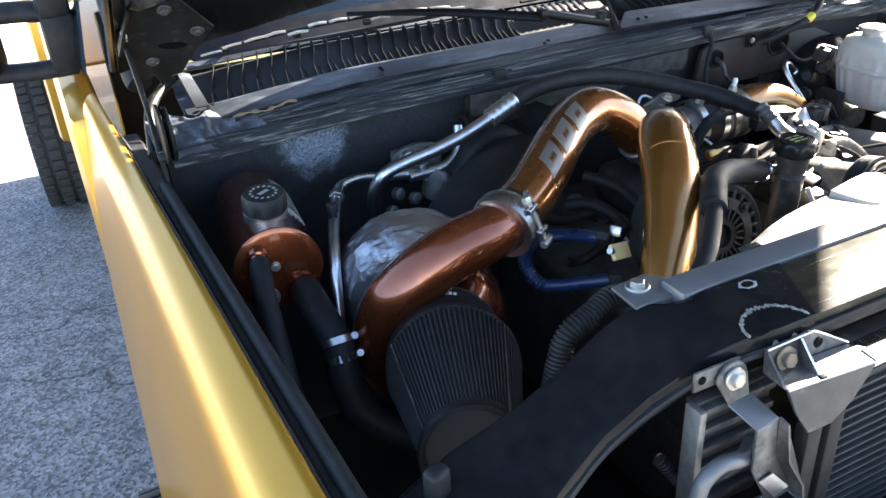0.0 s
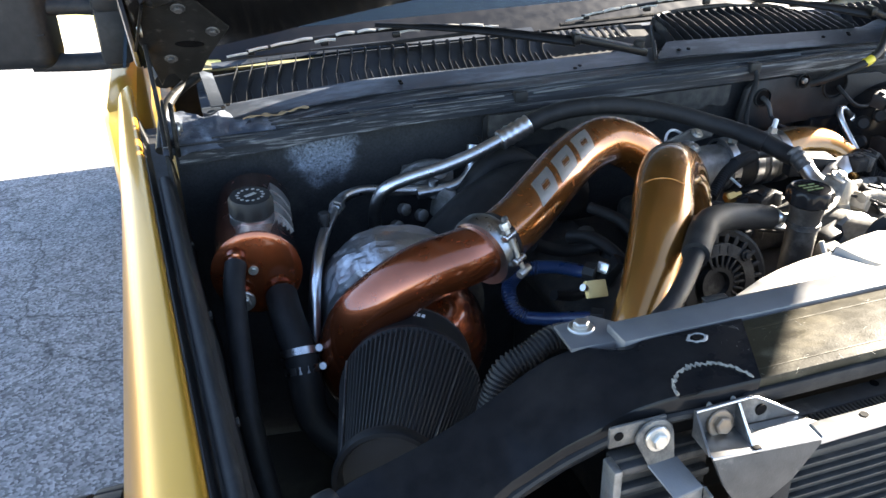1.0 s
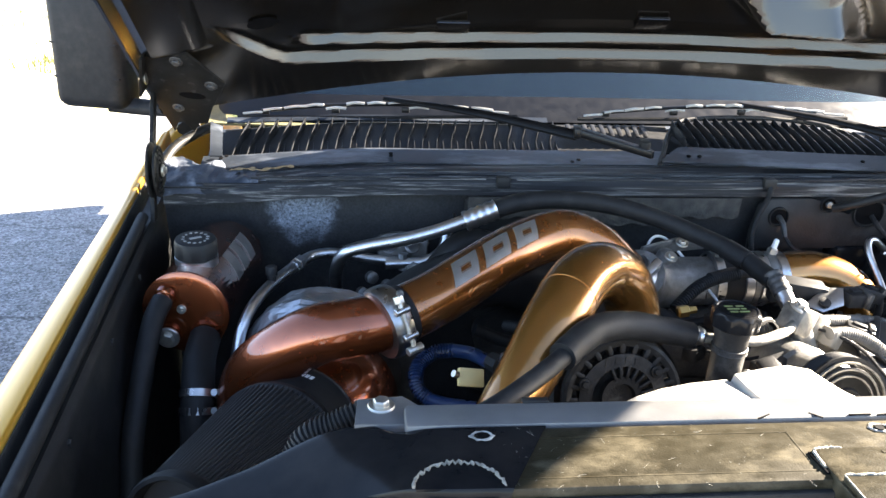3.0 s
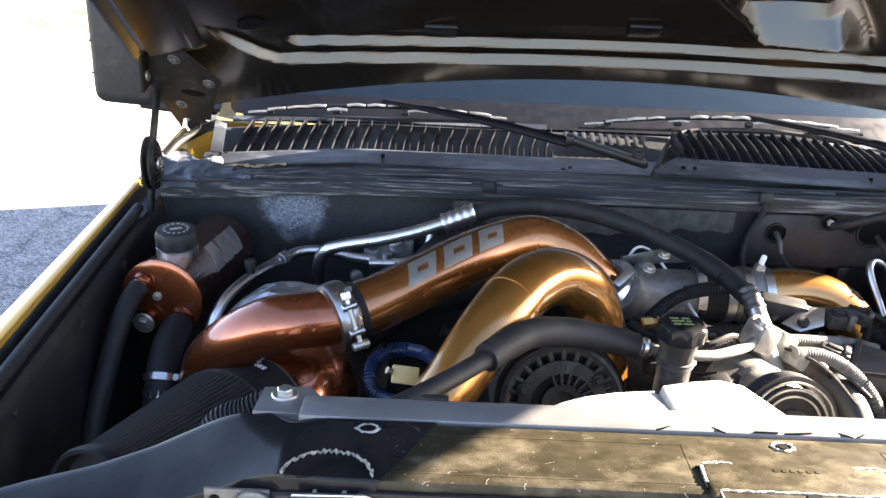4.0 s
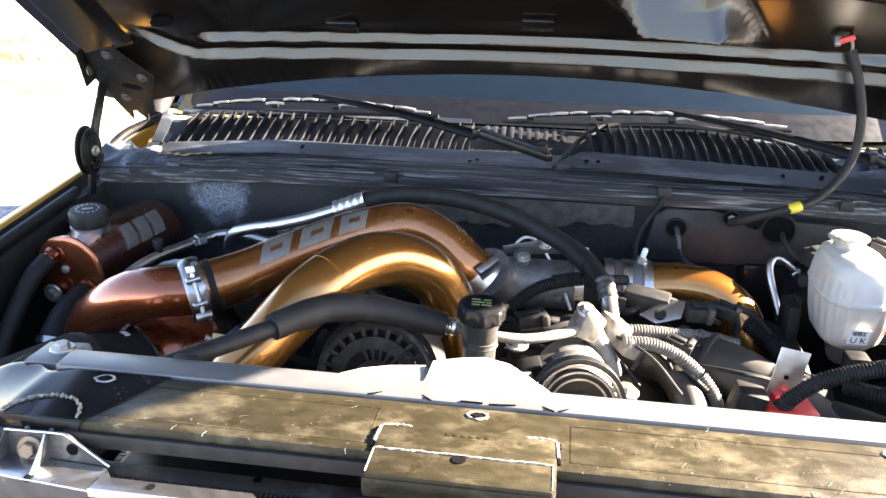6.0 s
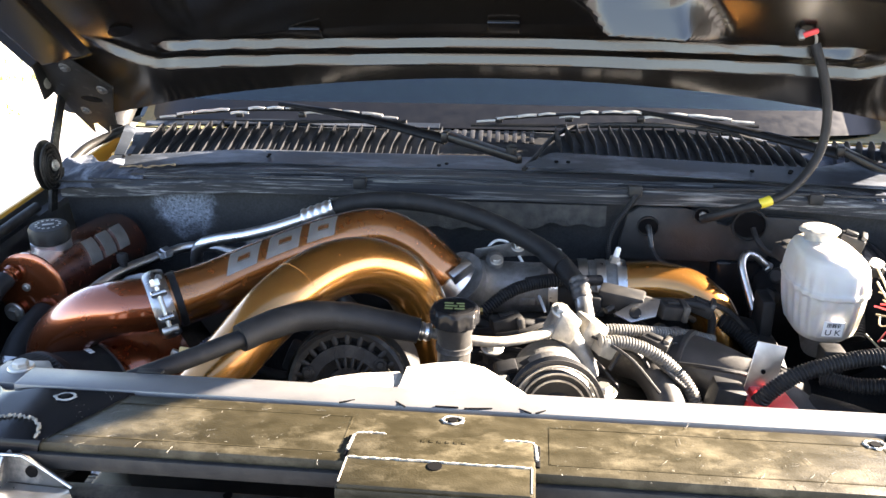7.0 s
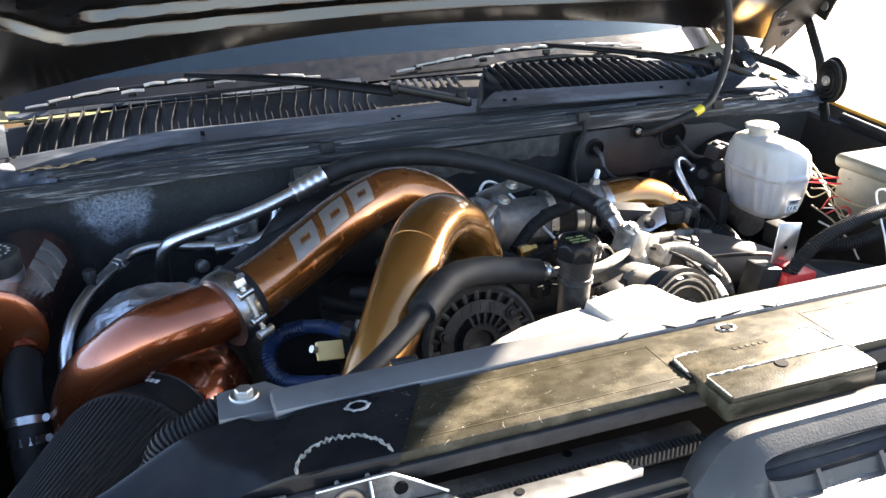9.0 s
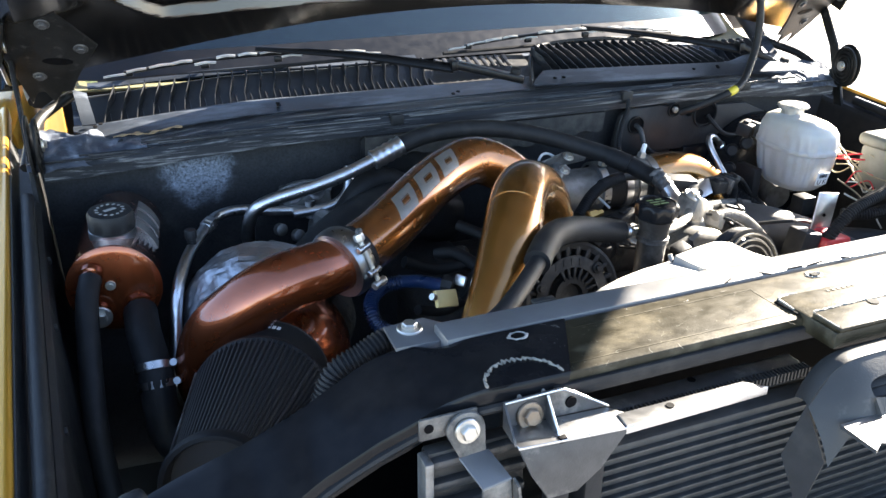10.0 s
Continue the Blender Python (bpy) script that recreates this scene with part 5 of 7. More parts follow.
SHTOP = [(-0.19, 1.15), (-0.158, 1.167), (-0.135, 1.175), (-0.105, 1.181), (-0.0655, 1.185), (-0.0625, 1.178), (-0.059, 1.191), (-0.03, 1.197), (-0.005, 1.200), (0.02, 1.195), (0.042, 1.181), (0.06, 1.169), (0.09, 1.145), (0.20, 1.11)]
def shroud_top(x):
    for a, b in zip(SHTOP, SHTOP[1:]):
        if x <= b[0]:
            return a[1] + (b[1] - a[1]) * max(x - a[0], 0) / (b[0] - a[0])
    return SHTOP[-1][1]
# The lip is much paler than the black back and lower shroud.
part("lip", sheet(B(), lambda u, v: (lambda x: (x, 0.050 + 0.097 * v, 1.210 * (1 - v) + shroud_top(x) * v - 0.004 * math.sin(math.pi * v)))(-0.185 + 0.335 * u), 130, 12, 0.004), SHROUD, sh, "pale shroud lip")
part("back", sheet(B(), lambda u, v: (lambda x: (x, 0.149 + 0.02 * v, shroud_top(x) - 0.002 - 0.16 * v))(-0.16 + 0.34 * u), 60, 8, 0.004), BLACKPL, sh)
part("lower_shroud", box(B(), (0.0, 0.10, 1.06), (0.66, 0.09, 0.18), 0.02), BLACKPL, sh)
# intake pipe A with band clamp and decal
pa = thing("intake_pipe", (-0.2, 0.45, 1.0), "bronze candy-painted intake pipe with silver block decal", "pipe")
PA = [(-0.4011, 0.3388, 1.1618), (-0.3509, 0.3696, 1.1718), (-0.3041, 0.4047, 1.1850), (-0.252, 0.4485, 1.1977), (-0.2039, 0.4848, 1.2054), (-0.1555, 0.5063, 1.2086), (-0.1096, 0.5108, 1.1903), (-0.0742, 0.5077, 1.160), (-0.0536, 0.5089, 1.140)]
RA = 0.0354
part("tube", tube(B(), PA, RA, n=36, res=12), BRONZE, pa, "bronze candy-painted tube")
ca = curve_points(PA, 12)
def pipe_mark(shape, i0, i1, turn0, turn1, cell=10):
    """A thin plate laid on the pipe, between two places along it and two angles round it."""
    bm = B()
    up = Vector((0, -0.62, 0.78))
    def at(u, v, lift):
        s, a = shape(u, v)
        f = i0 + (i1 - i0) * s
        i = min(int(f), len(ca) - 2)
        p = ca[i].lerp(ca[i + 1], f - i)
        t = (ca[i + 1] - ca[i]).normalized()
        n = (up - t * up.dot(t)).normalized()
        b = t.cross(n)
        ang = radians(turn0 + (turn1 - turn0) * a)
        return p + (n * math.cos(ang) + b * math.sin(ang)) * (RA + lift)
    lo = [[bm.verts.new(at(i / cell, j / cell, -0.0005)) for j in range(cell + 1)] for i in range(cell + 1)]
    hi = [[bm.verts.new(at(i / cell, j / cell, 0.0009)) for j in range(cell + 1)] for i in range(cell + 1)]
    for i in range(cell):
        for j in range(cell):
            bm.faces.new((hi[i][j], hi[i + 1][j], hi[i + 1][j + 1], hi[i][j + 1]))
    for g in ([(lo[i][0], hi[i][0]) for i in range(cell + 1)], [(lo[i][cell], hi[i][cell]) for i in range(cell + 1)], [(lo[0][j], hi[0][j]) for j in range(cell + 1)], [(lo[cell][j], hi[cell][j]) for j in range(cell + 1)]):
        for (a, b), (c, d) in zip(g, g[1:]):
            bm.faces.new((a, b, d, c))
    return bm
def bar_shape(s0, s1, a0, a1, slant=0.12):
    return lambda u, v: (s0 + (s1 - s0) * u + slant * (a0 + (a1 - a0) * v), a0 + (a1 - a0) * v)
for k in range(3):
    part("decal_block", pipe_mark(bar_shape(0.02 + 0.32 * k, 0.27 + 0.32 * k, 0.0, 1.0), 15, 47, 24, -26), LOGO, pa, "slanted silver block decal")
    part("decal_notch", pipe_mark(bar_shape(0.10 + 0.32 * k, 0.20 + 0.32 * k, 0.36, 0.64), 15, 47, 24, -26, 4), BRONZE, pa)
# two band clamps
def band_clamp(parent, at, axis, r, wide, bolt_side):
    """A V-band: ring, T-bolt with trunnions."""
    c = part("band_clamp", lathe(B(), [(r + 0.0015, -wide / 2), (r + 0.004, -wide / 2), (r + 0.0065, -wide * 0.3), (r + 0.007, 0), (r + 0.0065, wide * 0.3), (r + 0.004, wide / 2), (r + 0.0015, wide / 2)], at, axis, n=40), CHROME, parent, "polished steel band clamp with T-bolt")
    u, v, w = frame_of(axis)
    side = Vector(bolt_side)
    side = (side - w * side.dot(w)).normalized()
    tang = w.cross(side)
    p = Vector(at) + side * (r + 0.009)
    for k in (-1, 1):
        bm = B()
        lathe(bm, [(0.0036, -0.0095), (0.0046, -0.0085), (0.0046, 0.0085), (0.0036, 0.0095)], p + tang * 0.016 * k, w, n=14)
        part("trunnion", bm, CHROME, c)
    bm = B()
    tube(bm, [p + tang * -0.034, p + tang * 0.03], 0.0032, n=10, res=2)
    lathe(bm, [(0.006, 0), (0.0065, 0.002), (0.0065, 0.008), (0.005, 0.009)], p + tang * -0.034, tang, n=6)
    lathe(bm, [(0.0045, -0.010), (0.0052, -0.009), (0.0052, 0.009), (0.0045, 0.010)], p + tang * 0.032, w, n=12)
    part("t_bolt", bm, ZINC, c)
    for k in (-1, 1):
        bm = B()
        lathe(bm, [(0.0035, 0.002), (0.0045, 0.001), (0.0045, -0.002)], p + tang * 0.035 * k - side * 0.002 + w * wide * 0.22, side, n=10)
        part("rivet", bm, DULLSTEEL, c)
    return c
ax = (Vector(PA[1]) - Vector(PA[0])).normalized()
band_clamp(pa, Vector(PA[0]) - ax * 0.006, ax, 0.0385, 0.026, (0.0, -0.93, 0.22))
part("gasket_ring", lathe(B(), [(0.0345, 0.010), (0.0368, 0.0105), (0.0368, 0.019), (0.0345, 0.020)], Vector(PA[0]), ax, n=40), RUBBER, pa, "dark rubber edge beside the clamp")
axe = (Vector(PA[-1]) - Vector(PA[-2])).normalized()
ec = part("end_band", lathe(B(), [(0.0375, -0.012), (0.0395, -0.0115), (0.0395, 0.0115), (0.0375, 0.012)], Vector(PA[-1]) + axe * 0.004, axe, n=40), ALU, pa, "plain aluminium end band")
tabp = Vector(PA[-1]) + axe * 0.002 + Vector((0.020, -0.030, 0.026))
part("tab", box(B(), tabp, (0.034, 0.012, 0.022), 0.002, (25, -28, 35)), ALU, ec, "aluminium tab with a slot")
part("tab_slot", box(B(), tabp + Vector((0.0, -0.0052, 0.0035)), (0.014, 0.006, 0.006), 0.0025, (25, -28, 35)), INK, ec)

# pipe B
pb = thing("charge_pipe", (-0.2, 0.28, 1.0), "gold candy-painted charge pipe arched over the alternator", "pipe")
PB = [(-0.3448, 0.1136, 1.0677), (-0.3044, 0.1527, 1.118), (-0.2611, 0.1975, 1.1668), (-0.2212, 0.2489, 1.2069), (-0.1835, 0.3068, 1.2234), (-0.144, 0.356, 1.2178), (-0.1042, 0.3899, 1.1899), (-0.082, 0.4052, 1.1501), (-0.0708, 0.407, 1.1075), (-0.0615, 0.402, 1.0382)]
part("tube", tube(B(), PB, lambda f: 0.0300 + 0.0055 * step(0.08, 0.4, f), n=36, res=12), GOLDP, pb, "gold candy-painted tube")
cb = curve_points(PB, 12)
i = 41
bm = B()
lathe(bm, [(0.0345, -0.0016), (0.0358, -0.0009), (0.0360, 0), (0.0358, 0.0009), (0.0345, 0.0016)], cb[i], cb[i + 1] - cb[i - 1], n=36)
part("weld_seam", bm, GOLDP, pb, "painted-over weld seam")

# pipe C on the far side of the throttle elbow
pc = thing("crossover_pipe", (0.28, 0.55, 1.0), "gold-painted crossover pipe catching the sun", "pipe")
PC = [(0.20, 0.566, 1.118), (0.25, 0.572, 1.119), (0.295, 0.570, 1.110), (0.328, 0.560, 1.088), (0.345, 0.548, 1.05), (0.35, 0.54, 0.99)]
part("tube", tube(B(), PC, 0.036, n=32, res=10), GOLDP, pc)
# silver throttle elbow and couplers between the pipes
te = thing("throttle_elbow", (0.05, 0.56, 1.0), "grey cast aluminium throttle elbow", "engine part")
part("casting", tube(B(), [(-0.04, 0.515, 1.142), (-0.028, 0.53, 1.126), (0.0, 0.548, 1.116), (0.05, 0.56, 1.112), (0.10, 0.563, 1.112)], lambda f: 0.041 - 0.004 * f, n=24, res=6), CASTALU, te)
part("coupler", tube(B(), [(0.092, 0.563, 1.112), (0.15, 0.566, 1.114)], 0.041, n=24, res=3), RUBBER, te, "black rubber coupler")
part("pipe_end", tube(B(), [(0.148, 0.566, 1.114), (0.205, 0.567, 1.117)], 0.0405, n=24, res=3), CASTALU, te)
for x in (0.098, 0.142, 0.168, 0.198):
    part("hose_clamp", lathe(B(), [(0.0415, -0.007), (0.043, -0.0065), (0.043, 0.0065), (0.0415, 0.007)], (x, 0.565, 1.114), (1, 0.02, 0.02), n=28), ALU, te, "aluminium hose band")
bm = B()
lathe(bm, [(0.004, 0.010), (0.010, 0.008), (0.013, 0.003), (0.014, -0.012)], (0.012, 0.545, 1.160), (0.1, -0.4, 0.9), n=18)
part("boss", bm, CASTALU, te)
bm = B()
slab(bm, [(-0.02, 0.575, 1.15), (0.09, 0.60, 1.15), (0.10, 0.60, 1.165), (0.04, 0.585, 1.175), (-0.02, 0.565, 1.168)], (0.2, -0.9, 0.3), 0.008, 0.002)
part("flange", bm, CASTALU, te)
for p in ((0.015, 0.53, 1.165), (0.045, 0.57, 1.172)):
    hex_bolt(te, p, (0.1, -0.5, 0.85), 0.006)
bm = B()
box(bm, (0.058, 0.523, 1.105), (0.030, 0.002, 0.010), 0.0006)
box(bm, (0.078, 0.524, 1.105), (0.006, 0.002, 0.010), 0.0006)
part("cast_mark", bm, CASTALU, te, "raised unreadable cast mark")
for p in ((0.10, 0.551, 1.155), (0.187, 0.566, 1.155)):
    st = thing("boost_fitting", p, "small steel sensor stud with a pale tip", "fitting")
    q = Vector(p)
    part("base", lathe(B(), [(0.008, 0.0), (0.008, 0.008), (0.0055, 0.010)], q, (0.25, 0, 1), n=6), ZINC, st)
    part("tip", lathe(B(), [(0.0045, 0.009), (0.0042, 0.022), (0.003, 0.024)], q, (0.25, 0, 1), n=12), PAPER, st)

# turbo compressor
tb = thing("turbocharger", (-0.5, 0.37, 0.95), "copper-painted turbo compressor housing", "turbocharger")
F0, F1 = Vector((-0.531, 0.252, 1.040)), Vector((-0.605, 0.062, 1.090))
FA = Vector((0.40, 0.905, -0.13)).normalized()       # inlet axis, towards the turbo
TC = Vector((-0.492, 0.362, 1.022))
tu = (Vector((0, 0, 1)) - FA * FA.z).normalized()
tv = FA.cross(tu)
# scroll: from the clamp round the compressor wheel
scroll = [Vector(PA[0]) - ax * 0.004, (-0.444, 0.325, 1.159), (-0.489, 0.326, 1.149), (-0.532, 0.334, 1.122), (-0.567, 0.346, 1.085), (-0.580, 0.355, 1.038), (-0.573, 0.366, 0.990), (-0.545, 0.375, 0.952), (-0.50, 0.385, 0.935), (-0.452, 0.388, 0.945), (-0.432, 0.390, 0.965)]
part("scroll", tube(B(), scroll, lambda f: 0.0348 + 0.003 * math.sin(f * 3.1) - 0.010 * step(0.6, 1, f), n=28, res=10), COPPER, tb, "copper candy-painted scroll")
part("cover", lathe(B(), [(0.060, -0.030), (0.070, -0.028), (0.074, -0.020), (0.080, -0.012), (0.087, 0.006), (0.090, 0.03), (0.086, 0.06), (0.07, 0.075)], TC, FA, n=40), COPPER, tb)
part("inlet", lathe(B(), [(0.060, -0.060), (0.068, -0.050), (0.069, -0.030), (0.074, -0.012)], TC, FA, n=40), COPPER, tb)
part("coupler", lathe(B(), [(0.066, -0.112), (0.0715, -0.110), (0.0730, -0.060), (0.0730, -0.042), (0.068, -0.041)], TC, FA, n=40), RUBBER, tb, "black coupler with a small white mark")
part("coupler_band", lathe(B(), [(0.0715, -0.0425), (0.0738, -0.042), (0.0738, -0.039), (0.0715, -0.0385)], TC, FA, n=40), DULLSTEEL, tb)
part("centre_housing", lathe(B(), [(0.07, 0.07), (0.055, 0.08), (0.055, 0.15), (0.08, 0.16)], TC, FA, n=32), ENGINE, tb)
bm = B()
for k in range(6):
    a = radians(14 - 4.5 * k)
    d = tu * math.cos(a) + tv * math.sin(a)
    c = TC + FA * -0.060 + d * 0.0731
    e = FA.cross(d)
    slab(bm, [c + e * x + FA * y for x, y in ((-0.0022, -0.0035), (0.0018, -0.0035), (0.0022, 0.0035), (-0.0018, 0.0035))], d, 0.0008)
part("mark", bm, PAPER, tb, "small white unreadable mark")
# foil heat blanket behind it
def blanket(u, v):
    """A foil wrap, folded by hand round the hot side."""
    a = radians(-175 + 215 * u)
    prof = [(0.03, 0.0), (0.070, 0.004), (0.090, 0.03), (0.096, 0.07), (0.088, 0.11), (0.05, 0.13)]
    f = v * 5
    i = min(int(f), 4)
    r, h = prof[i][0] + (prof[i + 1][0] - prof[i][0]) * (f - i), prof[i][1] + (prof[i + 1][1] - prof[i][1]) * (f - i)
    q = Vector((math.cos(a) * 2.6, math.sin(a) * 2.6, h * 34))
    r *= 1.18 + 0.07 * (0.35 - abs(noise.noise(q))) + 0.045 * (0.3 - abs(noise.noise(Vector((q.x * 1.3, q.y * 1.3, q.z * 4)))))
    return TC + FA * (0.062 + h) + Vector((-0.050, -0.022, 0.024)) + (tu * math.cos(a) + tv * math.sin(a)) * r
bl = single("heat_blanket", sheet(B(), blanket, 110, 34), FOIL, "crinkled silver foil turbo heat blanket", "heat shield", sharp=9)

# cone air filter
af = thing("air_filter", (-0.56, 0.17, 1.02), "black pleated cone air filter", "air filter")
fd = (F1 - F0).normalized()
L = (F1 - F0).length
NP = 84
part("pleats", lathe(B(), [(0.0795 - 0.0305 * k / 8, 0.012 + (L - 0.024) * k / 8) for k in range(9)], F0, fd, n=NP * 4, wave=lambda k, j: 1.0 + (0.022 if k % 4 in (1, 2) else -0.022)), FILTERM, af, "pleated dark filter media", sharp=15)
part("collar", lathe(B(), [(0.054, -0.012), (0.062, -0.008), (0.078, -0.002), (0.0815, 0.004), (0.0815, 0.012), (0.079, 0.015)], F0, fd, n=48), RUBBER, af, "moulded rubber collar")
part("end_cap", lathe(B(), [(0.0495, L - 0.014), (0.0525, L - 0.011), (0.0535, L), (0.0515, L + 0.004), (0.0475, L + 0.004), (0.0455, L), (0.044, L - 0.022), (0.01, L - 0.024)], F0, fd, n=48), DARKRUB, af, "black rubber end cap")
bm = B()
side = fd.cross(Vector((0, 0, 1))).normalized()
lift = side * -0.75 + Vector((0, 0, 0.66))
lift = (lift - fd * lift.dot(fd)).normalized()
lift2 = (side * 0.86 + Vector((0, 0, 0.5)))
lift2 = (lift2 - fd * lift2.dot(fd)).normalized()
for l in (lift2, lift):
    tube(bm, [F0 + fd * 0.012 + l * 0.0818, F0 + fd * (L - 0.01) + l * 0.0512], 0.0012, n=6, res=6)
part("seam", bm, DULLSTEEL, af, "thin pale seam of the mesh")
DUSTPL = surf("dusty_grey_black_plastic", (0.018, 0.017, 0.016), (0.034, 0.032, 0.029), rough=0.5, bump=0.15, stain=(0.16, 0.15, 0.13), stain_scale=22, stain_cut=(0.5, 0.8))

def hose(name, pts, r, mat, label, category="hose", rib=None, n=14, res=8, group="", flat=1.0):
    return single(name, tube(B(), pts, r, n=n, res=res, rib=rib, flat=flat), mat, label, category, group)

def clamp_ring(parent, at, axis, r, wide=0.009, screw=(0, -1, 0.4)):
    c = part("hose_clamp", lathe(B(), [(r, -wide / 2), (r + 0.0018, -wide / 2), (r + 0.0018, wide / 2), (r, wide / 2)], at, axis, n=28), CHROME, parent, "slotted worm-drive hose clamp")
    u, v, w = frame_of(axis)
    s = Vector(screw)
    s = (s - w * s.dot(w)).normalized()
    bm = B()
    t = w.cross(s)
    lathe(bm, [(0.0045, -0.009), (0.0048, -0.008), (0.0048, 0.006), (0.006, 0.007), (0.006, 0.011)], Vector(at) + s * (r + 0.004), t, n=10)
    part("screw_housing", bm, CHROME, c)
    bm = B()
    for k in range(9):
        a = radians(-60 + 15 * k)
        q = Vector(at) + (s * math.cos(a + 1.3) + t * math.sin(a + 1.3)) * (r + 0.0019)
        box(bm, q, (0.0012, 0.0012, wide * 0.6), 0)
    part("slots", bm, INK, c)
    return c

# ---- copper coolant tank ----
ct = thing("coolant_tank", (-0.66, 0.56, 1.0), "copper-painted cylindrical coolant tank with black cap", "coolant tank")
T0, T1 = Vector((-0.672, 0.462, 1.1135)), Vector((-0.648, 0.70, 1.108))
ta = (T1 - T0).normalized()
TL = (T1 - T0).length
TR = 0.0555
part("cylinder", lathe(B(), [(0.001, 0.0), (TR - 0.008, 0.0), (TR - 0.003, 0.001), (TR + 0.0012, 0.002), (TR + 0.0012, 0.006), (TR, 0.008), (TR, TL - 0.012), (TR - 0.004, TL - 0.004), (TR - 0.014, TL), (0.001, TL)], T0, ta, n=48), COPPER, ct, "copper candy-painted cylinder")
part("rim_weld", lathe(B(), [(TR - 0.001, 0.001), (TR + 0.0025, 0.003), (TR + 0.0025, 0.006), (TR - 0.001, 0.008)], T0, ta, n=48), COPPER, ct)
CAPB = Vector((-0.664, 0.523, 1.165))
part("neck", lathe(B(), [(0.026, -0.02), (0.0245, 0.0)], CAPB, (0.03, -0.08, 1), n=28), COPPER, ct)
part("collar", lathe(B(), [(0.0265, -0.004), (0.029, -0.003), (0.029, 0.008), (0.0265, 0.009)], CAPB, (0.03, -0.08, 1), n=32), ALU, ct, "aluminium filler collar")
cap = part("cap", lathe(B(), [(0.027, 0.008), (0.0285, 0.010), (0.0285, 0.028), (0.0265, 0.033), (0.018, 0.034), (0.001, 0.0335)], CAPB, (0.03, -0.08, 1), n=48, wave=lambda k, j: 1.0 + (0.025 if (k // 3) % 2 and j in (1, 2) else 0)), BLACKPL, ct, "ribbed black pressure cap")
bm = B()
cu, cv, cw = frame_of((0.03, -0.08, 1))
for k in range(14):
    a = k * math.tau / 14
    box(bm, CAPB + cw * 0.0342 + (cu * math.cos(a) + cv * math.sin(a)) * 0.0165, (0.004, 0.003, 0.0006), 0, (0, 0, math.degrees(a)))
box(bm, CAPB + cw * 0.0342, (0.016, 0.006, 0.0006), 0, (0, 0, 30))
part("cap_print", bm, surf("grey_cap_print", (0.3, 0.3, 0.29), rough=0.5, bump=0), cap, "grey unreadable warning print")
# silver block decal wrapped on the side
def tank_mark(s0, s1, a0, a1, slant=0.0):
    bm = B()
    up = Vector((0, 0, 1))
    n0 = (up - ta * up.dot(ta)).normalized()
    b0 = ta.cross(n0)
    lo, hi = [], []
    for i in range(7):
        for lst, lift in ((lo, -0.0004), (hi, 0.0008)):
            row = []
            for j in range(7):
                a = radians(a0 + (a1 - a0) * j / 6)
                s = s0 + (s1 - s0) * i / 6 + slant * j / 6
                row.append(bm.verts.new(T0 + ta * s + (n0 * math.cos(a) + b0 * math.sin(a)) * (TR + lift)))
            lst.append(row)
    for i in range(6):
        for j in range(6):
            bm.faces.new((hi[i][j], hi[i + 1][j], hi[i + 1][j + 1], hi[i][j + 1]))
    for i in range(6):
        bm.faces.new((lo[i][0], lo[i + 1][0], hi[i + 1][0], hi[i][0]))
        bm.faces.new((lo[i][6], hi[i][6], hi[i + 1][6], lo[i + 1][6]))
        bm.faces.new((lo[0][i], hi[0][i], hi[0][i + 1], lo[0][i + 1]))
        bm.faces.new((lo[6][i], lo[6][i + 1], hi[6][i + 1], hi[6][i]))
    return bm
for s0 in (0.092, 0.130, 0.168):
    part("decal_block", tank_mark(s0, s0 + 0.028, 30, 72, -0.012), LOGO, ct, "silver block decal")
# outlets on the front face
def barb(p, d, r, l, mat, name="outlet"):
    return part(name, lathe(B(), [(r * 1.25, -0.004), (r * 1.25, 0.004), (r, 0.006), (r, l)], p, d, n=20), mat, ct)
barb(T0 + Vector((-0.024, 0, 0.026)), (-0.25, -1, -0.35), 0.011, 0.02, COPPER)
barb(T0 + Vector((0.026, 0, -0.030)), (0.1, -1, -0.3), 0.017, 0.022, COPPER)
hex_bolt(ct, T0 + Vector((-0.022, -0.012, -0.030)), (-0.05, -1, -0.1), 0.0095, ZINC, "drain_plug", label="zinc hex drain plug")
part("plug_boss", lathe(B(), [(0.0125, -0.014), (0.0125, 0.003)], T0 + Vector((-0.022, -0.001, -0.030)), (0, -1, 0), n=20), COPPER, ct)
hex_bolt(ct, T0 + Vector((-0.004, -0.001, 0.006)), (0, -1, 0), 0.004, ZINC)
hl = hose("tank_hose", [(-0.697, 0.452, 1.137), (-0.704, 0.42, 1.120), (-0.709, 0.37, 1.075), (-0.712, 0.31, 1.01), (-0.705, 0.25, 0.93), (-0.70, 0.20, 0.86)], 0.0135, RUBBER, "black rubber hose from the coolant tank")
hr = hose("tank_hose", [(-0.646, 0.450, 1.082), (-0.646, 0.41, 1.075), (-0.643, 0.376, 1.063), (-0.640, 0.352, 1.046), (-0.640, 0.335, 1.015), (-0.635, 0.318, 0.975), (-0.60, 0.30, 0.935), (-0.56, 0.30, 0.91)], 0.021, RUBBER, "thick black hose below the coolant tank, double-clamped")
clamp_ring(hr, (-0.6410, 0.357, 1.0520), (0, 0.62, 0.78), 0.0212, screw=(1, -0.3, 0))
clamp_ring(hr, (-0.6400, 0.347, 1.0340), (0, 0.50, 0.86), 0.0212, screw=(1, -0.3, 0))

# ---- refrigerant line and hose ----
al = thing("refrigerant_line", (-0.38, 0.6, 1.0), "bent aluminium refrigerant line with crimped hose end", "pipe")
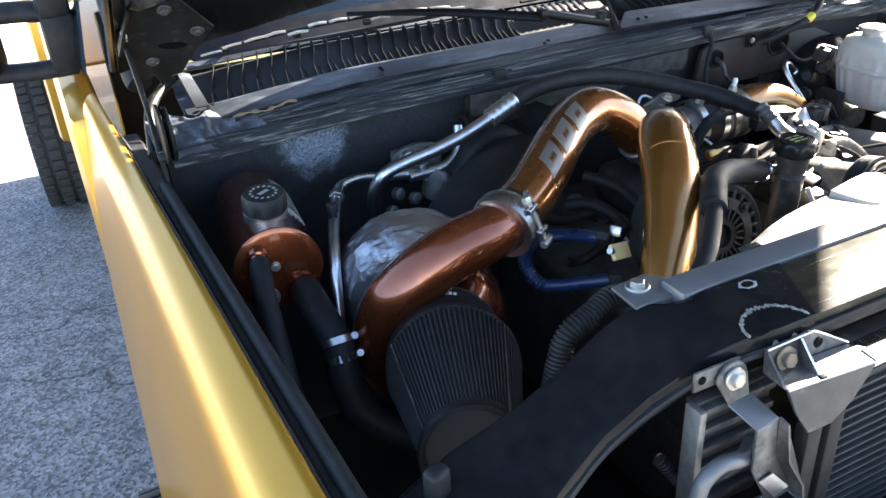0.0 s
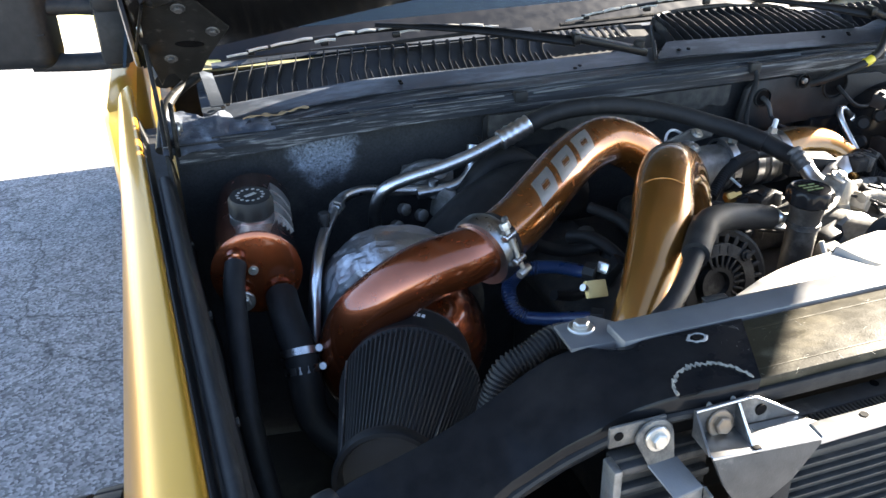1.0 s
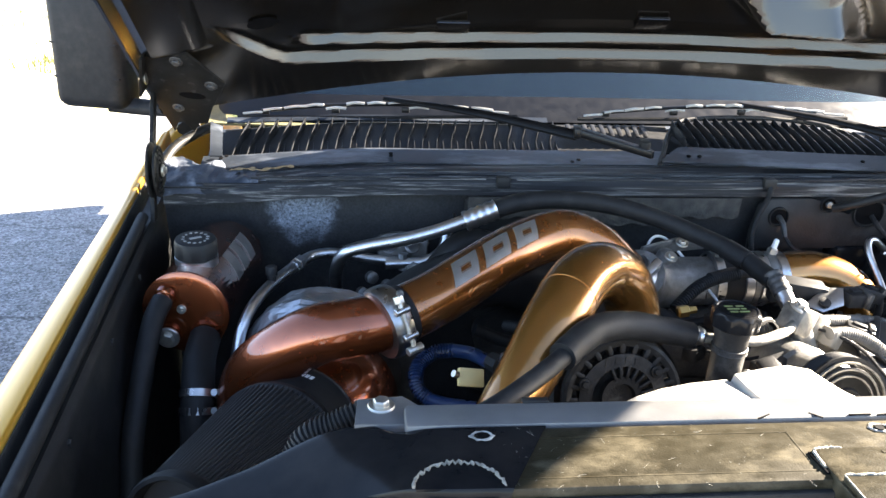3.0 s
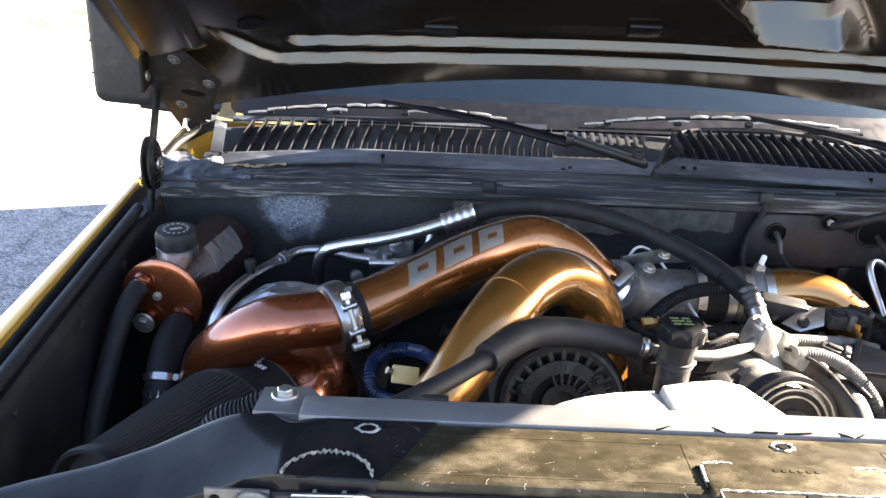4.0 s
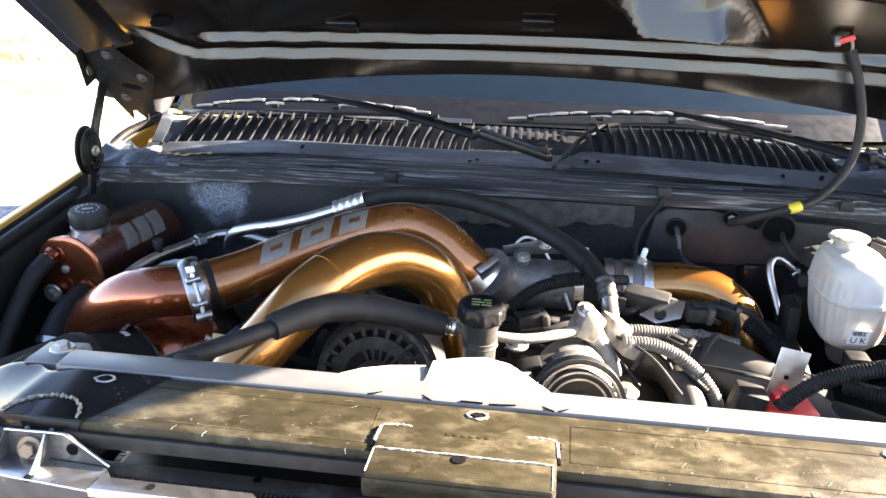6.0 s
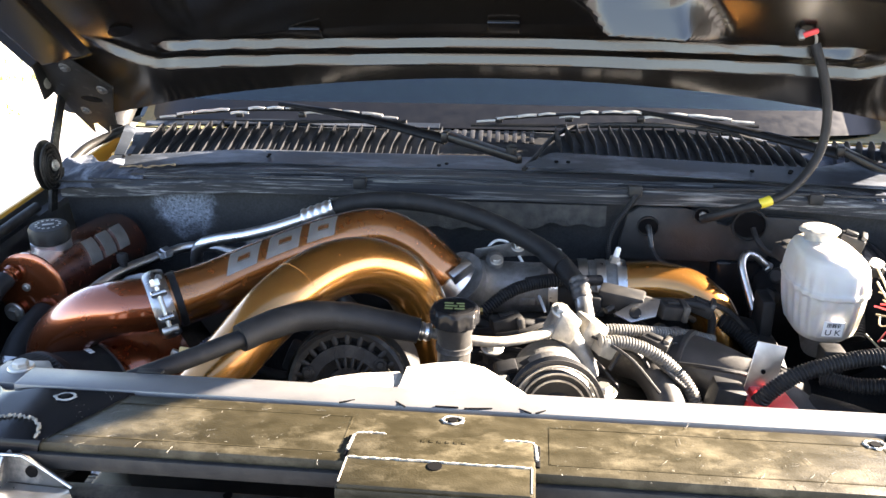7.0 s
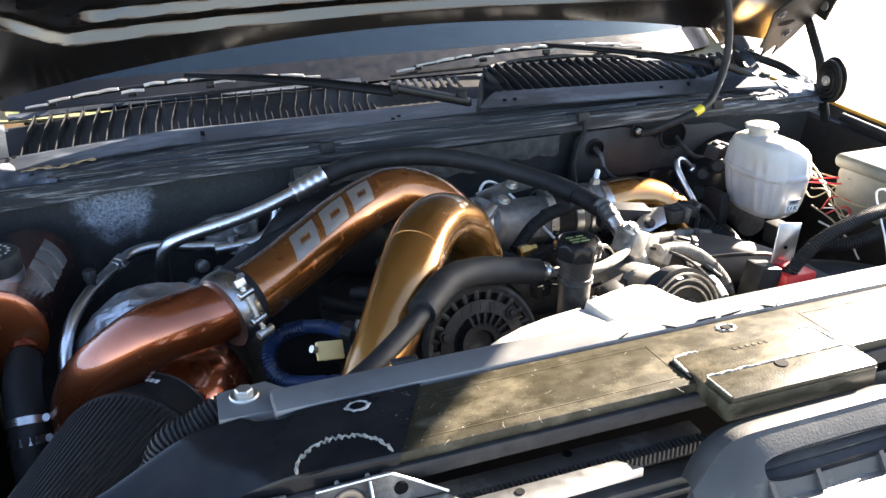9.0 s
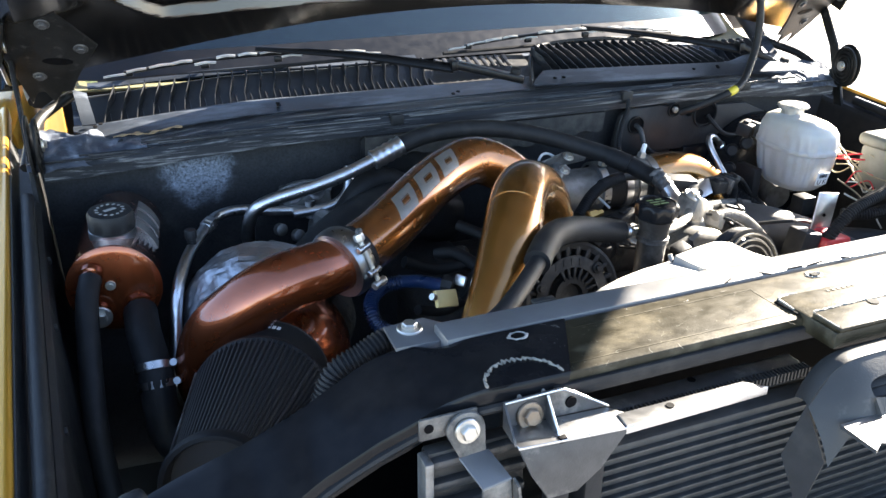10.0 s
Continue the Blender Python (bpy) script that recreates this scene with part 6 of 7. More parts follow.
part("tube", tube(B(), [(-0.476, 0.628, 1.04), (-0.477, 0.622, 1.085), (-0.475, 0.612, 1.118), (-0.462, 0.603, 1.143), (-0.43, 0.598, 1.156), (-0.38, 0.592, 1.168), (-0.335, 0.589, 1.181), (-0.30, 0.590, 1.193), (-0.275, 0.592, 1.202)], 0.0098, n=16, res=8), ALU, al)
part("crimp", tube(B(), [(-0.285, 0.591, 1.198), (-0.238, 0.5955, 1.216)], lambda f: 0.0148 + 0.0010 * math.sin(f * 26), n=20, res=16), ALU, al, "ribbed aluminium crimp")
part("rubber_hose", tube(B(), [(-0.247, 0.596, 1.212), (-0.2004, 0.6023, 1.2245), (-0.1387, 0.6027, 1.2288), (-0.0685, 0.5947, 1.2239), (-0.0002, 0.5755, 1.2101), (0.0535, 0.5467, 1.1945), (0.0982, 0.505, 1.1812), (0.1218, 0.4643, 1.1680), (0.1295, 0.441, 1.164)], 0.0138, n=18, res=10), RUBBER, al, "thick black rubber hose")
part("sleeve", tube(B(), [(0.088, 0.515, 1.1840), (0.109, 0.487, 1.1755)], 0.0152, n=18, res=4), RUBBER, al)
part("crimp", tube(B(), [(0.1285, 0.447, 1.172), (0.1345, 0.420, 1.155)], lambda f: 0.0128 + 0.0007 * math.sin(f * 22), n=20, res=14), DULLSTEEL, al, "dull grey crimp")
part("end_pipe", tube(B(), [(0.1345, 0.42, 1.155), (0.137, 0.405, 1.145), (0.138, 0.385, 1.138)], 0.0115, n=14, res=5), ALU, al)
al2 = thing("heater_line", (-0.55, 0.55, 0.95), "thin bent aluminium heater line with service cap", "pipe")
part("tube", tube(B(), [(-0.33, 0.655, 1.10), (-0.38, 0.662, 1.105), (-0.43, 0.665, 1.110), (-0.48, 0.664, 1.119), (-0.512, 0.655, 1.119), (-0.528, 0.635, 1.118), (-0.548, 0.59, 1.119), (-0.570, 0.535, 1.118), (-0.588, 0.487, 1.109), (-0.599, 0.460, 1.088), (-0.607, 0.440, 1.05), (-0.617, 0.415, 0.99), (-0.622, 0.40, 0.93)], 0.0080, n=12, res=8), ALU, al2)
part("union_nut", lathe(B(), [(0.0075, -0.016), (0.0115, -0.014), (0.0115, 0.0), (0.0095, 0.002), (0.0095, 0.010)], (-0.536, 0.617, 1.1185), (-0.4, -0.9, 0), n=6), ALU, al2)
part("service_port", lathe(B(), [(0.006, 0.0), (0.0065, 0.012), (0.0085, 0.013), (0.0085, 0.024), (0.007, 0.026)], (-0.566, 0.546, 1.120), (0, 0, 1), n=14), BLACKPL, al2, "black service port cap")
# expansion block on the firewall
eb = thing("expansion_block", (-0.38, 0.69, 1.05), "grey refrigerant block on the firewall", "valve block")
part("block", box(B(), (-0.372, 0.686, 1.118), (0.080, 0.035, 0.040), 0.006), CASTALU, eb)
part("plate", slab(B(), [(-0.42 + 0.09 * (0.5 + 0.5 * math.cos(a)), 0.672, 1.132 + 0.018 * math.sin(a)) for a in [k * math.tau / 20 for k in range(20)]], (0, 1, 0), 0.008, 0.002), CASTALU, eb)
for x in (-0.395, -0.358):
    part("port", lathe(B(), [(0.009, -0.002), (0.012, 0.0), (0.012, 0.016)], (x, 0.660, 1.132), (0, 1, 0), n=18), ALU, eb)
part("stem", tube(B(), [(-0.372, 0.655, 1.122), (-0.372, 0.652, 1.095)], 0.008, n=12, res=2), ALU, eb)
part("pipe", tube(B(), [(-0.30, 0.672, 1.165), (-0.31, 0.655, 1.13), (-0.34, 0.65, 1.11), (-0.40, 0.652, 1.105)], 0.0085, n=12, res=6), ALU, eb)
part("drum", lathe(B(), [(0.01, 0.0), (0.026, 0.004), (0.028, 0.02), (0.028, 0.045), (0.02, 0.055)], (-0.355, 0.655, 1.055), (0.3, -0.1, 1), n=24), CASTALU, eb)
for p in ((-0.425, 0.66, 1.08), (-0.40, 0.65, 1.07), (-0.44, 0.655, 1.055)):
    part("fitting", lathe(B(), [(0.008, 0), (0.010, 0.003), (0.010, 0.014), (0.007, 0.016)], p, (0.4, -1, 0.2), n=12), CASTALU, eb)
hose("vacuum_line", [(-0.29, 0.69, 1.175), (-0.292, 0.66, 1.178), (-0.298, 0.64, 1.16), (-0.30, 0.63, 1.12), (-0.30, 0.62, 1.06)], 0.0025, RUBBER, "thin black vacuum line", "hose")

# ---- hose along the front of the engine ----
hp = thing("compressor_hose", (-0.18, 0.2, 1.1), "black sleeved refrigerant hose over the gold pipe", "hose")
part("thin_hose", tube(B(), [(-0.40, -0.0 + 0.07, 1.12), (-0.365, 0.065, 1.165), (-0.335, 0.075, 1.190), (-0.305, 0.092, 1.199), (-0.268, 0.125, 1.204), (-0.232, 0.162, 1.208)], 0.0098, n=16, res=8), RUBBER, hp)
part("sleeve", tube(B(), [(-0.236, 0.158, 1.208), (-0.215, 0.182, 1.211), (-0.185, 0.212, 1.211), (-0.145, 0.235, 1.203), (-0.10, 0.249, 1.190), (-0.062, 0.256, 1.179)], lambda f: 0.0150 + 0.0012 * math.sin(math.pi * f) + 0.0003 * math.sin(f * 31), n=18, res=8), RUBBER, hp, "thick foam sleeve")
part("crimp", tube(B(), [(-0.066, 0.2555, 1.180), (-0.048, 0.259, 1.176)], lambda f: 0.0105 + 0.0008 * math.sin(f * 18), n=16, res=10), ALU, hp)
part("metal_tube", tube(B(), [(-0.052, 0.258, 1.177), (-0.02, 0.264, 1.168), (0.03, 0.275, 1.160), (0.075, 0.298, 1.160), (0.098, 0.318, 1.162)], 0.0062, n=14, res=6), DUSTALU, hp, "dull aluminium tube")
# refrigerant manifold
mf = thing("hose_manifold", (0.12, 0.34, 1.08), "pale machined refrigerant manifold blocks", "fitting")
part("block", box(B(), (0.104, 0.325, 1.163), (0.030, 0.034, 0.034), 0.004, (0, 25, 20)), DUSTALU, mf)
part("block", box(B(), (0.137, 0.352, 1.143), (0.034, 0.036, 0.034), 0.004, (0, 30, 25)), DUSTALU, mf)
part("block", box(B(), (0.158, 0.332, 1.133), (0.022, 0.024, 0.024), 0.003, (0, 30, 25)), DUSTALU, mf)
part("stem", tube(B(), [(0.108, 0.332, 1.155), (0.13, 0.335, 1.115), (0.14, 0.335, 1.09)], 0.015, n=14, res=4), CASTALU, mf)
hex_bolt(mf, (0.102, 0.322, 1.182), (0.3, -0.3, 0.9), 0.008)
hex_bolt(mf, (0.02, 0.33, 1.125), (0.1, -0.3, 0.9), 0.009)
# ---- alternator ----
at_ = thing("alternator", (-0.15, 0.3, 1.0), "dark cast alternator with slotted face", "alternator")
AC, AD = Vector((-0.142, 0.235, 1.112)), Vector((0.04, -0.96, 0.26)).normalized()
part("body", lathe(B(), [(0.066, -0.020), (0.074, -0.019), (0.076, -0.012), (0.076, -0.09), (0.06, -0.10)], AC, AD, n=48), ENGINE, at_)
ALTM = surf("dark_cast_alternator", (0.028, 0.027, 0.0255), (0.017, 0.0165, 0.0155), rough=0.55, metal=0.5, bump=0.3, fine=400, stain=(0.09, 0.085, 0.075), stain_scale=40, stain_cut=(0.52, 0.8))
part("rim", lathe(B(), [(0.060, 0.004), (0.066, 0.006), (0.070, 0.004), (0.0705, -0.004), (0.060, -0.004)], AC, AD, n=48, ring=True), ALTM, at_)
part("face_ring", lathe(B(), [(0.0365, -0.004), (0.037, 0.007), (0.0515, 0.006), (0.052, -0.004)], AC, AD, n=48, ring=True), ALTM, at_)
part("hub", lathe(B(), [(0.001, -0.004), (0.014, -0.003), (0.016, 0.004), (0.024, 0.0045), (0.025, -0.004)], AC, AD, n=36), ALTM, at_, "black centre hub")
au, av, aw = frame_of(AD)
bm = B()
box(bm, (0, 0, 0), (0.018, 0.0035, 0.008), 0.001)
spoke = piece_mesh("spoke", bm, ALTM)
bm = B()
box(bm, (0, 0, 0), (0.019, 0.0066, 0.012), 0.002)
tooth = piece_mesh("cooling_tooth", bm, ALTM)
def radial(me, name, r, a, h):
    d = au * math.cos(a) + av * math.sin(a)
    ob = new(name, me)
    ob.parent = at_
    m = Matrix((d, aw.cross(d), aw)).transposed().to_4x4()
    ob.matrix_local = Matrix.Translation(AC + d * r + aw * h - ORIGIN[at_.name]) @ m
for k in range(16):
    radial(spoke, "spoke", 0.0305, k * math.tau / 22, 0.002)
for k in range(24):
    radial(tooth, "cooling_tooth", 0.0605, k * math.tau / 24, -0.001)
for a in (0.9, 3.0, 5.1):
    d = au * math.cos(a) + av * math.sin(a)
    hex_bolt(at_, AC + d * 0.049 + aw * 0.008, AD, 0.0045, ALTM)
bm = B()
up = (Vector((0, 0, 1)) - aw * aw.z).normalized()
rt = up.cross(aw)
for k in range(4):
    c = AC + aw * 0.0065 + up * (0.0445 - 0.0012 * (k - 1.5) ** 2) + rt * (-0.018 + 0.0115 * k)
    slab(bm, [c + rt * x + up * y for x, y in ((-0.004, -0.005), (0.003, -0.005), (0.004, 0.005), (-0.003, 0.005))], AD, 0.001)
part("cast_mark", bm, ALTM, at_, "raised unreadable cast mark")

# ---- oil filler ----
of = thing("oil_filler", (-0.02, 0.245, 1.0), "black oil filler neck with a ribbed cap", "oil filler")
OC = Vector((-0.019, 0.243, 1.196))
part("neck", lathe(B(), [(0.0185, -0.12), (0.0185, -0.05), (0.0195, -0.012), (0.0215, -0.004), (0.022, 0.0)], OC, (0.02, -0.03, 1), n=28), DUSTPL, of)
cp = part("cap", lathe(B(), [(0.022, 0.002), (0.0255, 0.003), (0.0262, 0.018), (0.0250, 0.0215), (0.0225, 0.0225), (0.0215, 0.0215), (0.001, 0.0215)], OC, (0.02, -0.03, 1), n=48, wave=lambda k, j: 1.0 + (0.07 if (k % 6) < 3 and j in (1, 2) else 0)), BLACKGL, of, "black ribbed oil cap")
bm = B()
for k, (x, y, l) in enumerate(((-0.007, 0.007, 0.010), (0.006, 0.007, 0.009), (-0.004, 0.0, 0.014), (0.008, 0.0, 0.006), (-0.006, -0.007, 0.009), (0.006, -0.007, 0.011))):
    box(bm, OC + Vector((x, y, 0.0220)), (l, 0.0025, 0.0006))
part("cap_print", bm, CREAM, cp, "faded yellow-green unreadable print")
part("collar", lathe(B(), [(0.021, -0.030), (0.0205, -0.029), (0.0205, -0.024), (0.019, -0.023)], OC, (0.02, -0.03, 1), n=28), DUSTPL, of)

# ---- refrigerant compressor ----
cm = thing("compressor", (0.09, 0.28, 0.95), "grimy aluminium compressor with a black clutch pulley", "compressor")
CA = Vector((0.095, 0.212, 1.122))
CD = Vector((0.05, -0.97, 0.25)).normalized()
part("body", lathe(B(), [(0.036, 0.0), (0.040, -0.004), (0.040, -0.05), (0.044, -0.055), (0.044, -0.12), (0.035, -0.13)], CA, CD, n=36), CASTALU, cm)
part("pulley", lathe(B(), [(0.044, 0.0), (0.052, 0.001), (0.052, 0.004), (0.048, 0.007), (0.052, 0.010), (0.048, 0.013), (0.052, 0.016), (0.048, 0.019), (0.052, 0.022), (0.052, 0.025), (0.044, 0.025)], CA, CD, n=44, ring=True), BLACKPL, cm, "black grooved pulley")
part("clutch_plate", lathe(B(), [(0.001, 0.028), (0.016, 0.030), (0.018, 0.027), (0.036, 0.027), (0.038, 0.029), (0.041, 0.027)], CA, CD, n=40), BLACKPL, cm)
# Pale rings stand in for sunlit arcs on the black pulley.
for rr in (0.0385, 0.031, 0.046):
    part("clutch_ring", lathe(B(), [(rr - 0.001, 0.0265), (rr - 0.001, 0.0298), (rr + 0.001, 0.0298), (rr + 0.001, 0.0265)], CA, CD, n=40, ring=True), DUSTALU, cm, "pale ring in place of a sunlit arc")
part("connector", box(B(), (0.055, 0.268, 1.128), (0.058, 0.026, 0.020), 0.003, (15, -10, 12)), BLACKPL, cm, "black electrical connector")
part("connector_latch", box(B(), (0.040, 0.258, 1.137), (0.024, 0.018, 0.008), 0.002, (15, -10, 12)), BLACKPL, cm)
part("lug", box(B(), (0.150, 0.250, 1.092), (0.026, 0.030, 0.050), 0.005), CASTALU, cm)
hex_bolt(cm, (0.150, 0.247, 1.117), (0, 0, 1), 0.010)
part("lug", box(B(), (0.172, 0.225, 1.062), (0.020, 0.026, 0.05), 0.004), ENGINE, cm)
hex_bolt(cm, (0.172, 0.222, 1.087), (0, 0, 1), 0.009)
part("lug", box(B(), (0.03, 0.24, 1.12), (0.03, 0.03, 0.025), 0.006), CASTALU, cm)
hose("dipstick_wire", [(-0.004, 0.225, 1.15), (0.0, 0.205, 1.115), (0.006, 0.195, 1.08)], 0.003, WHITEW, "pale thin wire beside the oil filler", "wire")

# ---- throttle wiring ----
tp = thing("throttle_sensor", (0.19, 0.44, 1.1), "black sensor box with a bright metal bracket", "sensor")
part("box", box(B(), (0.190, 0.470, 1.138), (0.062, 0.036, 0.026), 0.004, (0, 6, -12)), BLACKPL, tp)
part("plug", box(B(), (0.150, 0.462, 1.136), (0.026, 0.024, 0.020), 0.003, (0, 0, -10)), BLACKPL, tp)
part("bracket", slab(B(), [(0.178, 0.438, 1.128), (0.200, 0.425, 1.122), (0.232, 0.430, 1.130), (0.240, 0.452, 1.146), (0.222, 0.455, 1.146), (0.200, 0.450, 1.138)], (0, -0.5, 0.8), 0.003, 0.0008), ALU, tp, "bright bracket with a lever hole")
part("lever", lathe(B(), [(0.004, 0.004), (0.008, 0.003), (0.008, -0.001)], (0.205, 0.432, 1.134), (0, -0.5, 0.8), n=16), BLACKPL, tp)
hose("sensor_lead", [(0.23, 0.455, 1.142), (0.262, 0.462, 1.140), (0.298, 0.468, 1.132), (0.314, 0.47, 1.115), (0.315, 0.472, 1.08)], 0.0055, RUBBER, "taped black sensor lead", "wire")
hose("wiring_conduit", [(0.03, 0.36, 1.118), (0.10, 0.375, 1.128), (0.165, 0.385, 1.130), (0.22, 0.402, 1.122), (0.265, 0.42, 1.112), (0.31, 0.43, 1.10)], 0.0070, CONDUITPL, "dusty ribbed wiring conduit in the sun", "wiring", rib=(0.002, 0.004))
hose("wiring_conduit", [(0.150, 0.325, 1.142), (0.185, 0.335, 1.137), (0.222, 0.340, 1.120), (0.252, 0.338, 1.095), (0.272, 0.330, 1.066), (0.282, 0.322, 1.02)], 0.0074, CONDUITPL, "dusty ribbed wiring conduit bending down", "wiring", rib=(0.002, 0.004))
hose("wiring_conduit", [(0.0, 0.455, 1.115), (0.035, 0.475, 1.138), (0.07, 0.492, 1.146), (0.11, 0.505, 1.148)], 0.0085, BLACKPL, "black ribbed wiring conduit on the throttle elbow", "wiring", rib=(0.0018, 0.004))
hose("vacuum_hose", [(0.06, 0.490, 1.148), (0.10, 0.505, 1.150), (0.14, 0.512, 1.146), (0.165, 0.53, 1.14)], 0.0078, RUBBER, "grey rubber vacuum hose", "hose")
for k, pts in enumerate(([(-0.02, 0.46, 1.11), (0.01, 0.44, 1.10), (0.05, 0.43, 1.112), (0.09, 0.44, 1.105)], [(-0.01, 0.42, 1.10), (0.03, 0.40, 1.11), (0.06, 0.38, 1.10), (0.10, 0.39, 1.09)], [(0.0, 0.48, 1.10), (0.04, 0.47, 1.09), (0.09, 0.47, 1.10), (0.13, 0.46, 1.09)], [(0.02, 0.40, 1.085), (0.08, 0.41, 1.10), (0.12, 0.42, 1.085), (0.16, 0.43, 1.09)])):
    hose("wiring_loom", pts, 0.0075 - 0.0008 * k, RUBBER, "tangled black wiring loom beside the throttle elbow", "wiring")
hose("white_wire", [(-0.005, 0.575, 1.145), (0.0, 0.588, 1.163), (0.014, 0.597, 1.172), (0.034, 0.597, 1.165), (0.055, 0.572, 1.143), (0.075, 0.535, 1.118), (0.088, 0.50, 1.10)], 0.0022, PAPER, "thin white wire looping over the elbow", "wire")
part("cap", lathe(B(), [(0.006, 0), (0.007, 0.004), (0.007, 0.016), (0.004, 0.018)], (-0.006, 0.573, 1.138), (0, 0, 1), n=12), BLACKPL, te)
bf = single("brass_fitting", lathe(B(), [(0.006, -0.01), (0.0085, -0.008), (0.0085, 0.004), (0.005, 0.006), (0.005, 0.016)], (-0.012, 0.395, 1.142), (1, 0.1, 0.1), n=6), surf("brass", (0.5, 0.33, 0.12), (0.4, 0.26, 0.09), rough=0.35, metal=1.0), "small brass fitting on the gold pipe", "fitting")

# ---- blue hose, tan connector, corrugated hose ----
bh = thing("blue_hose", (-0.32, 0.28, 1.0), "blue silicone hose bent in a ribbed U", "hose")
part("upper", tube(B(), [(-0.275, 0.300, 1.120), (-0.287, 0.315, 1.117), (-0.302, 0.346, 1.110), (-0.322, 0.368, 1.103)], 0.0086, n=14, res=5), BLUEH, bh)
part("bend", tube(B(), [(-0.320, 0.366, 1.104), (-0.345, 0.371, 1.098), (-0.364, 0.360, 1.089), (-0.370, 0.343, 1.079), (-0.366, 0.332, 1.066), (-0.354, 0.324, 1.058)], 0.0086, n=16, res=8, rib=(0.0024, 0.0036)), BLUEH, bh, "ribbed blue bend")
part("lower", tube(B(), [(-0.356, 0.325, 1.058), (-0.335, 0.305, 1.063), (-0.31, 0.28, 1.073), (-0.285, 0.26, 1.08)], 0.0086, n=14, res=5), BLUEH, bh)
for p, d in (((-0.275, 0.300, 1.120), (-0.6, 0.8, 0)), ((-0.285, 0.26, 1.08), (-0.8, 0.5, 0))):
    part("end_fitting", lathe(B(), [(0.0105, -0.004), (0.012, -0.003), (0.012, 0.012), (0.0105, 0.013)], p, d, n=8), BLACKPL, bh)
part("bracket", box(B(), (-0.268, 0.292, 1.130), (0.006, 0.016, 0.014), 0.002, (0, 20, 30)), ALU, bh)
tc_ = thing("tan_connector", (-0.32, 0.222, 1.10), "small tan plastic connector tab", "connector")
part("tab", box(B(), (-0.319, 0.217, 1.151), (0.030, 0.006, 0.020), 0.0015, (-35, 12, 12)), TANTAG, tc_)
part("pin", lathe(B(), [(0.004, 0), (0.004, 0.006)], (-0.334, 0.213, 1.157), (-0.8, -0.3, 0.5), n=10), CHROME, tc_)
hose("corrugated_hose", [(-0.412, 0.088, 1.190), (-0.435, 0.086, 1.193), (-0.460, 0.082, 1.184), (-0.487, 0.081, 1.170), (-0.503, 0.075, 1.135), (-0.512, 0.07, 1.09), (-0.515, 0.065, 1.03)], 0.0115, BLACKPL, "black corrugated hose curling down beside the tie bar", "hose", rib=(0.0022, 0.0042), n=18)
hose("ribbed_cable", [(-0.46, -0.03, 1.09), (-0.44, -0.045, 1.06), (-0.415, -0.06, 1.03), (-0.39, -0.07, 1.0)], 0.006, BLACKPL, "thin black ribbed cable below the wing", "wiring", rib=(0.002, 0.004))

# ---- white coolant reservoir ----
rs = thing("coolant_reservoir", (0.462, 0.50, 1.05), "milky white plastic coolant reservoir with a pale cap", "coolant reservoir")
RC = Vector((0.462, 0.497, 0))
def egg(u, v):
    """Rounded tank: round in plan, domed above, tapered below, ribbed below the seam."""
    a = u * math.tau
    prof = [(0.026, 1.223), (0.044, 1.2205), (0.057, 1.213), (0.0635, 1.200), (0.0655, 1.186), (0.0665, 1.174), (0.0685, 1.171), (0.0685, 1.166), (0.0655, 1.163), (0.0635, 1.145), (0.0600, 1.125), (0.055, 1.107), (0.045, 1.097), (0.02, 1.095)]
    f = v * (len(prof) - 1)
    i = min(int(f), len(prof) - 2)
    t = f - i
    r, z = prof[i][0] * (1 - t) + prof[i + 1][0] * t, prof[i][1] * (1 - t) + prof[i + 1][1] * t
    sx, sy = abs(math.cos(a)) ** 0.75 * math.copysign(1, math.cos(a)), abs(math.sin(a)) ** 0.75 * math.copysign(1, math.sin(a))
    rib = 0.0010 * math.sin(a * 22) * step(0.25, 0.34, v) * (1 - step(0.78, 0.9, v))
    return RC + Vector((sx * (r * 0.73 + rib), sy * (r * 1.08 + rib), z - 0.010 * step(0.0, 0.09, r * sx + 0.02) * step(1.19, 1.22, z)))
bm = B()
nu, nv = 104, 39
g = [[bm.verts.new(egg(i / nu, j / nv)) for j in range(nv + 1)] for i in range(nu)]
for i in range(nu):
    for j in range(nv):
        bm.faces.new((g[i][j], g[(i + 1) % nu][j], g[(i + 1) % nu][j + 1], g[i][j + 1]))
bm.faces.new([g[i][0] for i in range(nu)])
bm.faces.new([g[i][nv] for i in range(nu)])
part("tank", bm, TANKPL, rs, "milky ribbed tank")
part("neck", lathe(B(), [(0.019, 1.210), (0.018, 1.224)], (0.450, 0.508, 0), (0, 0, 1), n=28), TANKPL, rs)
part("cap", lathe(B(), [(0.016, 1.222), (0.0185, 1.2225), (0.019, 1.2315), (0.0242, 1.2325), (0.0246, 1.2365), (0.0225, 1.2385), (0.001, 1.2392)], (0.450, 0.508, 0), (0, 0, 1), n=48, wave=lambda k, j: 1.0 + (0.07 if (k % 8) < 4 and j in (3, 4) else 0)), CAPMETAL, rs, "dusty grey ribbed cap")
part("foot", box(B(), (0.480, 0.475, 1.060), (0.03, 0.03, 0.035), 0.004), BLACKPL, rs)
part("bracket", box(B(), (0.40, 0.535, 1.09), (0.018, 0.05, 0.07), 0.004), BLACKPL, rs)
lab = thing("label", (0.448, 0.42, 1.13), "white sticker with black letters and a barcode", "label")
bm = B()
LP, LN = Vector((0.456, 0.4230, 1.128)), Vector((0.0, -0.985, -0.19)).normalized()
lx, lz = Vector((1, 0, 0)), LN.cross(Vector((1, 0, 0))) * -1
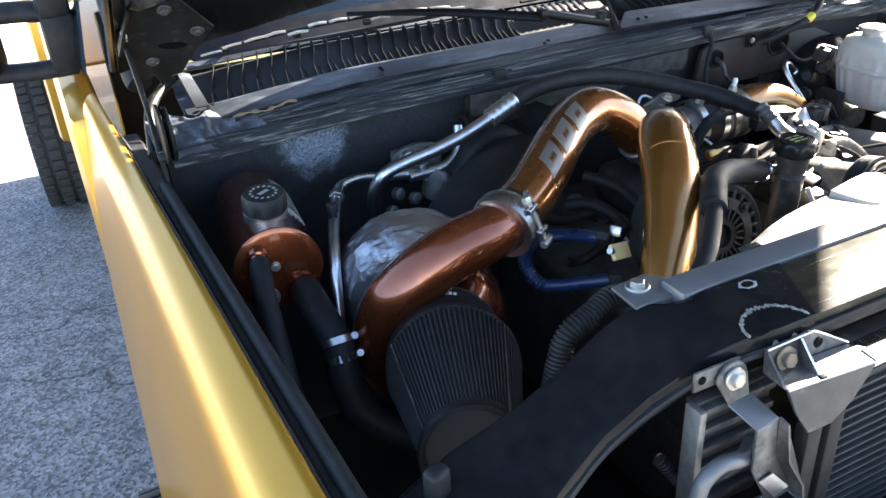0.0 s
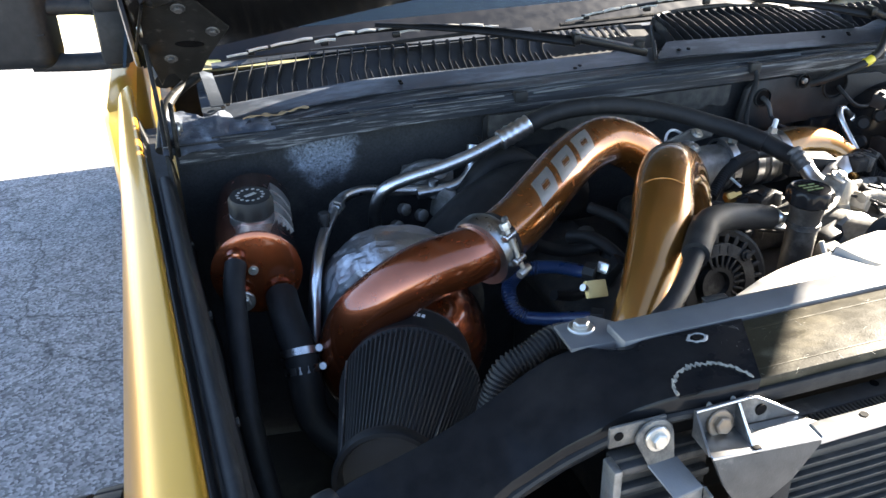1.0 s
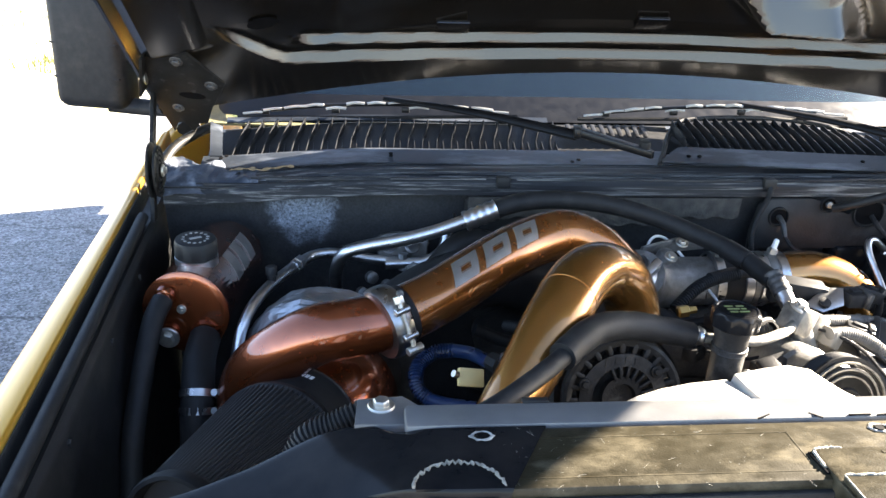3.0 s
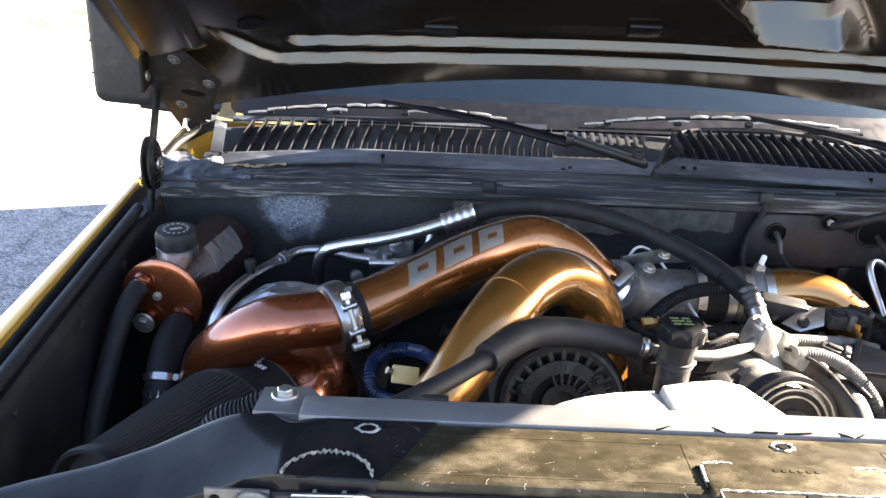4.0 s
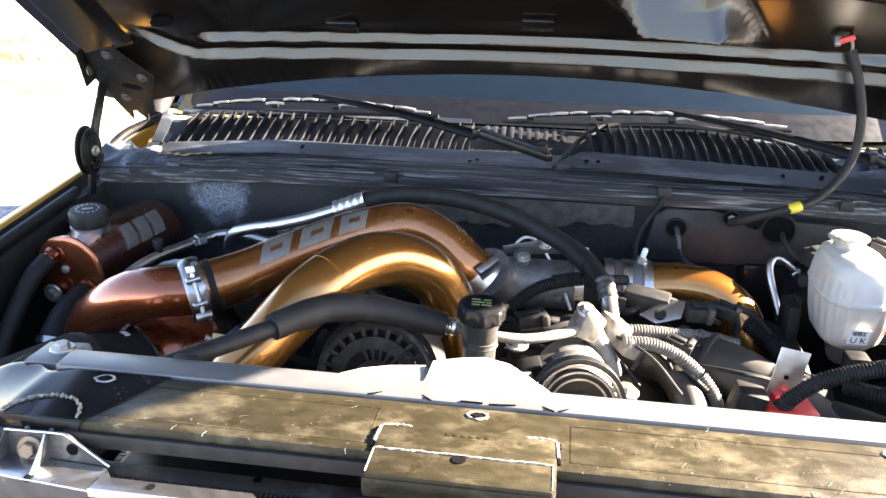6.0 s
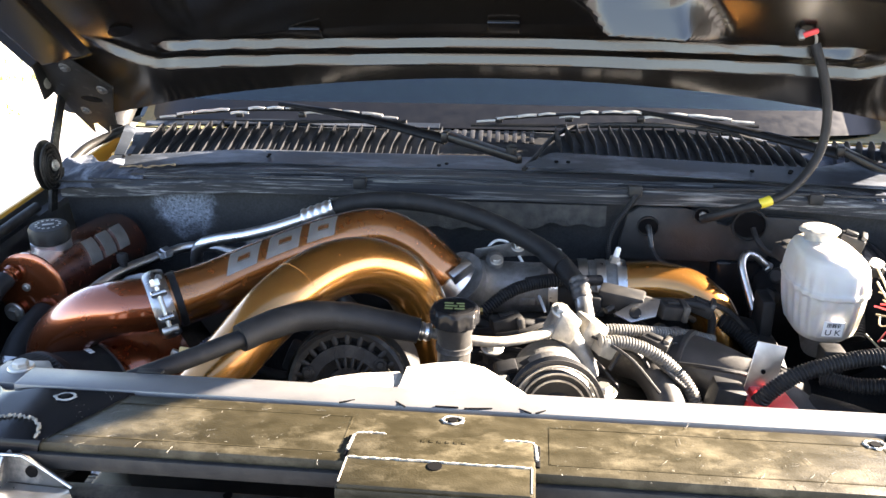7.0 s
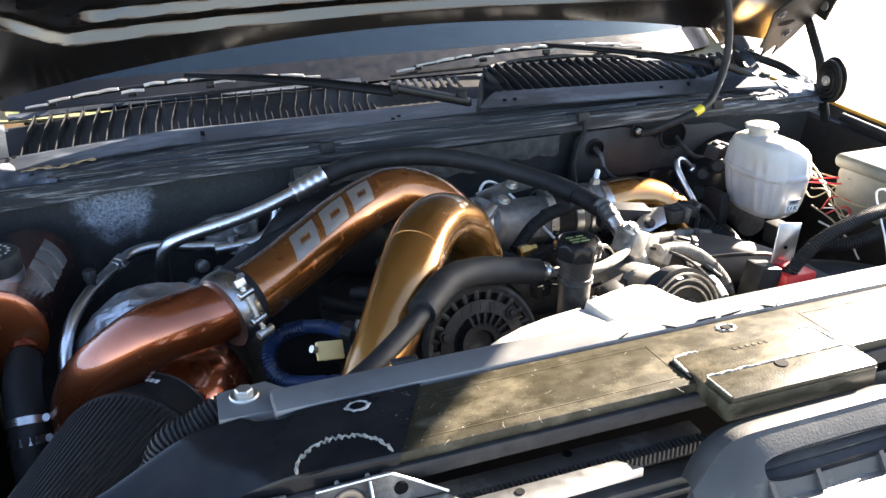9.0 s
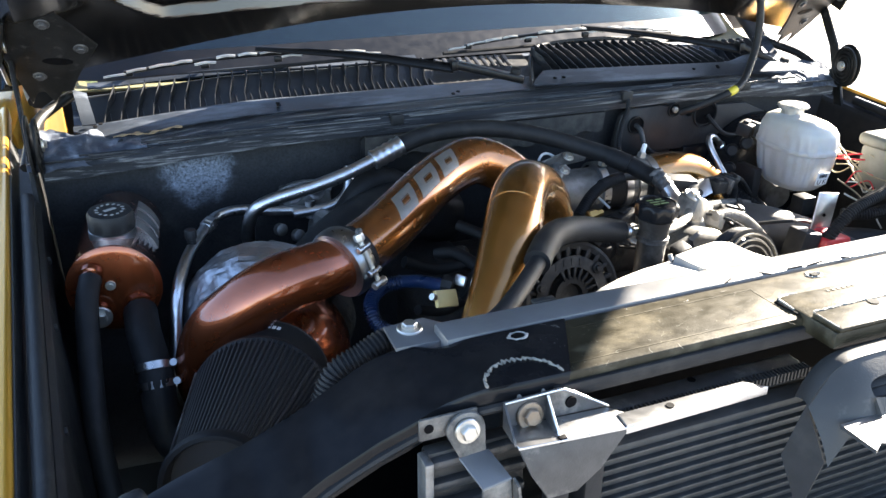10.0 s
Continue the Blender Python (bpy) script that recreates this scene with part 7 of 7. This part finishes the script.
if lz.z < 0:
    lz = -lz
slab(bm, [LP + lx * x + lz * z for x, z in ((-0.0125, -0.0115), (0.0125, -0.0115), (0.0125, 0.0115), (-0.0125, 0.0115))], LN, 0.0008)
part("paper", bm, PAPER, lab)
bm = B()
x = -0.0085
rnd = random.Random(9)
while x < 0.008:
    w = rnd.choice((0.0006, 0.001, 0.0014))
    slab(bm, [LP + LN * 0.0009 + lx * a + lz * b for a, b in ((x, 0.0025), (x + w, 0.0025), (x + w, 0.009), (x, 0.009))], LN, 0.0002)
    x += w + rnd.choice((0.0005, 0.0009))
part("barcode", bm, INK, lab)
for ch, dx in (("U", -0.0098), ("K", 0.0022)):
    cu_ = bpy.data.curves.new("letter", "FONT")
    cu_.body, cu_.size, cu_.extrude = ch, 0.0125, 0.0001
    tmp = new("letter", cu_)
    me = bpy.data.meshes.new_from_object(tmp)
    bpy.data.objects.remove(tmp)
    me.materials.clear()
    me.materials.append(INK)
    ob = new("letter", me)
    ob.parent = lab
    m = Matrix((lx, lz, LN)).transposed().to_4x4()
    ob.matrix_local = Matrix.Translation(LP + LN * 0.001 + lx * dx + lz * -0.0095 - ORIGIN[lab.name]) @ m

# ---- far side: intake tube, battery terminal, fuse box ----
it = thing("intake_tube", (0.36, 0.36, 0.98), "large black ribbed intake tube", "duct")
part("tube", tube(B(), [(0.17, 0.46, 1.05), (0.22, 0.435, 1.068), (0.28, 0.405, 1.074), (0.34, 0.365, 1.062), (0.41, 0.305, 1.035), (0.50, 0.22, 1.0), (0.58, 0.15, 0.98)], 0.041, n=28, res=8), INTAKEPL, it)
for f in (0.236, 0.256, 0.276):
    part("rib", lathe(B(), [(0.0405, -0.004), (0.045, -0.003), (0.045, 0.003), (0.0405, 0.004)], (f, 0.435 - (f - 0.236) * 0.62, 1.071 + (f - 0.236) * 0.10), (0.85, -0.5, 0.05), n=28), INTAKEPL, it)
part("branch", tube(B(), [(0.43, 0.47, 1.01), (0.40, 0.43, 1.03), (0.37, 0.38, 1.05)], 0.03, n=20, res=5), BLACKPL, it)
hose("radiator_hose", [(0.33, 0.60, 1.00), (0.36, 0.58, 1.04), (0.385, 0.55, 1.058), (0.40, 0.51, 1.05), (0.41, 0.47, 1.02)], 0.022, RUBBER, "black radiator hose behind the crossover pipe", "hose")
bt = thing("battery", (0.34, 0.24, 0.85), "black battery with a red terminal cover", "battery")
part("case", box(B(), (0.40, 0.22, 0.98), (0.20, 0.18, 0.16), 0.008), BLACKPL, bt)
part("red_cover", box(B(), (0.345, 0.294, 1.083), (0.062, 0.046, 0.026), 0.006, (0, 6, 8)), REDPL, bt, "red plastic terminal cover")
part("red_cover_neck", box(B(), (0.338, 0.300, 1.096), (0.026, 0.028, 0.018), 0.005), REDPL, bt)
part("terminal_block", box(B(), (0.296, 0.295, 1.080), (0.036, 0.036, 0.060), 0.004, (0, 12, 0)), BLACKPL, bt, "black terminal block")
st = single("metal_strap", slab(B(), [(0.318, 0.305, 1.085), (0.350, 0.300, 1.085), (0.362, 0.305, 1.157), (0.330, 0.311, 1.160)], (0.1, -0.95, 0.1), 0.003, 0.0008), ALU, "bare metal strap standing up by the battery", "bracket")
hole = B()
for z in (1.10, 1.125):
    lathe(hole, [(0.0028, 0.0005), (0.0028, -0.001)], (0.335 + (z - 1.1) * 0.16, 0.3005, z), (0.1, -0.95, 0.1), n=10)
part("hole", hole, INK, st)
hose("battery_cable", [(0.330, 0.290, 1.085), (0.335, 0.280, 1.100), (0.345, 0.278, 1.114), (0.373, 0.278, 1.137), (0.423, 0.28, 1.155), (0.473, 0.283, 1.163), (0.54, 0.295, 1.163), (0.62, 0.31, 1.155)], 0.0092, BLACKPL, "thick black ribbed battery cable", "wiring", rib=(0.0015, 0.0038), n=16)
hose("battery_cable", [(0.42, 0.34, 1.10), (0.46, 0.315, 1.105), (0.51, 0.31, 1.115), (0.58, 0.335, 1.12), (0.66, 0.36, 1.11)], 0.009, BLACKPL, "second ribbed battery cable below", "wiring", rib=(0.0015, 0.0038), n=16)
hose("zip_tie", [(0.470, 0.268, 1.178), (0.473, 0.266, 1.192), (0.478, 0.284, 1.196), (0.482, 0.298, 1.185), (0.485, 0.29, 1.16), (0.482, 0.27, 1.13), (0.486, 0.262, 1.10)], 0.0014, PAPER, "white zip tie with a long tail", "zip tie")
hose("intake_duct", [(0.405, 0.325, 1.050), (0.45, 0.300, 1.050), (0.51, 0.262, 1.042), (0.58, 0.22, 1.025), (0.64, 0.19, 1.0)], 0.033, BLACKPL, "fat black intake duct below the battery cables", "duct", n=24)
fb = thing("fuse_box", (0.64, 0.36, 1.08), "dusty grey-green fuse box with a flat lid", "fuse box")
part("base", box(B(), (0.642, 0.365, 1.143), (0.19, 0.15, 0.074), 0.012), GREYBOX, fb)
part("lid", box(B(), (0.642, 0.365, 1.186), (0.20, 0.16, 0.022), 0.010, seg=4), GREYBOX, fb, "sun-bleached lid")
part("latch", box(B(), (0.56, 0.284, 1.165), (0.02, 0.01, 0.04), 0.003), GREYBOX, fb)
TANW = surf("tan_wire_insulation", (0.26, 0.21, 0.13), rough=0.5, bump=0.02)
for k, (pts, m) in enumerate((([(0.525, 0.46, 1.150), (0.545, 0.435, 1.158), (0.575, 0.415, 1.156), (0.61, 0.40, 1.14)], REDWIRE), ([(0.52, 0.465, 1.145), (0.54, 0.43, 1.150), (0.57, 0.41, 1.150), (0.61, 0.39, 1.13)], REDWIRE), ([(0.51, 0.33, 1.135), (0.54, 0.315, 1.150), (0.58, 0.305, 1.155), (0.62, 0.30, 1.15)], REDWIRE), ([(0.53, 0.50, 1.185), (0.535, 0.47, 1.165), (0.53, 0.42, 1.14), (0.545, 0.37, 1.13), (0.58, 0.33, 1.14)], TANW), ([(0.528, 0.49, 1.17), (0.54, 0.45, 1.14), (0.53, 0.40, 1.11), (0.54, 0.35, 1.12)], TANW), ([(0.50, 0.43, 1.12), (0.52, 0.40, 1.10), (0.515, 0.36, 1.085), (0.53, 0.33, 1.10)], TANW), ([(0.50, 0.41, 1.10), (0.53, 0.38, 1.08), (0.52, 0.34, 1.06)], WHITEW))):
    hose("loose_wire", pts, 0.0014, m, {REDWIRE: "thin red wire by the fuse box", WHITEW: "thin pale wire hanging by the reservoir", TANW: "thin tan wire below the reservoir"}[m], "wire", n=8)
rnd = random.Random(52)
for k in range(9):
    x0, y0, z0 = rnd.uniform(0.515, 0.55), rnd.uniform(0.42, 0.49), rnd.uniform(1.10, 1.17)
    x1, y1, z1 = rnd.uniform(0.55, 0.61), rnd.uniform(0.33, 0.40), rnd.uniform(1.09, 1.15)
    pts = [(x0, y0, z0)] + [(x0 + (x1 - x0) * f + rnd.uniform(-0.014, 0.014), y0 + (y1 - y0) * f + rnd.uniform(-0.012, 0.012), z0 + (z1 - z0) * f + rnd.uniform(-0.02, 0.022)) for f in (0.25, 0.5, 0.75)] + [(x1, y1, z1)]
    m = (TANW, REDWIRE, TANW, WHITEW, TANW, REDWIRE, TANW, TANW, TANW)[k]
    hose("loose_wire", pts, 0.0012, m, {TANW: "thin tan wire tangled by the fuse box", WHITEW: "thin pale wire tangled by the fuse box", REDWIRE: "thin red wire tangled by the fuse box"}[m], "wire", n=7)
hose("black_lead", [(0.58, 0.42, 1.172), (0.62, 0.40, 1.168), (0.68, 0.385, 1.16), (0.74, 0.38, 1.15)], 0.008, RUBBER, "black lead along the fuse box", "wire")

# ---- firewall lines ----
bl_ = thing("brake_line", (0.4, 0.6, 1.0), "bent steel line with a black sleeve", "pipe")
part("tube", tube(B(), [(0.415, 0.545, 1.035), (0.405, 0.57, 1.062), (0.395, 0.602, 1.10), (0.388, 0.628, 1.132), (0.394, 0.642, 1.146), (0.408, 0.647, 1.145), (0.422, 0.649, 1.134), (0.436, 0.652, 1.122)], 0.0058, n=12, res=6), ALU, bl_)
part("sleeve", tube(B(), [(0.401, 0.585, 1.078), (0.409, 0.560, 1.05)], 0.0085, n=12, res=3), RUBBER, bl_)
part("nut", lathe(B(), [(0.006, -0.006), (0.0085, -0.004), (0.0085, 0.006), (0.006, 0.008)], (0.434, 0.6515, 1.124), (0.8, 0.15, -0.6), n=6), ALU, bl_)
single("valve_box", box(B(), (0.395, 0.690, 1.075), (0.075, 0.045, 0.10), 0.006), BLACKGL, "glossy black valve box on the firewall", "box")
bo = thing("brake_booster", (0.55, 0.66, 1.0), "black brake booster and cylinder in shade", "brake booster")
part("drum", lathe(B(), [(0.05, -0.05), (0.11, -0.03), (0.125, 0.0), (0.125, 0.03), (0.11, 0.05)], (0.53, 0.66, 1.05), (0, 1, 0.05), n=36), BLACKGL, bo)
part("cylinder", tube(B(), [(0.50, 0.62, 1.06), (0.485, 0.54, 1.05)], 0.024, n=18, res=3), CASTALU, bo)
for p in ((0.455, 0.645, 1.115), (0.44, 0.63, 1.085), (0.465, 0.62, 1.135)):
    part("fitting", lathe(B(), [(0.010, 0), (0.013, 0.004), (0.013, 0.022), (0.009, 0.026)], p, (-0.6, -0.7, 0.2), n=12), BLACKPL, bo)
hose("hood_lead", [(0.459, 0.668, 1.462), (0.463, 0.665, 1.450), (0.476, 0.662, 1.415), (0.488, 0.662, 1.366), (0.487, 0.658, 1.318), (0.468, 0.645, 1.280), (0.435, 0.622, 1.253), (0.403, 0.610, 1.241), (0.370, 0.615, 1.228), (0.340, 0.630, 1.212), (0.325, 0.65, 1.20)], 0.0068, RUBBER, "black lead hanging from the hood to the firewall", "wire", n=12)
single("yellow_tape", tube(B(), [(0.411, 0.6120, 1.2440), (0.403, 0.610, 1.2410), (0.396, 0.6108, 1.2385)], 0.0076, n=14, res=4), YELLOWT, "yellow tape band round the hood lead", "tape")
rt_ = thing("hood_terminal", (0.488, 0.775, 1.47), "red ring terminal and pale clip under the hood", "connector")
part("terminal", box(B(), (0.447, 0.660, 1.478), (0.022, 0.008, 0.008), 0.002, (0, -20, 0)), REDPL, rt_)
part("bare_wire", tube(B(), [(0.454, 0.662, 1.477), (0.458, 0.665, 1.470), (0.459, 0.667, 1.460)], 0.0022, n=8, res=4), CONDUITPL, rt_)
part("stud", tube(B(), [(0.433, 0.664, 1.474), (0.433, 0.70, 1.500), (0.433, 0.735, 1.525)], 0.004, n=8, res=3), BLACKPL, rt_)
part("clip", lathe(B(), [(0.004, -0.007), (0.005, -0.005), (0.005, 0.005), (0.0035, 0.007)], (0.436, 0.662, 1.475), (0, 0.5, 1), n=12), CASTALU, rt_)
hose("firewall_cable", [(0.228, 0.678, 1.228), (0.214, 0.655, 1.216), (0.194, 0.640, 1.190), (0.184, 0.63, 1.160), (0.188, 0.62, 1.12)], 0.0040, BLACKPL, "black ribbed cable from the cowl clip", "wiring", rib=(0.0010, 0.0030))
fc = thing("firewall_lead", (0.25, 0.66, 1.12), "thin lead with a pale plug at the grommet", "wire")
part("plug", tube(B(), [(0.248, 0.680, 1.178), (0.250, 0.660, 1.170), (0.253, 0.652, 1.150)], lambda f: 0.0048 - 0.001 * f, n=10, res=5), DULLSTEEL, fc)
part("lead", tube(B(), [(0.253, 0.652, 1.150), (0.262, 0.640, 1.136), (0.282, 0.630, 1.126), (0.296, 0.625, 1.108), (0.30, 0.62, 1.07)], 0.0032, n=10, res=6), RUBBER, fc)
hose("firewall_lead", [(0.408, 0.672, 1.180), (0.412, 0.655, 1.168), (0.425, 0.645, 1.153), (0.445, 0.642, 1.146), (0.475, 0.645, 1.150), (0.51, 0.655, 1.158), (0.53, 0.665, 1.16)], 0.004, RUBBER, "thin dark lead sagging from the firewall grommet", "wire")

# ---- dark bundle and clips over the firewall side of the bay ----
for pts, r, label in (([(0.47, 0.655, 1.135), (0.49, 0.63, 1.125), (0.50, 0.595, 1.10), (0.52, 0.57, 1.06)], 0.010, "black taped loom behind the reservoir"), ([(0.53, 0.67, 1.13), (0.545, 0.64, 1.12), (0.55, 0.60, 1.09), (0.545, 0.56, 1.05)], 0.012, "black ribbed loom behind the reservoir"), ([(0.34, 0.53, 1.085), (0.365, 0.515, 1.075), (0.385, 0.49, 1.06), (0.40, 0.46, 1.04)], 0.013, "dark rubber hose beside the crossover pipe")):
    hose("wiring_loom", pts, r, BLACKPL, label, "wiring", rib=(0.0016, 0.0045))
single("foam_clip", box(B(), (0.547, 0.545, 1.176), (0.016, 0.014, 0.012), 0.003, (10, 20, 30)), PAPER, "small white plastic clip behind the reservoir", "clip")

# ---- dark mass of the engine below ----
eg = thing("engine", (0, 0.42, 0.7), "grimy dark engine block under the pipes", "engine")
part("block", box(B(), (0.0, 0.45, 0.84), (0.46, 0.46, 0.34), 0.03, seg=3), ENGINE, eg)
part("manifold", box(B(), (0.05, 0.52, 1.04), (0.26, 0.16, 0.07), 0.02, seg=3), ENGINE, eg)
for s in (-1, 1):
    part("valve_cover", box(B(), (s * 0.20, 0.46, 1.00), (0.12, 0.40, 0.07), 0.025, (0, s * 24, 0), 3), ENGINE, eg)
    for k in range(5):
        part("rail_port", lathe(B(), [(0.012, 0.0), (0.014, 0.004), (0.014, 0.018), (0.009, 0.022)], (s * 0.16, 0.31 + 0.075 * k, 1.035), (s * 0.3, -0.2, 1), n=12), CASTALU if k % 2 else BLACKPL, eg)
part("front_cover", lathe(B(), [(0.001, 0.0), (0.10, 0.0), (0.13, -0.02), (0.14, -0.06)], (0.0, 0.20, 0.90), (0, -1, 0), n=40), ENGINE, eg)
di = thing("intake_duct", (-0.25, 0.56, 1.05), "dark grey moulded duct behind the bronze pipe", "duct")
part("duct", tube(B(), [(-0.42, 0.50, 1.06), (-0.36, 0.53, 1.095), (-0.29, 0.56, 1.115), (-0.22, 0.59, 1.11), (-0.16, 0.62, 1.08)], 0.047, n=24, res=6), BLACKPL, di)
part("upper_hose", tube(B(), [(-0.33, 0.62, 1.10), (-0.29, 0.625, 1.145), (-0.25, 0.63, 1.15), (-0.21, 0.63, 1.12), (-0.20, 0.63, 1.07)], 0.02, n=16, res=6), RUBBER, di)
for k, pts in enumerate(([(-0.24, 0.44, 1.10), (-0.22, 0.40, 1.11), (-0.20, 0.35, 1.09), (-0.21, 0.30, 1.06)], [(-0.20, 0.46, 1.13), (-0.17, 0.42, 1.12), (-0.16, 0.37, 1.10)], [(-0.30, 0.36, 1.06), (-0.25, 0.38, 1.04), (-0.19, 0.40, 1.05)], [(-0.28, 0.47, 1.08), (-0.23, 0.47, 1.06), (-0.18, 0.45, 1.07)], [(-0.36, 0.24, 1.03), (-0.31, 0.27, 1.02), (-0.26, 0.31, 1.03)])):
    hose("fuel_line", pts, 0.009 - 0.001 * (k % 3), RUBBER, "dark rubber line below the gold pipe", "hose")
single("sensor_plug", box(B(), (-0.235, 0.33, 1.10), (0.016, 0.02, 0.045), 0.004, (20, 25, 0)), BLACKPL, "dark grey sensor plug below the gold pipe", "connector")

# ---- small wiring and plugs round the compressor ----
rnd = random.Random(31)
for k in range(12):
    x0, y0 = rnd.uniform(0.0, 0.26), rnd.uniform(0.33, 0.47)
    z0 = 1.095 + rnd.uniform(0, 0.035)
    dx, dy = rnd.uniform(0.05, 0.13), rnd.uniform(-0.07, 0.05)
    hose("harness_wire", [(x0, y0, z0), (x0 + dx * 0.3, y0 + dy * 0.4 + rnd.uniform(-0.02, 0.02), z0 + rnd.uniform(0.004, 0.022)), (x0 + dx * 0.7, y0 + dy * 0.7, z0 + rnd.uniform(-0.01, 0.016)), (x0 + dx, y0 + dy, z0 - 0.03)], rnd.choice((0.0022, 0.003, 0.0042)), rnd.choice((RUBBER, RUBBER, DUSTPL, BLACKPL)), "thin dusty harness wire over the engine", "wire", n=7, res=5)
def plug(at, turn, size):
    """A two-piece harness plug with a latch."""
    p = thing("harness_plug", at, "black harness plug with a latch, dusty on top", "connector", "harness plugs")
    w, d, h = size
    part("body", box(B(), at, size, 0.002, turn), BLACKPL, p)
    part("collar", box(B(), Vector(at) + Vector((w * 0.42, 0, 0)), (w * 0.22, d * 1.15, h * 1.15), 0.0015, turn), DUSTPL, p)
    part("latch", box(B(), Vector(at) + Vector((0, 0, h * 0.58)), (w * 0.5, d * 0.4, h * 0.22), 0.001, turn), BLACKPL, p)
for at, turn, size in (((0.035, 0.385, 1.135), (0, -8, 20), (0.040, 0.022, 0.018)), ((0.225, 0.375, 1.118), (0, 12, -25), (0.036, 0.020, 0.018)), ((0.255, 0.445, 1.135), (5, 8, 15), (0.034, 0.024, 0.02)), ((0.30, 0.475, 1.128), (0, 20, -10), (0.03, 0.022, 0.018)), ((-0.005, 0.36, 1.10), (0, 0, 40), (0.034, 0.02, 0.018)), ((0.44, 0.60, 1.17), (10, 0, 30), (0.03, 0.026, 0.024)), ((0.52, 0.58, 1.19), (0, 15, -20), (0.034, 0.024, 0.03)), ((0.545, 0.55, 1.165), (20, 0, 10), (0.02, 0.02, 0.016))):
    plug(at, turn, size)
bm = B()
tube(bm, [(0.19, 0.40, 1.08), (0.215, 0.37, 1.085), (0.235, 0.33, 1.07), (0.245, 0.29, 1.03)], 0.021, n=16, res=8)
single("heater_hose", bm, DUSTPL, "dusty black hose bending down past the compressor", "hose")
bm = B()
tube(bm, [(0.215, 0.41, 1.07), (0.245, 0.385, 1.072), (0.265, 0.345, 1.055), (0.275, 0.30, 1.01)], 0.017, n=16, res=8)
single("heater_hose", bm, RUBBER, "second black hose beside the first", "hose")
